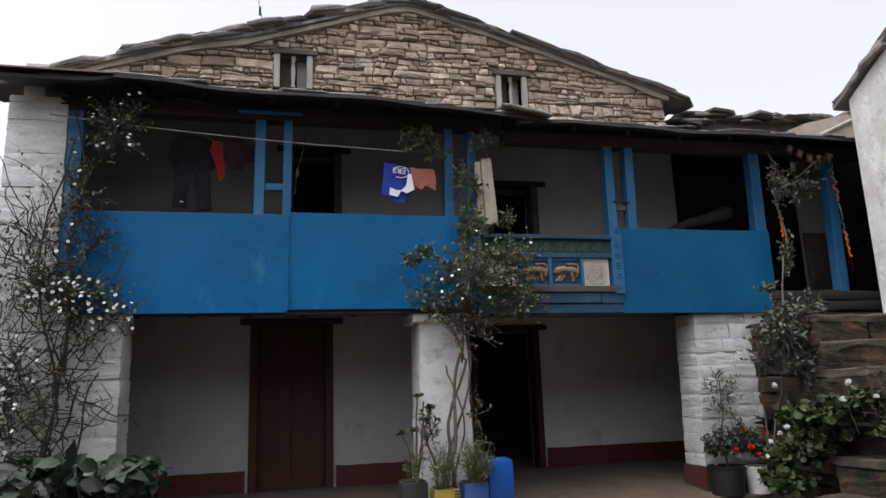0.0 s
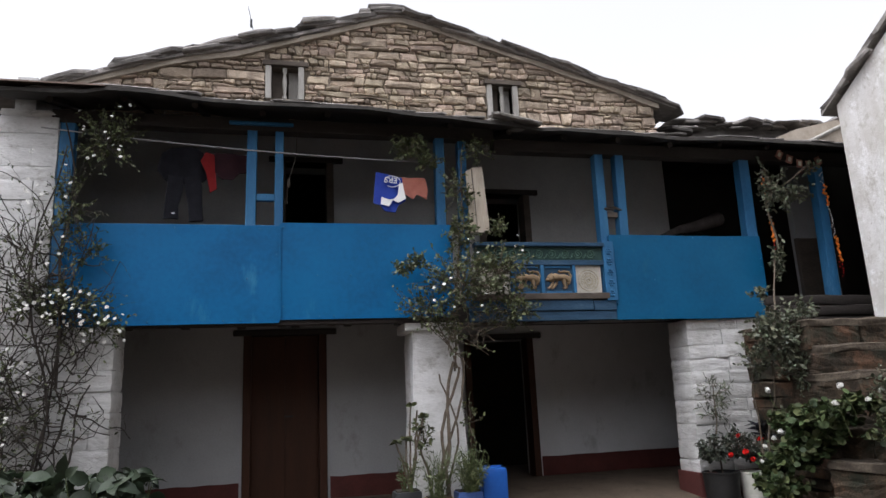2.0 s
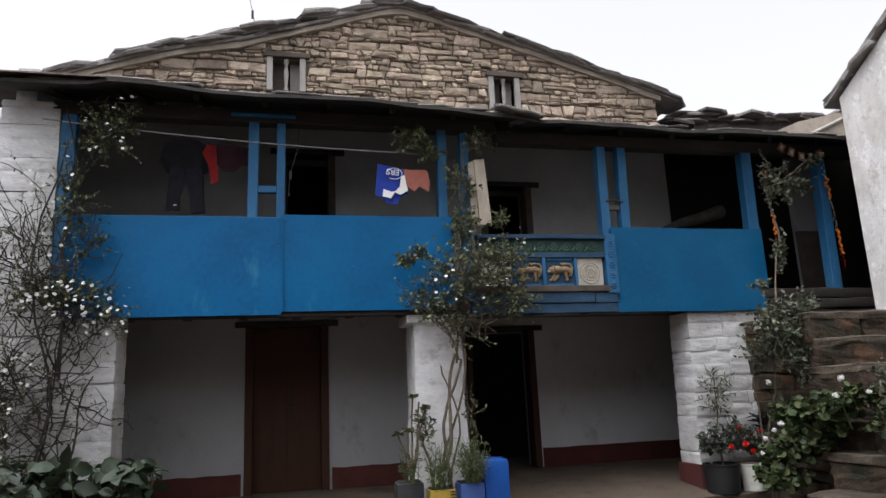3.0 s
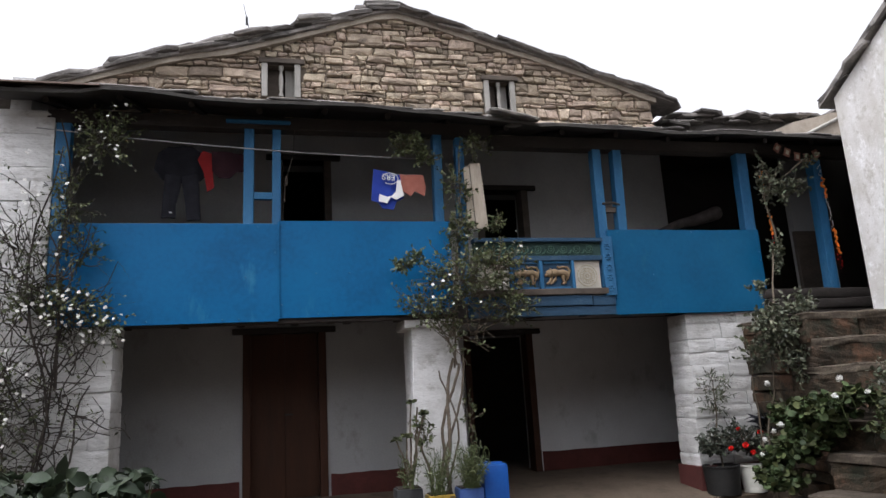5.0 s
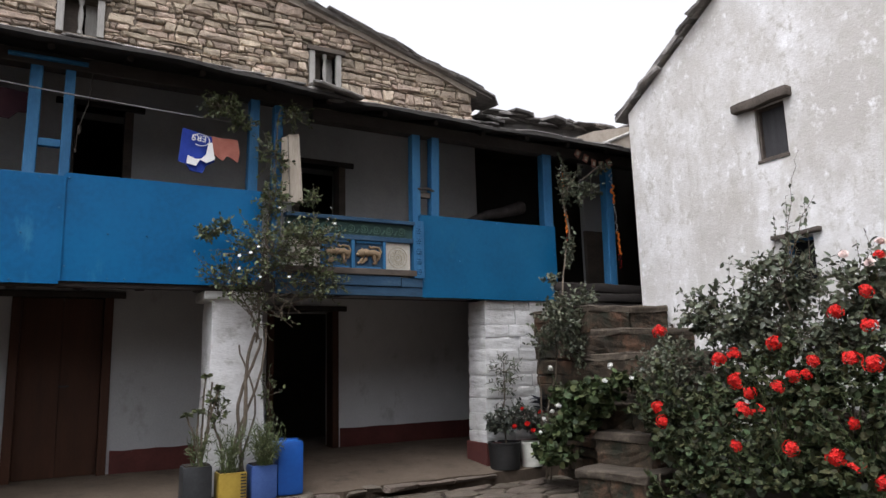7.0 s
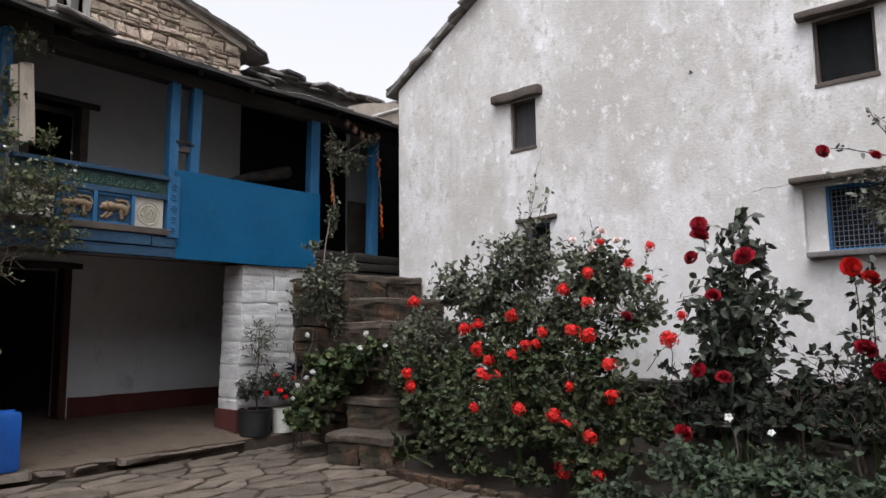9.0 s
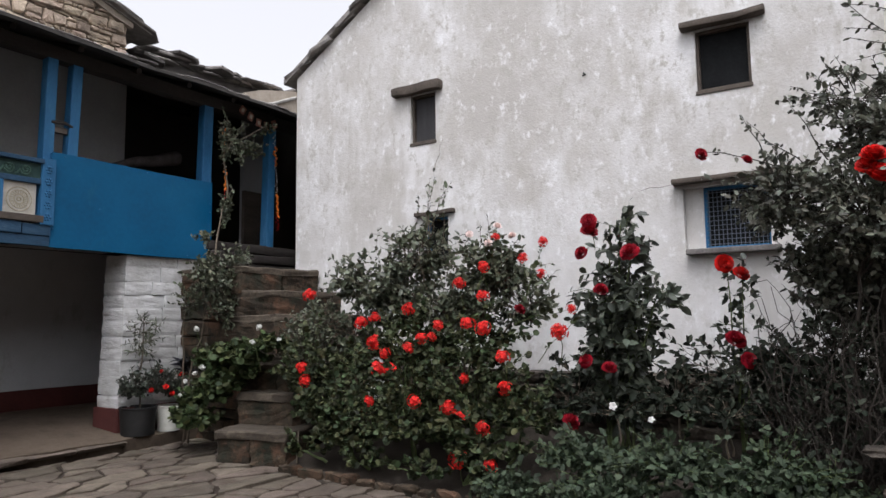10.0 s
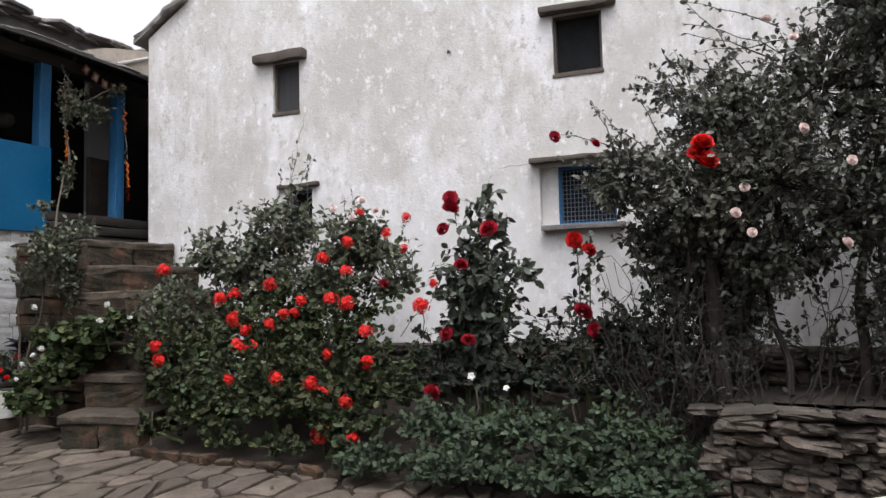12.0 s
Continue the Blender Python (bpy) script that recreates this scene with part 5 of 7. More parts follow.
def rose_mesh(name, mat, seed):
    """A double rose, unit radius, opening upwards."""
    r = random.Random(seed)
    bm = bmesh.new()
    for n, r0, r1, z0, z1, w, tw in ((7, 0.2, 1.0, -0.35, 0.0, 0.8, 0.0), (7, 0.2, 0.95, -0.25, 0.25, 0.75, 0.5), (6, 0.2, 0.82, -0.15, 0.5, 0.7, 0.2), (6, 0.15, 0.66, -0.05, 0.66, 0.62, 0.9),
                                     (5, 0.12, 0.48, 0.05, 0.78, 0.55, 0.4), (5, 0.08, 0.30, 0.15, 0.82, 0.42, 1.1), (4, 0.02, 0.14, 0.3, 0.84, 0.3, 0.3)):
        petal_ring(bm, n, r0, r1, z0, z1, w, tw, r)
    add_blob(bm, (0, 0, 0.25), (0.42, 0.42, 0.4), 8, 5)
    return to_mesh(name, bm, mat)


def umbel_mesh(name, mat, seed, florets=22):
    """A round head of small five-petalled flowers, unit radius."""
    r = random.Random(seed)
    bm = bmesh.new()
    for i in range(florets):
        z = 1 - 1.35 * (i + 0.5) / florets
        a = i * 2.39996 + r.uniform(-0.2, 0.2)
        q = math.sqrt(max(0, 1 - z * z))
        d = Vector((q * math.cos(a), q * math.sin(a), z))
        if r.random() < 0.18:
            continue
        c = d * r.uniform(0.5, 0.95)
        u = d.cross(Vector((0.3, 0.5, 0.8))).normalized()
        w = d.cross(u)
        s = r.uniform(0.34, 0.46)
        for k in range(5):
            t0 = k * math.tau / 5 + a
            e = math.cos(t0) * u + math.sin(t0) * w
            g = -math.sin(t0) * u + math.cos(t0) * w
            vs = [bm.verts.new(c), bm.verts.new(c + e * s * 0.6 + g * s * 0.33 + d * 0.10), bm.verts.new(c + e * s + d * 0.04), bm.verts.new(c + e * s * 0.6 - g * s * 0.33 + d * 0.10)]
            bm.faces.new(vs)
    add_blob(bm, (0, 0, 0.1), (0.52, 0.52, 0.5), 8, 6)
    return to_mesh(name, bm, mat)


ROSE_RED = [rose_mesh("flower", M["petal_rose"], s) for s in (1, 2, 3)]
ROSE_SCARLET = [rose_mesh("flower", M["petal_red"], s) for s in (4, 5)]
ROSE_PINK = [rose_mesh("flower", M["petal_pink"], s) for s in (6, 7)]


def open_bloom_mesh(name, mat, seed):
    """A loose small bloom with separate outspread petals, unit radius."""
    r = random.Random(seed)
    bm = bmesh.new()
    petal_ring(bm, 5, 0.08, 1.0, -0.1, 0.12 + r.uniform(-0.1, 0.15), 0.75, 0.0, r)
    petal_ring(bm, 5, 0.06, 0.7, 0.0, 0.34, 0.6, 0.6, r)
    petal_ring(bm, 4, 0.03, 0.36, 0.08, 0.42, 0.4, 0.2, r)
    return to_mesh(name, bm, mat)


ROSE_WHITE = [open_bloom_mesh("flower", M["petal_white"], s) for s in (8, 9, 10)]
UMBEL_RED = [umbel_mesh("flower", M["petal_red"], s) for s in (1, 2, 3)]
UMBEL_WHITE = [umbel_mesh("flower", M["petal_white"], s) for s in (4, 5)]


def flower(meshes, p, size, plant, rng, face=(-0.6, -0.35, 0.7)):
    d = (Vector(face) + rand_dir(rng) * 0.55).normalized()
    q = d.to_track_quat("Z", "Y").to_matrix().to_4x4()
    s = size * rng.uniform(0.8, 1.15)
    piece("flower", rng.choice(meshes), Matrix.Translation(p) @ q @ Matrix.Rotation(rng.uniform(0, 6.3), 4, "Z") @ Matrix.Diagonal((s, s, s * rng.uniform(0.8, 1.1), 1)), plant)


# red geranium: a wide mound spilling over the bed
g = Plant("geranium_bush", "sprawling red geranium with round scalloped leaves in the bed", "bush", (5.1, 3.5, 0.1), 101, thick=1.3, toss=0.75)
for cx, cy, cz, rx, ry, rz, k in ((4.98, 4.35, 0.55, 0.42, 0.55, 0.50, 60), (5.05, 3.55, 0.62, 0.50, 0.70, 0.62, 95), (5.05, 2.85, 0.60, 0.48, 0.60, 0.62, 80), (4.78, 3.3, 0.42, 0.30, 0.70, 0.30, 50), (4.76, 4.05, 0.32, 0.26, 0.4, 0.24, 40), (4.56, 2.55, 0.18, 0.2, 0.25, 0.2, 34), (4.66, 4.4, 0.2, 0.2, 0.28, 0.22, 24), (4.62, 3.75, 0.16, 0.2, 0.35, 0.2, 24), (4.58, 3.1, 0.16, 0.2, 0.35, 0.2, 26),
                                  (5.25, 3.7, 1.05, 0.40, 0.60, 0.42, 50), (5.2, 2.95, 1.05, 0.38, 0.50, 0.40, 45), (4.66, 2.6, 0.36, 0.28, 0.42, 0.28, 40), (5.05, 4.75, 0.85, 0.30, 0.38, 0.45, 28), (4.95, 2.35, 0.55, 0.4, 0.4, 0.5, 34), (5.42, 4.4, 0.85, 0.3, 0.4, 0.36, 40), (5.45, 3.6, 0.95, 0.28, 0.5, 0.34, 44)):
    g.clump((cx, cy, cz), (rx, ry, rz), k if cz > 0.3 else k * 0.36, 19, 0.050, inner=0.5, flat=0.35, reach=(0.62, 1.3))
    g.stem(g.bent((cx + 0.1, cy * 0.8 + 0.7, 0.1), (cx, cy, cz), 0.15), 0.016, 0.008)
GER = [(4.93, 1.62), (4.71, 0.91), (4.62, 0.79), (4.14, 1.33), (3.99, 1.37), (3.91, 1.15), (3.76, 1.06), (3.79, 0.92), (3.66, 0.92), (3.52, 1.1), (3.4, 1.19), (3.3, 1.2), (3.26, 1.3), (3.62, 1.45), (2.96, 1.32), (2.8, 1.27),
       (3.14, 1.67), (2.87, 1.55), (2.92, 1.81), (2.55, 1.87), (2.89, 0.87), (2.49, 0.81), (3.8, 0.65), (3.32, 0.67), (2.97, 0.64), (2.82, 0.59), (2.62, 0.51), (2.49, 0.26), (2.78, 0.28), (2.11, 1.24), (2.56, 1.05)]
for fy, fz in GER:
    fx = 4.40 + 0.45 * fz
    fy, fz = fy * 0.972, 1.35 + (fz - 1.35) * 0.972
    g.stem(g.bent((fx + 0.15, fy + 0.05, fz - 0.22), (fx, fy, fz), 0.1), 0.004, 0.003, 4)
    flower(UMBEL_RED, (fx, fy, fz), g.r.uniform(0.050, 0.072), g.ob, g.r, (-0.6 + g.r.uniform(-0.4, 0.4), -0.35 + g.r.uniform(-0.4, 0.4), 0.7))
for a, b in (((5.3, 2.5, 1.5), (5.3, 2.30, 1.98)), ((5.3, 2.6, 1.3), (5.3, 2.12, 1.42)), ((5.2, 2.9, 1.6), (5.3, 2.75, 2.05)), ((5.1, 2.3, 1.0), (5.2, 2.02, 1.34))):
    g.shoot(a, b, 12, 0.05, 0.005)
for fy, fz in ((2.28, 1.98), (2.30, 1.72), (2.05, 1.42), (2.72, 2.05)):
    flower(UMBEL_RED, (5.22, fy, fz), 0.045, g.ob, g.r)
g.finish("round", M["leaf_ger"], M["green_stem"])

# tall rose bush behind it
p = Plant("rose_bush", "tall loose rose bush with grey-green leaves and pale blooms", "bush", (5.75, 3.6, 0.4), 102, thick=2.1)
for cx, cy, cz, rx, ry, rz, k in ((5.7, 4.3, 1.62, 0.36, 0.50, 0.42, 62), (5.72, 3.85, 1.95, 0.36, 0.45, 0.45, 62), (5.75, 3.1, 1.75, 0.32, 0.55, 0.45, 56), (5.7, 3.7, 1.45, 0.3, 0.7, 0.35, 50), (5.75, 2.75, 1.45, 0.28, 0.42, 0.42, 38), (5.72, 4.7, 1.2, 0.3, 0.3, 0.4, 26), (5.68, 4.72, 1.72, 0.28, 0.34, 0.32, 36), (5.72, 3.35, 1.35, 0.26, 0.5, 0.34, 46), (5.74, 2.95, 1.75, 0.22, 0.35, 0.3, 30), (5.72, 4.15, 1.4, 0.26, 0.4, 0.34, 40)):
    base = (5.75 + p.r.uniform(-0.1, 0.1), 3.7 + p.r.uniform(-0.3, 0.3), 0.35)
    p.stem(p.bent(base, (cx, cy, cz), 0.12, 7), 0.016, 0.008)
    p.clump((cx, cy, cz), (rx, ry, rz), k, 10, 0.075, inner=0.5, flat=0.2, reach=(0.6, 1.25))
for k in range(16):
    b = Vector((5.7 + p.r.uniform(-0.15, 0.15), p.r.uniform(2.7, 4.5), 1.7))
    p.shoot(b, b + Vector((p.r.uniform(-0.1, 0.1), p.r.uniform(-0.15, 0.15), p.r.uniform(0.35, 0.65))), 11, 0.07, 0.004)
for by, bz in ((3.66, 2.55), (3.5, 2.45), (3.8, 2.4), (4.3, 2.1), (3.1, 2.05)):
    p.shoot((5.68, by + 0.05, bz - 0.35), (5.62, by, bz + 0.2), 12, 0.06, 0.004)
p.shoot((5.7, 3.75, 2.2), (5.65, 3.62, 2.82), 12, 0.07, 0.005)
p.shoot((5.7, 3.75, 2.2), (5.65, 3.42, 2.68), 12, 0.07, 0.005)
for fy, fz in ((2.9, 2.2), (3.0, 2.05), (2.75, 2.1), (3.2, 2.15)):
    flower(ROSE_PINK, (5.6, fy, fz), 0.04, p.ob, p.r)
flower(ROSE_RED, (5.45, 2.62, 1.43), 0.06, p.ob, p.r)
p.finish("oval", M["leaf_rose"], M["stem"])

# tall dark-red rose
p = Plant("rose_bush", "upright rose with large crimson blooms and dark glossy leaves", "bush", (5.45, 1.75, 0.3), 103)
for k in range(12):
    top = Vector((5.4 + p.r.uniform(-0.15, 0.15), 1.72 + p.r.uniform(-0.36, 0.30), p.r.uniform(1.2, 2.1)))
    base = Vector((5.45 + p.r.uniform(-0.08, 0.08), 1.75 + p.r.uniform(-0.12, 0.12), 0.3))
    pts = p.bent(base, top, 0.06, 8)
    p.stem(pts, 0.012, 0.005)
    for q in pts[2:]:
        for _ in range(6):
            d = rand_dir(p.r)
            d.z *= 0.5
            p.shoot(q, q + d * p.r.uniform(0.12, 0.28), 5, 0.10, 0.003)
p.shoot((5.4, 1.65, 1.8), (5.4, 1.60, 2.27), 9, 0.09)
p.shoot((5.4, 1.9, 1.9), (5.4, 1.93, 2.2), 9, 0.09)
for fy, fz in ((1.94, 2.14), (1.94, 2.05), (2.01, 1.88), (1.61, 1.86), (1.86, 1.57), (2.0, 1.0), (1.81, 0.95)):
    flower(ROSE_RED, (5.17, fy * 0.96, 1.35 + (fz - 1.35) * 0.96), 0.07, p.ob, p.r, (-0.8, -0.3, 0.45))
p.finish("oval", M["leaf_dark"], M["green_stem"])

# thin rose with a few red blooms
p = Plant("rose_bush", "thin upright rose with a few red blooms", "bush", (5.45, 0.85, 0.3), 104)
for fy, fz in ((0.9, 1.73), (0.79, 1.65), (0.85, 1.18), (0.77, 1.04)):
    pts = p.bent((5.45, 0.86, 0.3), (5.4, fy, fz), 0.05, 9)
    p.stem(pts, 0.008, 0.004)
    for q in pts[3:]:
        for _ in range(3):
            d = rand_dir(p.r)
            p.shoot(q, q + d * p.r.uniform(0.08, 0.17), 4, 0.07, 0.002)
    flower(ROSE_SCARLET if fz > 1.5 else ROSE_RED, (5.30, fy, fz), 0.07, p.ob, p.r, (-0.8, -0.2, 0.5))
p.finish("oval", M["leaf_dark"], M["green_stem"])

# undergrowth between the roses, its deep shade put into the leaf colour
p = Plant("undergrowth", "dark tangled low shrubs under the roses", "shrub", (5.4, 1.3, 0.2), 105, thick=1.15)
for cx, cy, cz, rx, ry, rz, k in ((5.35, 2.1, 0.68, 0.30, 0.45, 0.26, 46), (5.4, 1.3, 0.74, 0.35, 0.55, 0.26, 56), (5.45, 0.5, 0.80, 0.35, 0.45, 0.30, 52), (5.65, 1.0, 0.92, 0.3, 0.6, 0.25, 26), (5.45, 0.5, 1.0, 0.3, 0.4, 0.26, 34), (5.7, 2.2, 0.85, 0.25, 0.4, 0.22, 24), (5.3, 0.25, 0.85, 0.3, 0.35, 0.3, 40), (5.2, 1.7, 0.62, 0.25, 0.45, 0.16, 24), (5.15, 0.9, 0.66, 0.25, 0.45, 0.16, 24)):
    p.stem(p.bent((cx, cy, 0.15), (cx, cy, cz), 0.12), 0.012, 0.006)
    p.clump((cx, cy, cz), (rx, ry, rz), k, 10, 0.075, inner=0.5, flat=0.3)
for fy, fz in ((1.68, 0.70), (1.95, 0.45), (1.4, 0.62)):
    flower(ROSE_WHITE, (5.05, fy, fz), 0.03, p.ob, p.r)
flower(ROSE_RED, (5.1, 2.04, 0.55), 0.07, p.ob, p.r)
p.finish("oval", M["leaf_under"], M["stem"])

# grey-green leafy mass at the front of the bed
p = Plant("leafy_bush", "low grey-green lobed foliage at the front of the bed", "bush", (4.75, 1.1, 0.05), 106, thick=1.5, toss=0.7)
for cx, cy, cz, rx, ry, rz, k in ((4.74, 1.75, 0.30, 0.32, 0.45, 0.27, 110), (4.68, 1.15, 0.32, 0.34, 0.45, 0.27, 140), (4.68, 0.6, 0.32, 0.34, 0.40, 0.27, 135), (4.52, 1.5, 0.2, 0.2, 0.4, 0.18, 60), (4.52, 0.8, 0.2, 0.2, 0.4, 0.18, 60), (4.5, 2.2, 0.14, 0.22, 0.35, 0.18, 40), (4.42, 1.5, 0.12, 0.18, 0.5, 0.16, 50), (4.42, 0.7, 0.12, 0.18, 0.5, 0.16, 50), (4.66, 0.28, 0.22, 0.26, 0.25, 0.24, 60), (4.36, 0.45, 0.10, 0.16, 0.35, 0.14, 50), (4.34, 1.05, 0.10, 0.16, 0.35, 0.14, 50), (4.36, 1.65, 0.10, 0.16, 0.35, 0.14, 50), (4.40, 2.2, 0.09, 0.14, 0.3, 0.12, 36), (4.42, 0.12, 0.12, 0.16, 0.2, 0.14, 36)):
    p.clump((cx, cy, cz), (rx, ry, rz), k * 0.62, 14, 0.056, inner=0.4, flat=0.7, reach=(0.6, 1.4))
p.finish("lobed", M["leaf_mint"], M["green_stem"])

# large climbing rose thicket on trunks over the terrace
p = Plant("rose_thicket", "large dark climbing rose thicket on bare trunks", "tree", (5.3, -0.5, 0.5), 107, thick=2.3)
for tx, ty, r0 in ((5.25, -0.12, 0.075), (5.35, -0.16, 0.05), (5.6, -1.05, 0.045), (5.1, 0.1, 0.02), (5.45, -0.55, 0.03), (5.3, -1.5, 0.035)):
    q = p.bent((tx, ty, 0.45), (tx + p.r.uniform(-0.1, 0.1), ty + p.r.uniform(-0.1, 0.15), 1.6), 0.08, 8)
    p.stem(q, r0, r0 * 0.6, 7)
    for _ in range(6):
        e = Vector((tx + p.r.uniform(-0.5, 0.4), ty + p.r.uniform(-0.6, 0.25), p.r.uniform(1.8, 2.6)))
        p.stem(p.bent(q[-1], e, 0.12), r0 * 0.45, 0.006)
for cx, cy, cz, rx, ry, rz, k in ((5.1, 0.42, 2.1, 0.38, 0.42, 0.32, 70), (5.0, 0.0, 1.95, 0.45, 0.45, 0.42, 95), (5.15, -0.5, 2.05, 0.5, 0.5, 0.55, 120), (5.3, -0.15, 2.5, 0.4, 0.45, 0.35, 60), (5.4, -0.85, 2.7, 0.5, 0.5, 0.5, 95), (5.4, -1.1, 1.9, 0.45, 0.5, 0.6, 95),
                                  (5.5, -1.3, 3.3, 0.5, 0.55, 0.5, 95), (5.55, -1.9, 2.4, 0.5, 0.6, 0.9, 110), (5.3, 0.3, 1.6, 0.3, 0.3, 0.3, 36), (5.5, -1.9, 3.6, 0.5, 0.5, 0.5, 50), (5.4, 0.15, 1.45, 0.35, 0.35, 0.4, 40), (5.5, -0.2, 1.3, 0.4, 0.4, 0.55, 60), (5.75, -0.6, 1.55, 0.3, 0.5, 0.35, 60), (5.8, -1.5, 1.4, 0.3, 0.5, 0.5, 40), (5.35, -0.12, 0.95, 0.2, 0.2, 0.45, 46), (5.6, -0.1, 1.45, 0.3, 0.35, 0.5, 80), (5.8, -0.75, 0.85, 0.15, 0.5, 0.3, 8), (5.55, -0.14, 1.0, 0.16, 0.15, 0.42, 60), (5.35, 0.08, 1.65, 0.36, 0.40, 0.36, 80), (5.3, -1.25, 2.55, 0.4, 0.4, 0.6, 90), (5.35, -1.25, 3.15, 0.4, 0.45, 0.5, 80), (5.3, -1.3, 1.75, 0.4, 0.35, 0.5, 70), (5.5, -1.2, 1.1, 0.2, 0.25, 0.4, 24), (5.2, -0.35, 1.5, 0.32, 0.36, 0.34, 70), (5.2, -0.3, 2.45, 0.45, 0.5, 0.4, 60), (5.6, 0.0, 2.85, 0.3, 0.5, 0.3, 26)):
    p.clump((cx, cy, cz), (rx, ry, rz), k, 13, 0.058, inner=0.45, reach=(0.55, 1.3))
for a, b in (((5.2, 0.4, 2.3), (5.1, 0.95, 2.52)), ((5.2, 0.3, 2.3), (5.15, 0.68, 2.72)), ((5.3, -0.4, 2.8), (5.2, 0.0, 3.4)), ((5.4, -0.6, 3.0), (5.3, 0.05, 3.3)), ((5.4, -0.7, 3.1), (5.3, 0.0, 3.05)), ((5.3, -0.5, 2.8), (5.2, 0.12, 2.95)), ((5.1, 0.4, 2.2), (4.95, 0.95, 2.3)), ((5.3, 0.1, 2.6), (5.2, 0.22, 2.95)), ((5.4, -0.6, 3.2), (5.2, 0.06, 3.42)), ((5.4, -0.5, 3.0), (5.2, 0.02, 3.18)), ((5.3, -0.3, 2.7), (5.2, 0.05, 3.0)), ((5.3, 0.2, 2.4), (5.2, 0.40, 2.78)), ((5.3, 0.0, 2.5), (5.2, 0.15, 2.88)), ((5.2, 0.5, 2.2), (5.1, 0.70, 2.75)), ((5.3, -0.2, 2.6), (5.2, -0.1, 3.0))):
    p.shoot(a, b, 16, 0.06, 0.006, 0.15)
for fy, fz in ((-0.06, 2.28), (-0.08, 2.16), (-0.02, 2.22)):
    flower(ROSE_SCARLET, (4.72, fy, fz), 0.068, p.ob, p.r)
for fy, fz in ((0.65, 2.38), (0.94, 2.46)):
    flower(ROSE_RED, (4.9, fy, fz), 0.045, p.ob, p.r)
for fy, fz in ((-0.3, 1.98), (-0.33, 1.69), (-0.65, 2.32), (-0.47, 3.04), (-0.24, 1.82), (-0.9, 2.1), (-0.85, 1.6), (-0.62, 2.9)):
    flower(ROSE_PINK, (4.75, fy, fz), 0.036, p.ob, p.r)
p.finish("oval", M["leaf_thicket"], M["twig"])

# bare twiggy brush below the thicket
p = Plant("dry_brush", "tangle of bare brown twigs below the thicket", "brush", (5.1, 0.0, 0.3), 108)
for k in range(150):
    a = Vector((5.0 + p.r.uniform(-0.2, 0.7), p.r.choice((p.r.uniform(-0.1, 0.5), p.r.uniform(-0.1, 0.5), p.r.uniform(-1.7, -0.2))), 0.35))
    b = a + Vector((p.r.uniform(-0.25, 0.2), p.r.uniform(-0.35, 0.35), p.r.uniform(0.4, 1.25)))
    pts = p.bent(a, b, 0.3, 8)
    p.stem(pts, 0.006, 0.002, 4)
    for _ in range(3):
        q = p.r.choice(pts[2:])
        p.shoot(q, q + rand_dir(p.r) * p.r.uniform(0.12, 0.3), p.r.randint(1, 6), 0.05, 0.0025)
for cx, cy, cz in ((5.12, 0.22, 1.1), (5.4, -1.35, 1.0), (5.1, 0.4, 0.75), (5.35, -0.1, 0.9)):
    p.clump((cx, cy, cz), (0.3, 0.34, 0.34), 26, 9, 0.05, inner=0.6)
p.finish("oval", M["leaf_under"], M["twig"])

# white geranium beside the steps
p = Plant("geranium_bush", "white geranium with bright round leaves beside the steps", "bush", (4.95, 5.95, 0.05), 109, thick=2.3, toss=0.7)
for cx, cy, cz, rx, ry, rz, k in ((4.98, 5.90, 0.66, 0.24, 0.32, 0.30, 48), (5.02, 5.62, 0.95, 0.22, 0.34, 0.22, 56), (4.75, 6.0, 0.30, 0.22, 0.25, 0.20, 26), (4.98, 6.05, 0.9, 0.2, 0.26, 0.2, 30), (5.12, 5.28, 1.08, 0.16, 0.24, 0.14, 26), (4.90, 6.02, 0.55, 0.24, 0.28, 0.28, 36), (4.86, 6.25, 0.36, 0.22, 0.2, 0.24, 24), (5.02, 5.72, 0.80, 0.2, 0.26, 0.22, 26)):
    p.clump((cx, cy, cz), (rx, ry, rz), k * 0.8, 10, 0.066, inner=0.5, flat=0.5)
for fy, fz in ((6.36, 1.28), (5.37, 1.3), (5.07, 1.17), (6.2, 0.87), (6.31, 0.8), (6.45, 0.71), (6.5, 0.56), (5.45, 1.14)):
    fx = 4.74 + 0.1 * fz
    fy, fz = fy * 0.972, 1.35 + (fz - 1.35) * 0.972
    p.stem(p.bent((fx + 0.12, fy, fz - 0.3), (fx, fy, fz), 0.1), 0.004, 0.003, 4)
    flower(UMBEL_WHITE, (fx, fy, fz), 0.034, p.ob, p.r)
p.finish("round", M["leaf_wger"], M["green_stem"])

# small rose over the steps' edge
p = Plant("rose_bush", "small-leaved shrub leaning over the steps", "bush", (5.35, 4.85, 0.2), 110, thick=1.6)
for cx, cy, cz, rx, ry, rz, k in ((5.3, 4.98, 0.98, 0.3, 0.34, 0.42, 70), (5.25, 4.75, 0.5, 0.28, 0.32, 0.4, 50), (5.5, 5.0, 1.32, 0.28, 0.34, 0.3, 50), (5.35, 5.15, 1.15, 0.2, 0.25, 0.25, 30)):
    p.clump((cx, cy, cz), (rx, ry, rz), k, 11, 0.05, inner=0.5)
p.finish("oval", M["leaf_rose"], M["stem"])

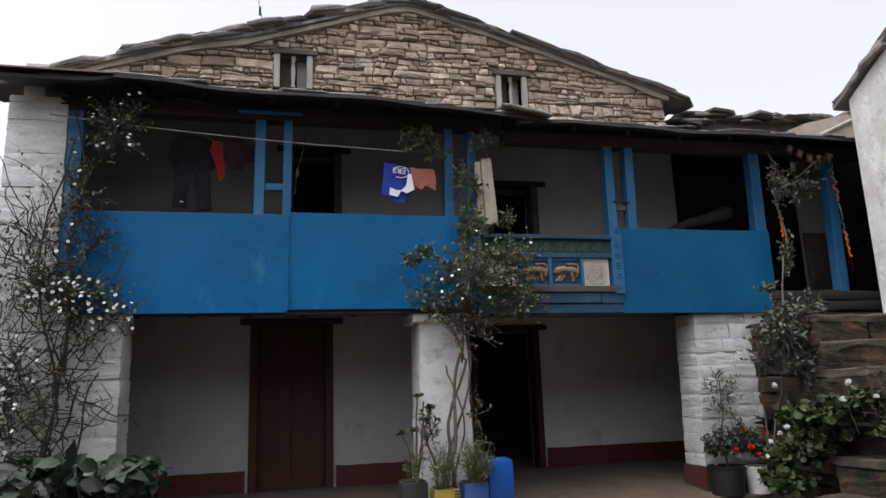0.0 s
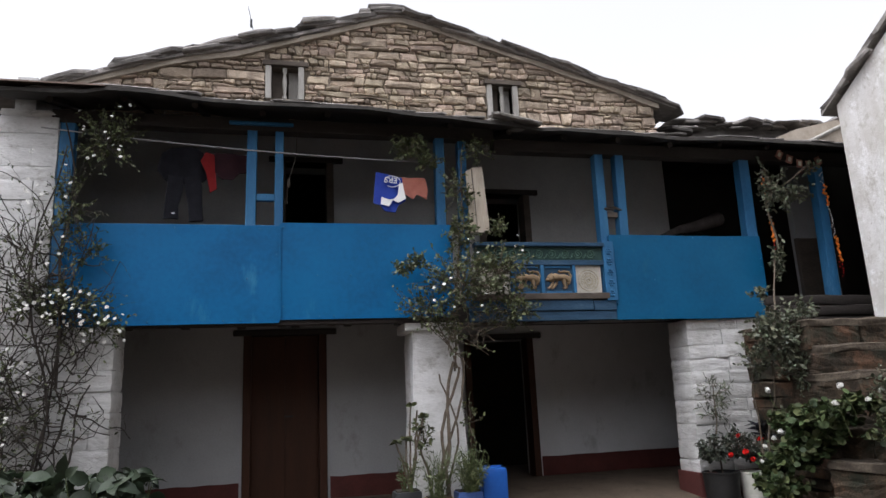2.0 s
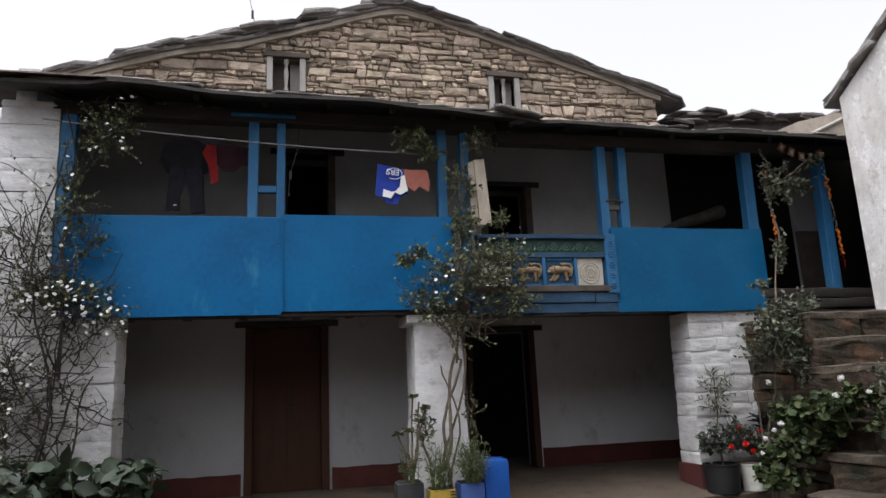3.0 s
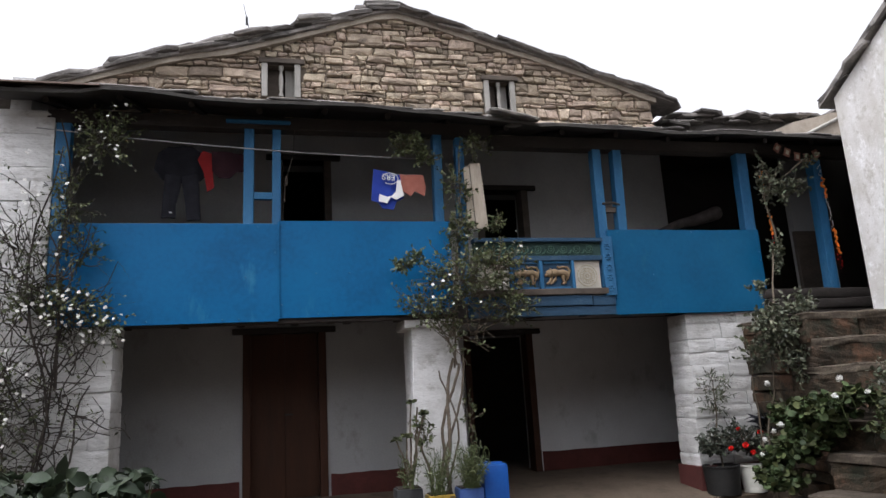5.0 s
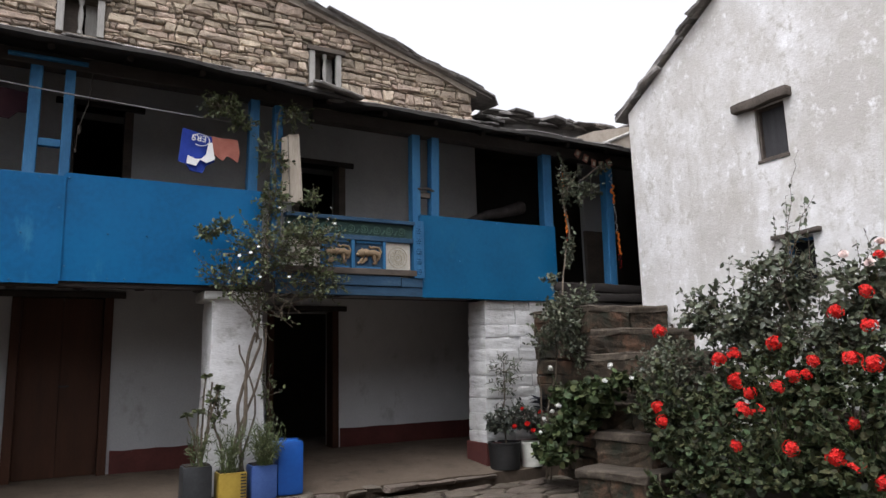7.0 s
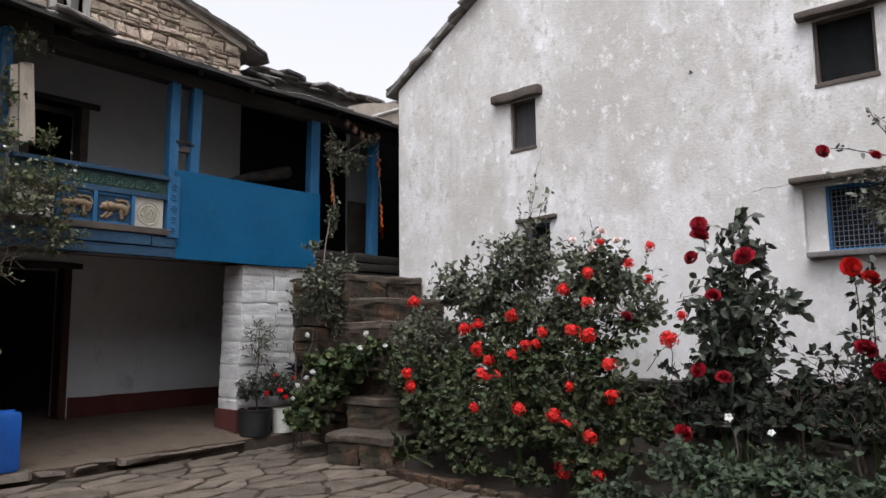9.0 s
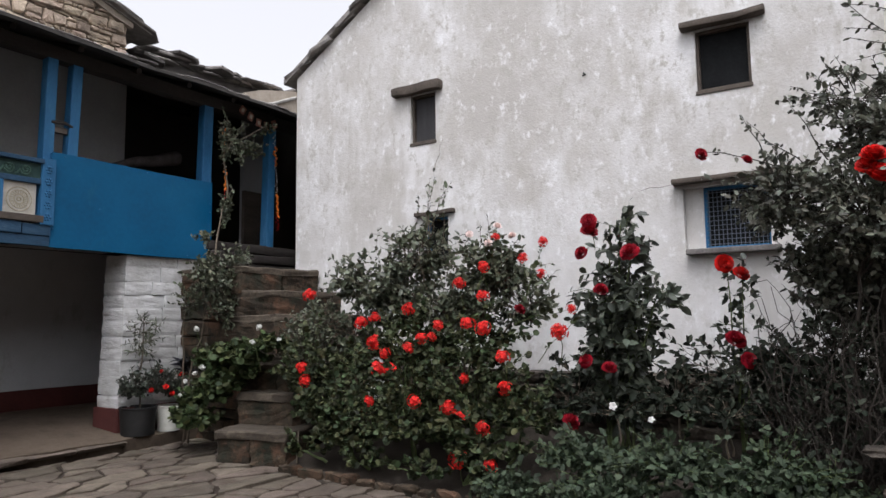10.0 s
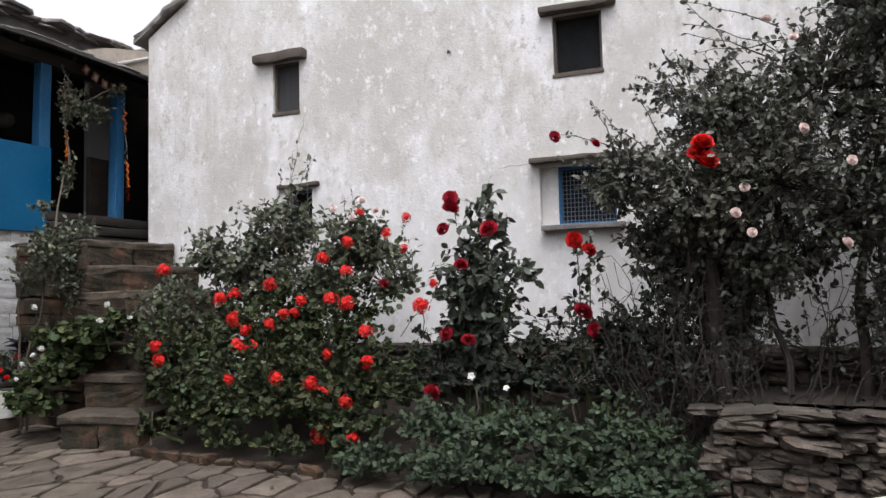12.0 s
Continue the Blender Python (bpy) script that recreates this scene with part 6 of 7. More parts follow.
# bare rose thicket with small white blooms on the far pier
p = Plant("climbing_rose", "twiggy climbing rose with small white blooms on the pier", "climber", (-2.1, 6.85, 0.0), 111, thick=1.6)
for k in range(210):
    a = Vector((-2.05 + p.r.uniform(-0.5, 0.25), 6.88 + p.r.uniform(-0.1, 0.1), p.r.uniform(0.0, 2.9)))
    b = a + Vector((p.r.uniform(-0.6, 0.6), p.r.uniform(-0.22, 0.05), p.r.uniform(-0.3, 0.9)))
    b.z = max(0.05, min(b.z, 4.2))
    b.x = max(-2.75, min(b.x, -1.3))
    pts = p.bent(a, b, 0.42, 9)
    p.stem(pts, 0.007, 0.003, 4)
    for _ in range(3):
        q = p.r.choice(pts[2:])
        p.shoot(q, q + rand_dir(p.r) * p.r.uniform(0.1, 0.28), p.r.randint(0, 4), 0.038, 0.002)
for a, b in (((-2.3, 6.9, 0.0), (-1.9, 6.88, 2.4)), ((-2.2, 6.9, 0.0), (-2.0, 6.9, 3.9)), ((-2.45, 6.9, 0.0), (-1.8, 6.85, 1.5)), ((-2.1, 6.9, 0.1), (-1.62, 6.8, 1.6)), ((-1.95, 6.9, 1.6), (-2.05, 6.9, 4.2))):
    p.stem(p.bent(a, b, 0.1, 9), 0.016, 0.007)
for cx, cy, cz, rx, ry, rz, k, L in ((-1.85, 6.82, 2.35, 0.36, 0.16, 0.30, 46, 9), (-1.55, 6.85, 2.1, 0.25, 0.15, 0.22, 26, 9), (-1.62, 6.82, 3.92, 0.38, 0.16, 0.42, 70, 8), (-1.9, 6.86, 3.3, 0.26, 0.14, 0.6, 55, 7), (-2.15, 6.84, 2.35, 0.4, 0.15, 0.3, 40, 8), (-2.3, 6.82, 1.0, 0.35, 0.15, 0.6, 40, 5), (-2.35, 6.85, 1.6, 0.35, 0.15, 0.5, 34, 6), (-2.2, 6.85, 2.9, 0.3, 0.15, 0.6, 26, 5), (-1.75, 6.85, 2.85, 0.25, 0.1, 0.3, 18, 8)):
    p.clump((cx, cy, cz), (rx, ry, rz), k, L, 0.042, inner=0.4, reach=(0.5, 1.3), r0=0.003)
for k in range(130):
    c = p.r.choice([(-1.95, 2.35, 0.3, 0.12), (-1.75, 2.25, 0.3, 0.12), (-2.3, 1.6, 0.25, 0.35), (-1.6, 4.0, 0.25, 0.3), (-2.1, 3.2, 0.2, 0.6), (-1.55, 2.1, 0.2, 0.15), (-2.4, 1.2, 0.2, 0.3)])
    flower(ROSE_WHITE, (c[0] + p.r.uniform(-c[2], c[2]), 6.68 + p.r.uniform(-0.05, 0.1), c[1] + p.r.uniform(-c[3], c[3])), 0.018, p.ob, p.r, (0.1, -0.8, 0.5))
p.finish("oval", M["leaf_vine"], M["twig"])

# climber on the middle pillar
p = Plant("climbing_rose", "twisting climber on the middle pillar with a leafy crown", "climber", (1.6, 6.8, 0.15), 112, thick=2)
for x0, x1, amp, ph, z1, r0 in ((1.52, 1.80, 0.09, 0.3, 1.72, 0.022), (1.60, 1.76, 0.10, 2.2, 1.66, 0.019), (1.56, 1.86, 0.07, 4.2, 1.75, 0.015), (1.46, 1.36, 0.05, 1.0, 1.25, 0.013), (1.70, 1.66, 0.13, 5.2, 1.6, 0.012)):
    q = []
    for i in range(15):
        t = i / 14
        q.append((x0 + (x1 - x0) * t + amp * math.sin(ph + t * 5.2) * (0.3 + t * (1.2 - t)) + p.r.uniform(-0.008, 0.008), 6.86 + 0.03 * math.cos(ph + t * 7), 0.4 + (z1 - 0.4) * t))
    p.stem(q, r0, r0 * 0.7, 7)
for a, b in (((1.80, 6.9, 1.65), (1.62, 6.88, 2.1)), ((1.78, 6.9, 1.62), (1.85, 6.85, 2.6)), ((1.85, 6.85, 2.6), (1.95, 6.88, 3.5)), ((1.62, 6.88, 2.1), (1.5, 6.9, 2.4)), ((1.95, 6.88, 3.5), (2.0, 6.9, 4.1)), ((1.8, 6.85, 2.3), (2.4, 6.8, 2.5))):
    p.stem(p.bent(a, b, 0.1, 7), 0.012, 0.006)
for cx, cy, cz, rx, ry, rz, k, L in ((1.85, 6.70, 2.5, 0.50, 0.24, 0.36, 70, 8), (2.25, 6.70, 2.6, 0.42, 0.22, 0.34, 58, 8), (2.38, 6.72, 2.2, 0.36, 0.16, 0.24, 34, 8), (1.48, 6.78, 2.2, 0.42, 0.14, 0.26, 34, 7), (1.25, 6.78, 2.65, 0.16, 0.08, 0.08, 12, 8), (1.9, 6.8, 3.05, 0.22, 0.15, 0.25, 30, 9), (1.9, 6.85, 3.55, 0.22, 0.1, 0.35, 20, 8),
                                    (1.38, 6.85, 3.98, 0.26, 0.1, 0.18, 36, 9), (1.6, 6.85, 3.85, 0.2, 0.08, 0.1, 16, 8), (2.15, 6.85, 4.0, 0.2, 0.1, 0.2, 18, 7), (1.4, 6.8, 2.72, 0.18, 0.08, 0.1, 14, 8), (2.3, 6.8, 3.1, 0.14, 0.1, 0.14, 12, 8), (1.4, 6.8, 0.95, 0.14, 0.1, 0.28, 16, 7), (1.75, 6.85, 1.9, 0.15, 0.08, 0.3, 14, 7), (1.9, 6.85, 1.1, 0.15, 0.08, 0.3, 8, 5)):
    p.clump((cx, cy, cz), (rx, ry, rz), k, L, 0.048, inner=0.4, reach=(0.5, 1.35), r0=0.003)
for k in range(14):
    flower(ROSE_WHITE, (p.r.uniform(1.5, 2.5), 6.55, p.r.uniform(2.2, 3.0)), 0.016, p.ob, p.r, (0, -0.8, 0.5))
for k in range(60):
    b = Vector((1.9 + p.r.uniform(-0.25, 0.3), 6.8, p.r.uniform(1.75, 2.5)))
    e = b + Vector((p.r.uniform(-0.6, 0.5), p.r.uniform(-0.15, 0.02), p.r.uniform(-0.2, 0.55)))
    p.shoot(b, e, p.r.randint(3, 8), 0.045, 0.005)
p.finish("oval", M["leaf_vine"], M["stem"])

# climber by the steps
p = Plant("climbing_rose", "leafy climber beside the steps reaching the balcony eaves", "climber", (5.4, 6.85, 0.05), 113, thick=2)
for a, b in (((5.0, 6.45, 0.05), (5.1, 6.3, 1.7)), ((4.95, 6.5, 0.05), (4.9, 6.4, 1.45)), ((5.1, 6.3, 1.7), (5.72, 6.8, 2.9)), ((5.75, 6.8, 2.9), (5.75, 6.85, 3.9)), ((5.75, 6.85, 3.5), (6.35, 6.75, 3.95))):
    p.stem(p.bent(a, b, 0.1, 8), 0.014, 0.007)
for cx, cy, cz, rx, ry, rz, k, L in ((5.12, 6.20, 1.80, 0.42, 0.22, 0.32, 95, 10), (5.40, 6.2, 2.0, 0.26, 0.16, 0.2, 26, 9), (4.88, 6.3, 1.55, 0.22, 0.12, 0.22, 16, 8), (5.25, 6.15, 1.45, 0.26, 0.14, 0.22, 26, 8), (5.72, 6.78, 2.75, 0.12, 0.1, 0.3, 22, 9), (5.80, 6.78, 3.62, 0.26, 0.12, 0.34, 30, 8), (6.10, 6.8, 3.60, 0.34, 0.10, 0.2, 18, 8), (6.4, 6.8, 3.9, 0.18, 0.08, 0.1, 6, 8), (5.15, 6.28, 0.95, 0.2, 0.12, 0.3, 10, 6), (5.25, 6.6, 2.33, 0.16, 0.08, 0.08, 10, 8)):
    p.clump((cx, cy, cz), (rx, ry, rz), k * 0.85, L, 0.058, inner=0.4, reach=(0.4, 1.4), r0=0.003)
p.finish("oval", M["leaf_rose"], M["stem"])

# broad-leaved plants at the foot of the far pier
p = Plant("broad_leaved_plant", "clump of broad dark green leaves at the foot of the pier", "plant", (-1.6, 6.3, 0.05), 114)
for k in range(90):
    a = Vector((-1.55 + p.r.uniform(-0.42, 0.42), 6.3 + p.r.uniform(-0.2, 0.2), 0.05))
    b = a + Vector((p.r.uniform(-0.2, 0.2), p.r.uniform(-0.15, 0.1), p.r.uniform(0.45, 0.85)))
    pts = p.bent(a, b, 0.05)
    p.stem(pts, 0.008, 0.004)
    for q in pts[1:]:
        for _ in range(3):
            d = rand_dir(p.r)
            d.z = abs(d.z) * 0.4
            p.leaf(q, d, 0.165, 0.6)
p.finish("broad", M["leaf_broad"], M["green_stem"])

r_lit = random.Random(140)
lit = [[], [], [], []]
for k in range(150):
    lx, ly = r_lit.uniform(3.3, 4.62), r_lit.uniform(2.2, 6.6)
    if r_lit.random() > (lx - 3.1) / 1.5:
        continue
    a = r_lit.uniform(0, math.tau)
    lit[0].append((lx, ly, 0.018 + 0.03 * min(1.0, max(0.0, (ly - 5.75) / 0.95))))
    lit[1].append((math.cos(a), math.sin(a), r_lit.uniform(-0.05, 0.15)))
    lit[2].append((r_lit.uniform(-0.3, 0.3), r_lit.uniform(-0.3, 0.3), 1.0))
    lit[3].append(r_lit.uniform(0.02, 0.05))
tagged(new("leaf_litter", leaf_mesh("leaf_litter", "oval", *lit, M["leaf_rust"])), "dry brown fallen leaves scattered on the paving", "leaf litter", kind="stuff")
bm = bmesh.new()
add_tube(bm, [(4.80, 4.62, 0.0), (4.84, 4.66, 0.16), (4.90, 4.70, 0.32)], [0.010, 0.009, 0.007], 6)
tagged(part("stick", bm, M["stem"], None, "", True), "thin grey stick leaning against the lowest step", "stick")

# ---- pots and containers ----
def round_pot(name, label, x, y, z, r0, r1, h, mat, category, group="pots by the pillar"):
    t = thing(name, label, category, (x, y, z), group)
    bm = bmesh.new()
    add_lathe(bm, x, y, [(r0, z), (r0 + (r1 - r0) * 0.5, z + h * 0.5), (r1, z + h - 0.02), (r1 + 0.008, z + h - 0.015), (r1 + 0.008, z + h), (r1 - 0.01, z + h), (r1 - 0.015, z + h - 0.05), (0.01, z + h - 0.05)], 24)
    wpart("body", bm, mat, t, "", True)
    bm = bmesh.new()
    add_lathe(bm, x, y, [(r1 - 0.016, z + h - 0.052), (r1 - 0.016, z + h - 0.035), (0.01, z + h - 0.028)], 16)
    wpart("soil", bm, M["earth"], t)
    return t


def square_pot(name, label, x0, x1, y0, y1, z0, z1, mat, ribs=0):
    t = thing(name, label, "pot", (0.5 * (x0 + x1), 0.5 * (y0 + y1), z0), "pots by the pillar")
    bm = box(x0, x1, y0, y1, z0, z1, 0.025)
    body = wpart("body", bm, mat, t, "", True)
    wpart("soil", box(x0 + 0.02, x1 - 0.02, y0 + 0.02, y1 - 0.02, z1 - 0.02, z1 + 0.008), M["earth"], t)
    for k in range(ribs):
        zz = z0 + 0.05 + k * 0.028
        sub(part("rib", box(x1 - 0.06, x1 - 0.01, y0 - 0.006, y0 + 0.002, zz, zz + 0.012, 0.002), M["plastic_grey"]), body)
    return t


PZ = 0.145
square_pot("plant_pot", "dark grey cut-down plastic can used as a pot", 1.10, 1.36, 6.73, 6.97, PZ, 0.50, M["plastic_grey"])
square_pot("plant_pot", "yellow cut-down oil can with dark ribs used as a pot", 1.41, 1.67, 6.71, 6.95, PZ, 0.42, M["plastic_yellow"], 8)
square_pot("plant_pot", "dull blue cut-down can used as a pot", 1.71, 1.96, 6.72, 6.96, PZ, 0.46, M["plastic_blue_dull"])
can = thing("water_can", "bright blue plastic water can with rounded shoulders", "can", (2.1, 6.78, PZ))
bm = box(1.962, 2.23, 6.74, 7.0, PZ, 0.665, 0.05)
cbody = wpart("body", bm, M["plastic_blue"], can, "", True)
bm = bmesh.new()
add_lathe(bm, 2.03, 6.87, [(0.03, 0.655), (0.03, 0.67), (0.034, 0.67), (0.034, 0.682), (0.01, 0.685)], 14)
wpart("cap", bm, M["plastic_blue"], can)
wpart("handle", box(2.08, 2.2, 6.86, 6.89, 0.66, 0.674, 0.007), M["plastic_blue"], can)
round_pot("plant_pot", "dark grey tin pot with a red-flowered plant", 4.67, 6.87, 0.15, 0.17, 0.19, 0.30, M["black_plastic"], "pot", "pots by the steps")
round_pot("tin_bucket", "white tin used as a flower pot", 5.035, 6.84, 0.15, 0.12, 0.14, 0.28, M["bucket_white"], "bucket", "pots by the steps")
round_pot("plant_pot", "dark pot beside the white tin", 5.33, 6.88, 0.15, 0.12, 0.14, 0.26, M["black_plastic"], "pot", "pots by the steps")

p = Plant("potted_plant", "spiky grey-green plant growing in the cans", "plant", (1.55, 6.75, 0.42), 120)
for bx, bz, n, L, sp in ((1.23, 0.5, 22, 0.36, 0.10), (1.50, 0.42, 46, 0.46, 0.16), (1.84, 0.46, 90, 0.44, 0.15)):
    for k in range(n):
        a = Vector((bx + p.r.uniform(-0.07, 0.07), 6.75 + p.r.uniform(-0.06, 0.06), bz))
        b = a + Vector((p.r.uniform(-sp, sp), p.r.uniform(-sp, sp), p.r.uniform(0.4, 1.0) * L))
        p.shoot(a, b, 9, 0.06, 0.0035, 0.25)
p.finish("long", M["leaf_vine"], M["green_stem"])
p = Plant("potted_plant", "succulent with rosettes on tall bare stems", "plant", (1.25, 6.75, 0.48), 121)
for tx, tz in ((1.28, 1.30), (1.22, 0.98), (1.34, 1.08), (1.12, 0.96), (1.40, 1.18)):
    p.stem(p.bent((1.25, 6.75, 0.48), (tx, 6.75, tz), 0.08, 6), 0.012, 0.008)
    for k in range(26):
        a = k * 2.4
        p.leaf((tx, 6.75, tz), (math.cos(a), math.sin(a), 0.5 - 0.02 * k), 0.07, 0)
p.finish("oval", M["leaf_vine"], M["stem"])
p = Plant("potted_plant", "oleander-like sapling with narrow leaves in a tin pot", "plant", (4.7, 6.88, 0.42), 122)
pts = p.bent((4.70, 6.88, 0.42), (4.72, 6.88, 1.35), 0.04, 8)
p.stem(pts, 0.010, 0.006)
for q in pts[5:]:
    for _ in range(8):
        d = rand_dir(p.r)
        d.z = abs(d.z) * 0.7
        p.shoot(q, q + d * p.r.uniform(0.12, 0.24), 9, 0.085, 0.003)
p.finish("long", M["leaf_rose"], M["stem"])
p = Plant("potted_plant", "bushy pot plant with small red flowers and bronze leaves", "plant", (4.85, 6.86, 0.40), 123, thick=2.4)
for cx, cz, rx, rz, k in ((4.60, 0.63, 0.22, 0.26, 36), (4.90, 0.65, 0.24, 0.28, 40), (5.16, 0.56, 0.2, 0.22, 28)):
    p.clump((cx, 6.86, cz), (rx, 0.16, rz), k, 9, 0.05, inner=0.5, flat=0.3)
for fx, fz in ((4.88, 0.65), (4.96, 0.57), (5.08, 0.77), (4.70, 0.63), (4.82, 0.82)):
    flower(ROSE_SCARLET, (fx, 6.69, fz), 0.03, p.ob, p.r)
p.finish("oval", M["leaf_dark"], M["stem"])
p = Plant("dark_spiky_plant", "dark purple spiky rosette plant by the pillar", "plant", (5.33, 6.9, 0.4), 124)
p.stem(p.bent((5.33, 6.9, 0.38), (5.33, 6.9, 0.82), 0.03), 0.015, 0.012)
for k in range(70):
    a = k * 2.4
    p.leaf((5.33, 6.9, 0.78 + 0.002 * k), (math.cos(a), math.sin(a), 0.2 + 0.6 * p.r.random()), 0.2, 0.4)
p.finish("long", M["black_cloth"], M["stem"])

# ---- washing and garlands ----
def line_z(x):
    """Sag of the washing line."""
    return 3.935 - 0.05 * (x - 0.04) + 0.012 * (x - 0.04) ** 2


bm = bmesh.new()
pts = []
for i in range(25):
    t = i / 24
    x = -2.25 + t * 4.0
    pts.append((x, 6.93, line_z(x)))
add_tube(bm, pts, 0.007, 6)
tagged(part("clothes_line", bm, M["wire"], None, "", True), "grey cable strung across the balcony as a washing line", "clothes line")


def cloth(name, label, cat, outline, y, mat, seed, thick=0.012, folds=0.02):
    """A hanging piece of cloth: a flat outline in x, z, given folds and thickness."""
    bm = bmesh.new()
    f = bm.faces.new([bm.verts.new((px, y, pz)) for px, pz in outline])
    bmesh.ops.triangulate(bm, faces=[f])
    bmesh.ops.subdivide_edges(bm, edges=bm.edges, cuts=5, use_grid_fill=True)
    for v in bm.verts:
        v.co.y += folds * noise.noise(Vector((v.co.x * 9 + seed, 0, v.co.z * 2.2))) * 1.6
    r = bmesh.ops.extrude_face_region(bm, geom=bm.faces[:])
    bmesh.ops.translate(bm, verts=[q for q in r["geom"] if isinstance(q, bmesh.types.BMVert)], vec=(0, thick, 0))
    bmesh.ops.recalc_face_normals(bm, faces=bm.faces)
    return tagged(part(name, bm, mat, None, "", True), label, cat)


shirt = cloth("football_shirt", "royal blue sports shirt with white lettering hung on the line", "shirt", [(1.015, 3.75), (1.30, 3.70), (1.335, 3.44), (1.26, 3.40), (1.22, 3.31), (1.10, 3.32), (1.06, 3.38), (0.985, 3.41)], 6.92, M["blue_cloth"], 1)
bm = bmesh.new()
add_prism(bm, [(1.06, 3.39), (1.07, 3.47), (1.15, 3.44), (1.20, 3.45), (1.245, 3.50), (1.265, 3.62), (1.30, 3.63), (1.33, 3.455), (1.25, 3.41), (1.19, 3.44), (1.15, 3.37)], "y", 6.895, 6.91)
at(part("white_panel", bm, M["white_cloth"], None, "white side panel"), shirt)
txt = bpy.data.curves.new("lettering", "FONT")
txt.body = "ERS"
txt.size = 0.09
txt.extrude = 0.002
lo = new("lettering", txt)
lo.data.materials.append(M["white_cloth"])
lo.location = (1.245, 6.885, 3.68)
lo.rotation_euler = (radians(90), radians(184), 0)
at(lo, shirt)
bm = bmesh.new()
add_tube(bm, [(1.19 + 0.085 * math.cos(a * 0.25), 6.9, 3.645 + 0.062 * math.sin(a * 0.25)) for a in range(-9, 14)], 0.004, 5)
at(part("emblem_ring", bm, M["white_cloth"], None, "thin pale ring round the lettering"), shirt)
cloth("shorts", "faded red shorts hung on the line", "shorts", [(1.30, 3.71), (1.56, 3.70), (1.585, 3.57), (1.57, 3.47), (1.46, 3.52), (1.42, 3.47), (1.32, 3.52)], 6.94, M["brick_cloth"], 2)
cloth("sports_shirt", "black sports shirt hung to dry on the balcony", "shirt", [(-1.20, 4.02), (-1.10, 4.10), (-0.86, 4.10), (-0.74, 4.02), (-0.72, 3.78), (-0.78, 3.72), (-1.15, 3.72), (-1.24, 3.84)], 7.32, M["black_cloth"], 3)
trousers = thing("trousers", "black sports trousers hung to dry", "trousers", (-0.96, 7.28, 3.3))
for name_, line in (("leg", [(-1.08, 3.30), (-1.075, 3.45), (-1.06, 3.6), (-1.04, 3.76)]), ("leg", [(-0.83, 3.275), (-0.845, 3.45), (-0.86, 3.6), (-0.88, 3.76)])):
    bm = bmesh.new()
    add_tube(bm, [(lx, 0.0, lz) for lx, lz in line], [0.068, 0.072, 0.082, 0.09], 12)
    for v in bm.verts:
        v.co.y = 7.28 + v.co.y * 0.3
    wavy(bm, 0.012, 9, int(line[0][0] * 10))
    wpart(name_, bm, M["black_cloth"], trousers, "", True)
for x, z, w in ((-1.07, 3.345, 0.03),):
    wpart("mark", box(x, x + w, 7.242, 7.248, z, z + 0.014, 0.002), M["white_cloth"], trousers, "small white mark")
cloth("scarf", "bright red cloth hung to dry", "cloth", [(-0.80, 3.93), (-0.75, 4.03), (-0.66, 4.0), (-0.68, 3.86), (-0.63, 3.62), (-0.70, 3.58), (-0.74, 3.80)], 7.24, M["red_cloth"], 4)
cloth("jacket", "dark maroon jacket hung to dry", "jacket", [(-0.66, 4.02), (-0.30, 4.0), (-0.27, 3.80), (-0.40, 3.80), (-0.47, 3.72), (-0.58, 3.73), (-0.65, 3.80)], 7.22, M["maroon_cloth"], 5)
BX = (2.02, 2.09, 2.21, 2.04, 2.12, 2.26)
for outline, y, lab in (([(BX[0], 3.80), (BX[1] - 0.008, 3.83), (BX[4] - 0.006, 3.10), (BX[3], 3.10)], 6.94, "narrow pale board leaning against the balcony post"),
                        ([(BX[1], 3.84), (BX[2], 3.86), (BX[5], 3.10), (BX[4], 3.10)], 6.93, "broad pale weathered board leaning against the balcony post")):
    bm = bmesh.new()
    add_prism(bm, outline, "y", y, y + 0.022)
    bmesh.ops.bevel(bm, geom=bm.edges[:], offset=0.003, segments=1, affect="EDGES")
    tagged(part("loose_board", bm, M["pale_board"]), lab, "board")
bm = bmesh.new()
add_tube(bm, [(5.10, 8.2, 3.36), (5.42, 8.2, 3.49), (5.7, 8.2, 3.55), (6.03, 8.2, 3.65), (6.06, 8.2, 3.66)], [0.05, 0.07, 0.085, 0.105, 0.09], 14)
wavy(bm, 0.012, 8, 2)
tagged(part("rolled_mat", bm, M["rolled"], None, "", True), "rolled grey mat leaning in the dark recess", "mat")


def garland(x, y, z0, z1, seed, label):
    t = thing("garland", label, "garland", (x, y, z1), "garlands on the posts")
    r = random.Random(seed)
    for mat, lo_, hi_ in ((M["marigold"], 0.12, 0.32), (M["marigold"], 0.62, 0.86), (M["petal_white"], 0.0, 0.12), (M["petal_white"], 0.32, 0.62), (M["petal_red"], 0.86, 1.0)):
        bm = bmesh.new()
        z = z1 - (z1 - z0) * lo_
        while z > z1 - (z1 - z0) * hi_:
            rr = r.uniform(0.010, 0.021) if mat is M["marigold"] else r.uniform(0.005, 0.009)
            add_blob(bm, (x + r.uniform(-0.02, 0.02) + 0.06 * (z1 - z), y + r.uniform(-0.02, 0.02), z), (rr, rr, rr), 6, 4)
            z -= rr * (1.5 if mat is M["marigold"] else 3.0)
        wpart("bead_string", bm, mat, t)["kind"] = "stuff"
    return t


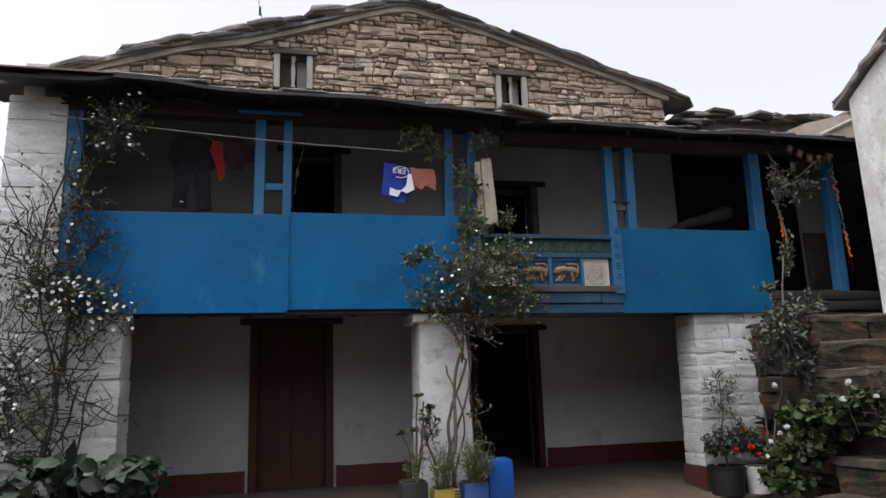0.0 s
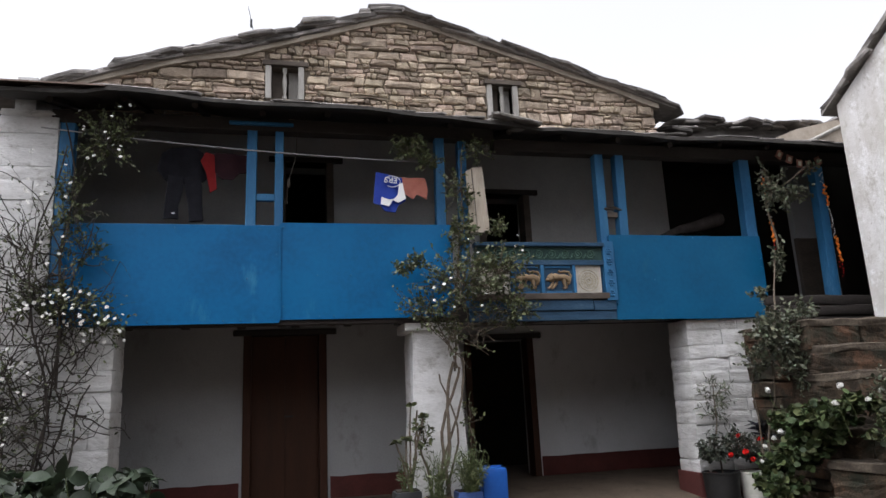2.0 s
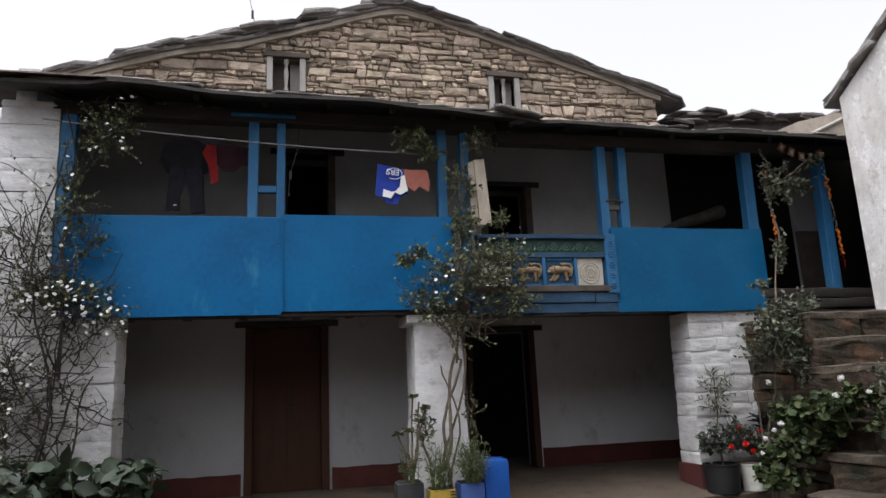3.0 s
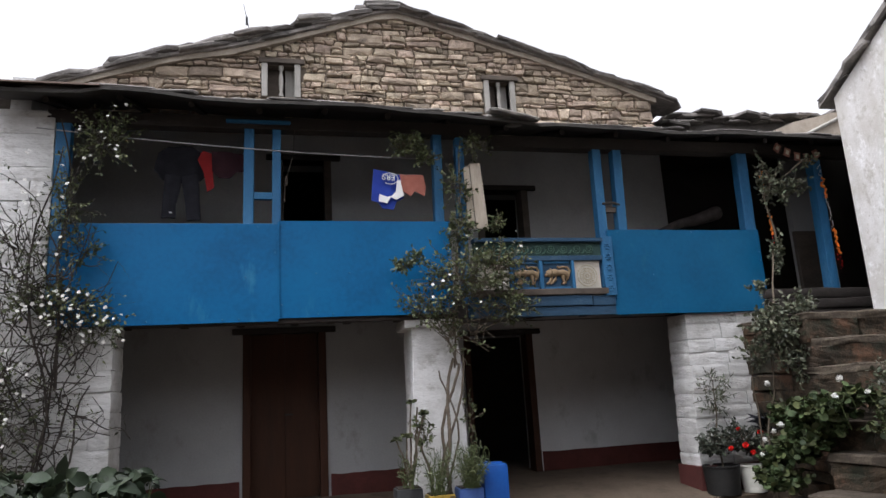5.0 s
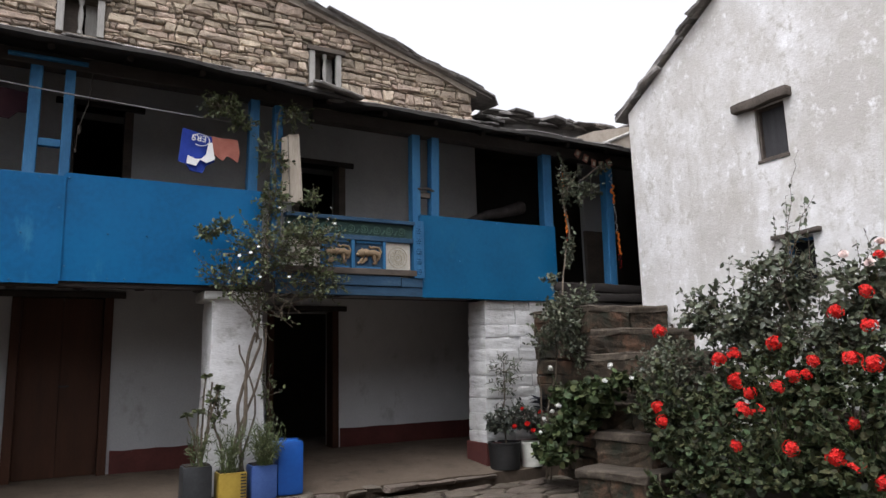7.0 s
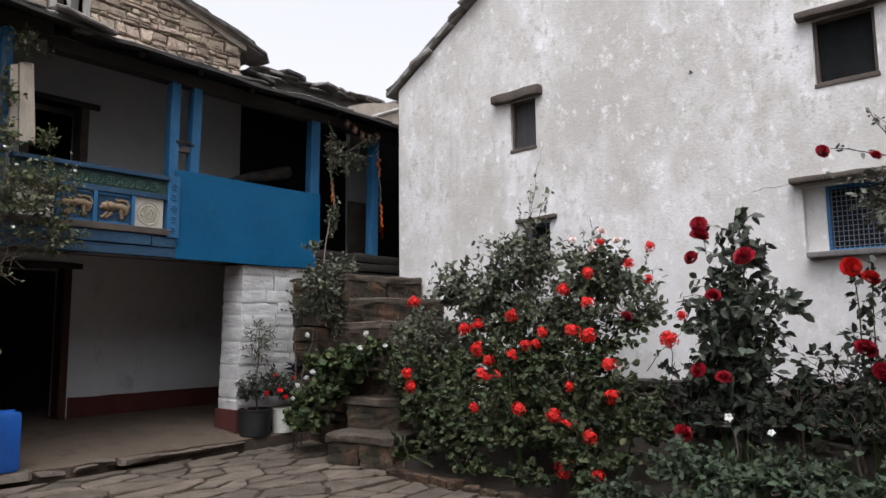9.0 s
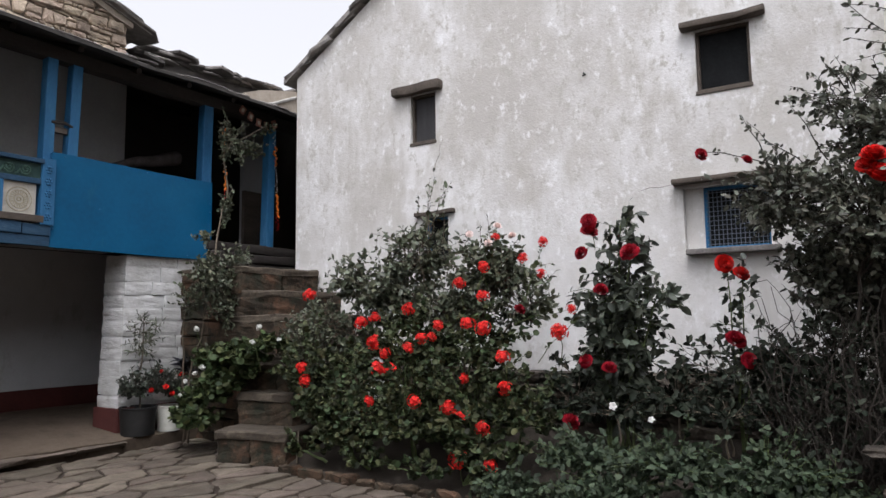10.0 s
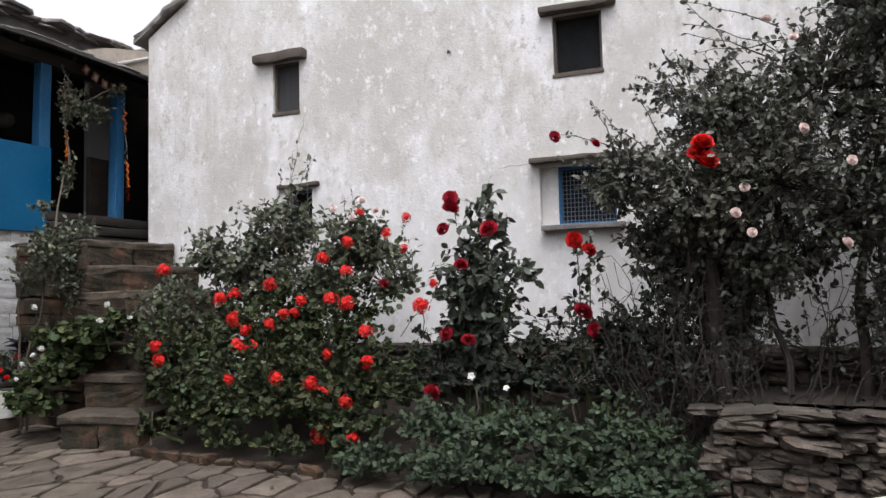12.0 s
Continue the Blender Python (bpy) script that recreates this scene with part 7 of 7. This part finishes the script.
garland(6.72, 6.98, 2.6, 3.95, 1, "marigold and tinsel garland hanging by the end post")
garland(5.83, 6.98, 2.9, 3.95, 2, "marigold and tinsel garland hanging by the corner post")
flags = thing("paper_bunting", "string of small faded paper flags under the eaves", "bunting", (6.3, 6.95, 4.0))
for k in range(5):
    x = 6.09 + 0.125 * k
    z = (4.17, 4.12, 4.07, 4.06, 4.11)[k]
    bm = box(x - 0.042, x + 0.042, 6.88, 6.886, z - 0.11, z)
    m = Matrix.Rotation(radians((34, 22, 8, -6, -26)[k]), 4, "Y")
    bmesh.ops.rotate(bm, verts=bm.verts, cent=(x, 6.88, z), matrix=m.to_3x3())
    pf = wpart("paper_flag", bm, M["paper"], flags)
    bm = box(x - 0.02, x + 0.02, 6.874, 6.878, z - 0.085, z - 0.03)
    bmesh.ops.rotate(bm, verts=bm.verts, cent=(x, 6.88, z), matrix=m.to_3x3())
    sub(part("paper_print", bm, M["plaque_gold"]), pf)

bm = bmesh.new()
add_tube(bm, [(XR + 0.02, 2.34, 3.80), (XR - 0.05, 2.34, 3.80), (XR - 0.06, 2.34, 3.77)], 0.010, 6)
tagged(part("wall_hook", bm, M["black_plastic"], None, "", True), "small iron hook in the house wall", "hook")
bm = bmesh.new()
add_tube(bm, [(0.20, 6.98, 4.2), (0.18, 6.98, 3.90), (0.10, 6.98, 3.62), (0.09, 6.98, 3.42)], 0.004, 5)
add_blob(bm, (0.11, 6.98, 3.62), (0.018, 0.012, 0.05), 8, 6)
add_blob(bm, (0.09, 6.98, 3.41), (0.012, 0.01, 0.02), 8, 6)
tagged(part("hanging_charm", bm, M["twig"], None, "", True), "thin string charm hanging from the balcony post", "charm")

# doors
def plank_door(name, x0, x1, z0, z1, y, label, mat, frame_mat, open_leaf=False):
    d = thing(name, label, "door", (0.5 * (x0 + x1), y, z0), kind="structure")
    wpart("jamb", box(x0 - 0.02, x0 + 0.07, y - 0.03, y + 0.2, z0 - 0.02, z1, 0.006), frame_mat, d)
    wpart("jamb", box(x1 - 0.07, x1 + 0.02, y - 0.03, y + 0.2, z0 - 0.02, z1, 0.006), frame_mat, d)
    wpart("lintel", box(x0 - 0.14, x1 + 0.14, y - 0.04, y + 0.2, z1, z1 + 0.07, 0.01), M["shaded_wood"], d, "dark timber lintel")
    if not open_leaf:
        n = 2
        w = (x1 - x0 - 0.14) / n
        for k in range(n):
            wpart("plank", box(x0 + 0.07 + k * w, x0 + 0.07 + (k + 1) * w - 0.004, y + 0.08, y + 0.115, z0 + 0.03, z1, 0.003), mat, d)
        wpart("latch", box(0.5 * (x0 + x1) - 0.01, 0.5 * (x0 + x1) + 0.09, y + 0.05, y + 0.062, 0.5 * (z0 + z1), 0.5 * (z0 + z1) + 0.02), M["plastic_grey"], d, "iron hasp")
    return d


plank_door("door_lower", -0.37, 0.55, 0.27, 2.18, WALL_Y, "closed brown plank door in the porch", M["door_wood"], M["door_wood"])
plank_door("door_dark", 2.46, 3.40, 0.27, 2.12, BAY_Y, "open doorway into a dark room", M["door_wood"], M["door_wood"], True)
plank_door("door_upper", 0.02, 0.66, 2.3, 4.36, WALL_Y + 0.01, "open upper doorway in a dark frame", M["door_wood"], M["old_wood"], True)
plank_door("door_upper_right", 2.60, 3.28, 2.3, 4.0, WALL_Y + 0.01, "open upper doorway with a low lintel", M["door_wood"], M["old_wood"], True)
# aerial on the ridge
bm = bmesh.new()
add_tube(bm, [(-0.30, 8.4, 5.9), (-0.34, 8.4, 6.2), (-0.40, 8.4, 6.5)], [0.006, 0.005, 0.004], 5)
add_box(bm, -0.375, -0.345, 8.395, 8.405, 6.2, 6.32)
tagged(part("roof_pole", bm, M["plastic_grey"]), "thin crooked pole on the slate roof", "pole")

def clip(poly, px, py, nx_, ny_):
    """Keep the side of poly where (p - point) . normal < 0."""
    out = []
    for i in range(len(poly)):
        a, b = poly[i], poly[(i + 1) % len(poly)]
        da = (a[0] - px) * nx_ + (a[1] - py) * ny_
        db = (b[0] - px) * nx_ + (b[1] - py) * ny_
        if da < 0:
            out.append(a)
        if da * db < 0:
            t = da / (da - db)
            out.append((a[0] + t * (b[0] - a[0]), a[1] + t * (b[1] - a[1])))
    return out


# ---- stones of the gable, last ----
rng = np.random.RandomState(17)
def rough_stone(bm, ring):
    """One field stone from its outline in x, z: ragged, chipped, its face uneven."""
    xm, zm = np.mean([q[0] for q in ring]), np.mean([q[1] for q in ring])
    jag = []
    for k in range(len(ring)):
        a, b = ring[k], ring[(k + 1) % len(ring)]
        L = math.hypot(b[0] - a[0], b[1] - a[1])
        if L < 0.012:
            continue
        # corners knocked off
        c0 = min(0.3, 0.014 / L)
        jag.append((a[0] + (b[0] - a[0]) * c0, a[1] + (b[1] - a[1]) * c0))
        if L > 0.07:
            t = rng.uniform(0.35, 0.65)
            k2 = 1 - rng.uniform(-0.02, 0.09)
            jag.append((xm + (a[0] + (b[0] - a[0]) * t - xm) * k2, zm + (a[1] + (b[1] - a[1]) * t - zm) * k2))
        jag.append((b[0] - (b[0] - a[0]) * c0, b[1] - (b[1] - a[1]) * c0))
    if len(jag) < 3:
        return
    yf = WALL_Y + rng.uniform(-0.04, 0.008)
    tx, tz = rng.uniform(-0.08, 0.08), rng.uniform(-0.2, 0.2)
    inset = [(xm + (px - xm) * rng.uniform(0.78, 0.92), zm + (pz - zm) * rng.uniform(0.72, 0.88)) for px, pz in jag]
    top = [bm.verts.new((px, yf + tx * (px - xm) + tz * (pz - zm) + rng.uniform(-0.008, 0.008), pz)) for px, pz in inset]
    lip = [bm.verts.new((px, yf + 0.022 + rng.uniform(-0.006, 0.006), pz)) for px, pz in jag]
    bot = [bm.verts.new((px, yf + 0.10, pz)) for px, pz in jag]
    mid = bm.verts.new((xm + rng.uniform(-0.02, 0.02), yf - rng.uniform(0.0, 0.014), zm))
    m = len(jag)
    for k in range(m):
        j = (k + 1) % m
        bm.faces.new((top[k], top[j], mid))
        bm.faces.new((lip[k], lip[j], top[j], top[k]))
        bm.faces.new((bot[k], bot[j], lip[j], lip[k]))


def bed(n, z, x):
    """Height of the wandering bed joint n at x."""
    return z + 0.045 * noise.noise(Vector((x * 0.8, n * 3.7, 0))) + 0.024 * noise.noise(Vector((x * 2.9, n * 5.1, 4))) + 0.010 * noise.noise(Vector((x * 9.0, n * 2.3, 8)))


BEDS = [4.72]
while BEDS[-1] < 6.7:
    BEDS.append(BEDS[-1] + rng.choice([rng.uniform(0.045, 0.07), rng.uniform(0.07, 0.11), rng.uniform(0.11, 0.16)], p=[0.35, 0.4, 0.25]))
STONES = []


def keep_stone(ring):
    """Cut a stone at the verge, the corner and the windows, and keep what is left."""
    gx, gz = np.mean([q[0] for q in ring]), np.mean([q[1] for q in ring])
    slope_ = (verge_z(gx + 0.1) - verge_z(gx - 0.1)) / 0.2
    for px, pz, nx_, nz_ in ((gx, verge_z(gx) - 0.07, -slope_, 1.0), (5.345, 0, 1, 0), (-2.85, 0, -1, 0)):
        if len(ring) >= 3:
            ring = clip(ring, px, pz, nx_, nz_)
    for a, b, c, e in GW:
        if len(ring) >= 3 and a - 0.5 < gx < b + 0.5 and c - 0.12 < gz < e + 0.15:
            if gx < a:
                ring = clip(ring, a - 0.08, 0, 1, 0)
            elif gx > b:
                ring = clip(ring, b + 0.08, 0, -1, 0)
            elif gz > 0.5 * (c + e):
                ring = clip(ring, 0, e + 0.08, 0, -1)
            else:
                ring = clip(ring, 0, c - 0.025, 0, 1)
    if len(ring) >= 3:
        area = 0.5 * abs(sum(ring[n][0] * ring[n - 1][1] - ring[n - 1][0] * ring[n][1] for n in range(len(ring))))
        if area > 0.0008:
            STONES.append((area, ring))


def course_stone(n, za, zb, xa, xb, sa, sb, lo=0.0, hi=1.0):
    """A stone between two bed joints with slanting ends; lo and hi take a share of the height."""
    g = rng.uniform(0.002, 0.006)

    def zz(x, f):
        f = lo if f == 0 else hi
        return bed(n, za, x) * (1 - f) + bed(n + 1, zb, x) * f
    m = 0.5 * (xa + xb)
    ring = [(xa - sa + g, zz(xa, 0) + g), (m, zz(m, 0) + g), (xb - sb - g, zz(xb, 0) + g), (xb + sb - g, zz(xb, 1) - g), (m + rng.uniform(-0.2, 0.2) * (xb - xa), zz(m, 1) - g - rng.uniform(0, 0.012)), (xa + sa + g, zz(xa, 1) - g)]
    keep_stone(ring)


for n, (za, zb) in enumerate(zip(BEDS, BEDS[1:])):
    h = zb - za
    x = -3.0 - rng.uniform(0, 0.2)
    sa = 0.0
    while x < 5.36:
        w = h * rng.choice([rng.uniform(0.7, 1.4), rng.uniform(1.4, 2.6), rng.uniform(2.4, 4.6)], p=[0.3, 0.42, 0.28])
        w = min(max(w, 0.07), 0.5)
        sb = rng.uniform(-0.28, 0.28) * min(h, 0.08)
        if h > 0.095 and rng.rand() < 0.42:
            f = rng.uniform(0.35, 0.65)
            course_stone(n, za, zb, x, x + w, sa, sb, 0.0, f)
            if w > 0.24:
                xs = x + w * rng.uniform(0.3, 0.7)
                course_stone(n, za, zb, x, xs, sa, 0.0, f, 1.0)
                course_stone(n, za, zb, xs, x + w, 0.0, sb, f, 1.0)
            else:
                course_stone(n, za, zb, x, x + w, sa, sb, f, 1.0)
        else:
            course_stone(n, za, zb, x, x + w, sa, sb)
        x += w
        sa = sb
STONES.sort(key=lambda q: -q[0])
for area, ring in STONES[:300]:
    bm = bmesh.new()
    rough_stone(bm, ring)
    bmesh.ops.recalc_face_normals(bm, faces=bm.faces)
    at(part("stone", bm, M["stone"]), gable)
bm = bmesh.new()
for area, ring in STONES[300:]:
    rough_stone(bm, ring)
bmesh.ops.recalc_face_normals(bm, faces=bm.faces)
rest = part("small_stones", bm, M["stone_rest"])
at(rest, gable)
rest["kind"] = "stuff"

# ---- flagstones of the court, last ----
rng = np.random.RandomState(5)


SX, SY, LONG = 0.46, 0.24, 1.75
seeds = []
for i in range(-20, 14):
    for j in range(-24, 30):
        if rng.rand() < 0.12:
            continue
        seeds.append(((i + 0.5 * (j % 2)) * SX + rng.uniform(-0.22, 0.22), j * SY + rng.uniform(-0.10, 0.10)))
        if rng.rand() < 0.22:
            seeds.append((seeds[-1][0] + rng.uniform(-0.25, 0.25), seeds[-1][1] + rng.uniform(0.08, 0.18)))
seeds = np.array(seeds)
court = thing("court", "courtyard paved with irregular brown flagstones", "paving", (2.5, 4.0, 0), kind="structure")
rest = bmesh.new()


def apron(y):
    """The paving rises a little towards the porch."""
    return 0.03 * min(1.0, max(0.0, (y - 5.75) / 0.95))


def flagstone(bm, poly, c, zt):
    m = len(poly)
    tx, ty = rng.uniform(-0.02, 0.02), rng.uniform(-0.02, 0.02)

    def z_at(q, drop):
        return zt + tx * (q[0] - c[0]) + ty * (q[1] - c[1]) + apron(q[1]) - drop
    inner = [(c[0] + (q[0] - c[0]) * 0.90, c[1] + (q[1] - c[1]) * 0.90) for q in poly]
    top = [bm.verts.new((*q, z_at(q, rng.uniform(0.0, 0.003)))) for q in inner]
    lip = [bm.verts.new((*q, z_at(q, rng.uniform(0.004, 0.012)))) for q in poly]
    bot = [bm.verts.new((*q, -0.06)) for q in poly]
    bm.faces.new(top)
    for k in range(m):
        j = (k + 1) % m
        bm.faces.new((lip[k], lip[j], top[j], top[k]))
        bm.faces.new((bot[k], bot[j], lip[j], lip[k]))


made = 0
for i, s in enumerate(seeds):
    poly = [(s[0] - 1, s[1] - 1), (s[0] + 1, s[1] - 1), (s[0] + 1, s[1] + 1), (s[0] - 1, s[1] + 1)]
    d = np.hypot(seeds[:, 0] - s[0], (seeds[:, 1] - s[1]) * LONG)
    for j in np.argsort(d)[1:18]:
        o = seeds[j]
        nx_, ny_ = o[0] - s[0], (o[1] - s[1]) * LONG * LONG
        L = math.hypot(nx_, ny_)
        half = 0.008 + 0.012 * (0.5 + 0.5 * math.sin(37 * (s[0] + o[0]) + 53 * (s[1] + o[1]))) ** 2
        poly = clip(poly, (s[0] + o[0]) / 2 - nx_ / L * half, (s[1] + o[1]) / 2 - ny_ / L * half, nx_ / L, ny_ / L)
        if len(poly) < 3:
            break
    if len(poly) < 3:
        continue
    # cut at the porch edge and the bed
    poly = clip(poly, 0, PORCH_Y - 0.01, 0, 1)
    if len(poly) >= 3:
        poly = clip(poly, 4.62, 0, 1, 0) if s[1] < 4.6 else clip(poly, 5.4, 0, 1, 0)
    if len(poly) < 3 or s[0] < -7.8 or s[1] < -4.8:
        continue
    zt = rng.uniform(-0.008, 0.012)
    c = np.mean(np.array(poly), axis=0)
    jag = []
    for k in range(len(poly)):
        a, b = poly[k], poly[(k + 1) % len(poly)]
        L = math.hypot(b[0] - a[0], b[1] - a[1])
        if L < 0.02:
            continue
        # worn corners and broken edges
        cut = min(0.3, rng.uniform(0.015, 0.05) / L)
        steps_ = max(1, int(L / 0.09))
        for n in range(steps_ + 1):
            f = cut + (1 - 2 * cut) * n / steps_
            q = (a[0] + f * (b[0] - a[0]), a[1] + f * (b[1] - a[1]))
            k2 = rng.uniform(-0.022, 0.004) if 0 < n < steps_ else 0.0
            e = (c[0] - q[0], c[1] - q[1])
            E = math.hypot(*e) + 1e-6
            jag.append((q[0] - e[0] / E * k2, q[1] - e[1] / E * k2))
    if len(jag) < 3:
        continue
    if s[0] > 1.2 and s[1] > 1.0 and made < 300:
        bm = bmesh.new()
        flagstone(bm, jag, c, zt)
        at(part("flagstone", bm, M["flag"]), court)
        made += 1
    else:
        flagstone(rest, jag, c, zt)
bm = bmesh.new()
fill = {}
FX = [-7.5 + 0.4 * k for k in range(33)]
FY = [-4.7 + 0.3 * k for k in range(39)]
for ia, fx in enumerate(FX):
    for ja, fy in enumerate(FY):
        fill[ia, ja] = bm.verts.new((fx, min(fy, 6.69), apron(fy) - 0.020 + 0.008 * noise.noise(Vector((fx * 3, fy * 3, 2)))))
for ia in range(len(FX) - 1):
    for ja in range(len(FY) - 1):
        bm.faces.new((fill[ia, ja], fill[ia + 1, ja], fill[ia + 1, ja + 1], fill[ia, ja + 1]))
tagged(part("joint_earth", bm, M["joint_earth"], None, "", True), "trodden brown earth in the joints of the paving", "ground", kind="structure")
rest_ob = at(part("flagstones_rest", rest, M["flag_stuff"]), court)
rest_ob["kind"] = "stuff"
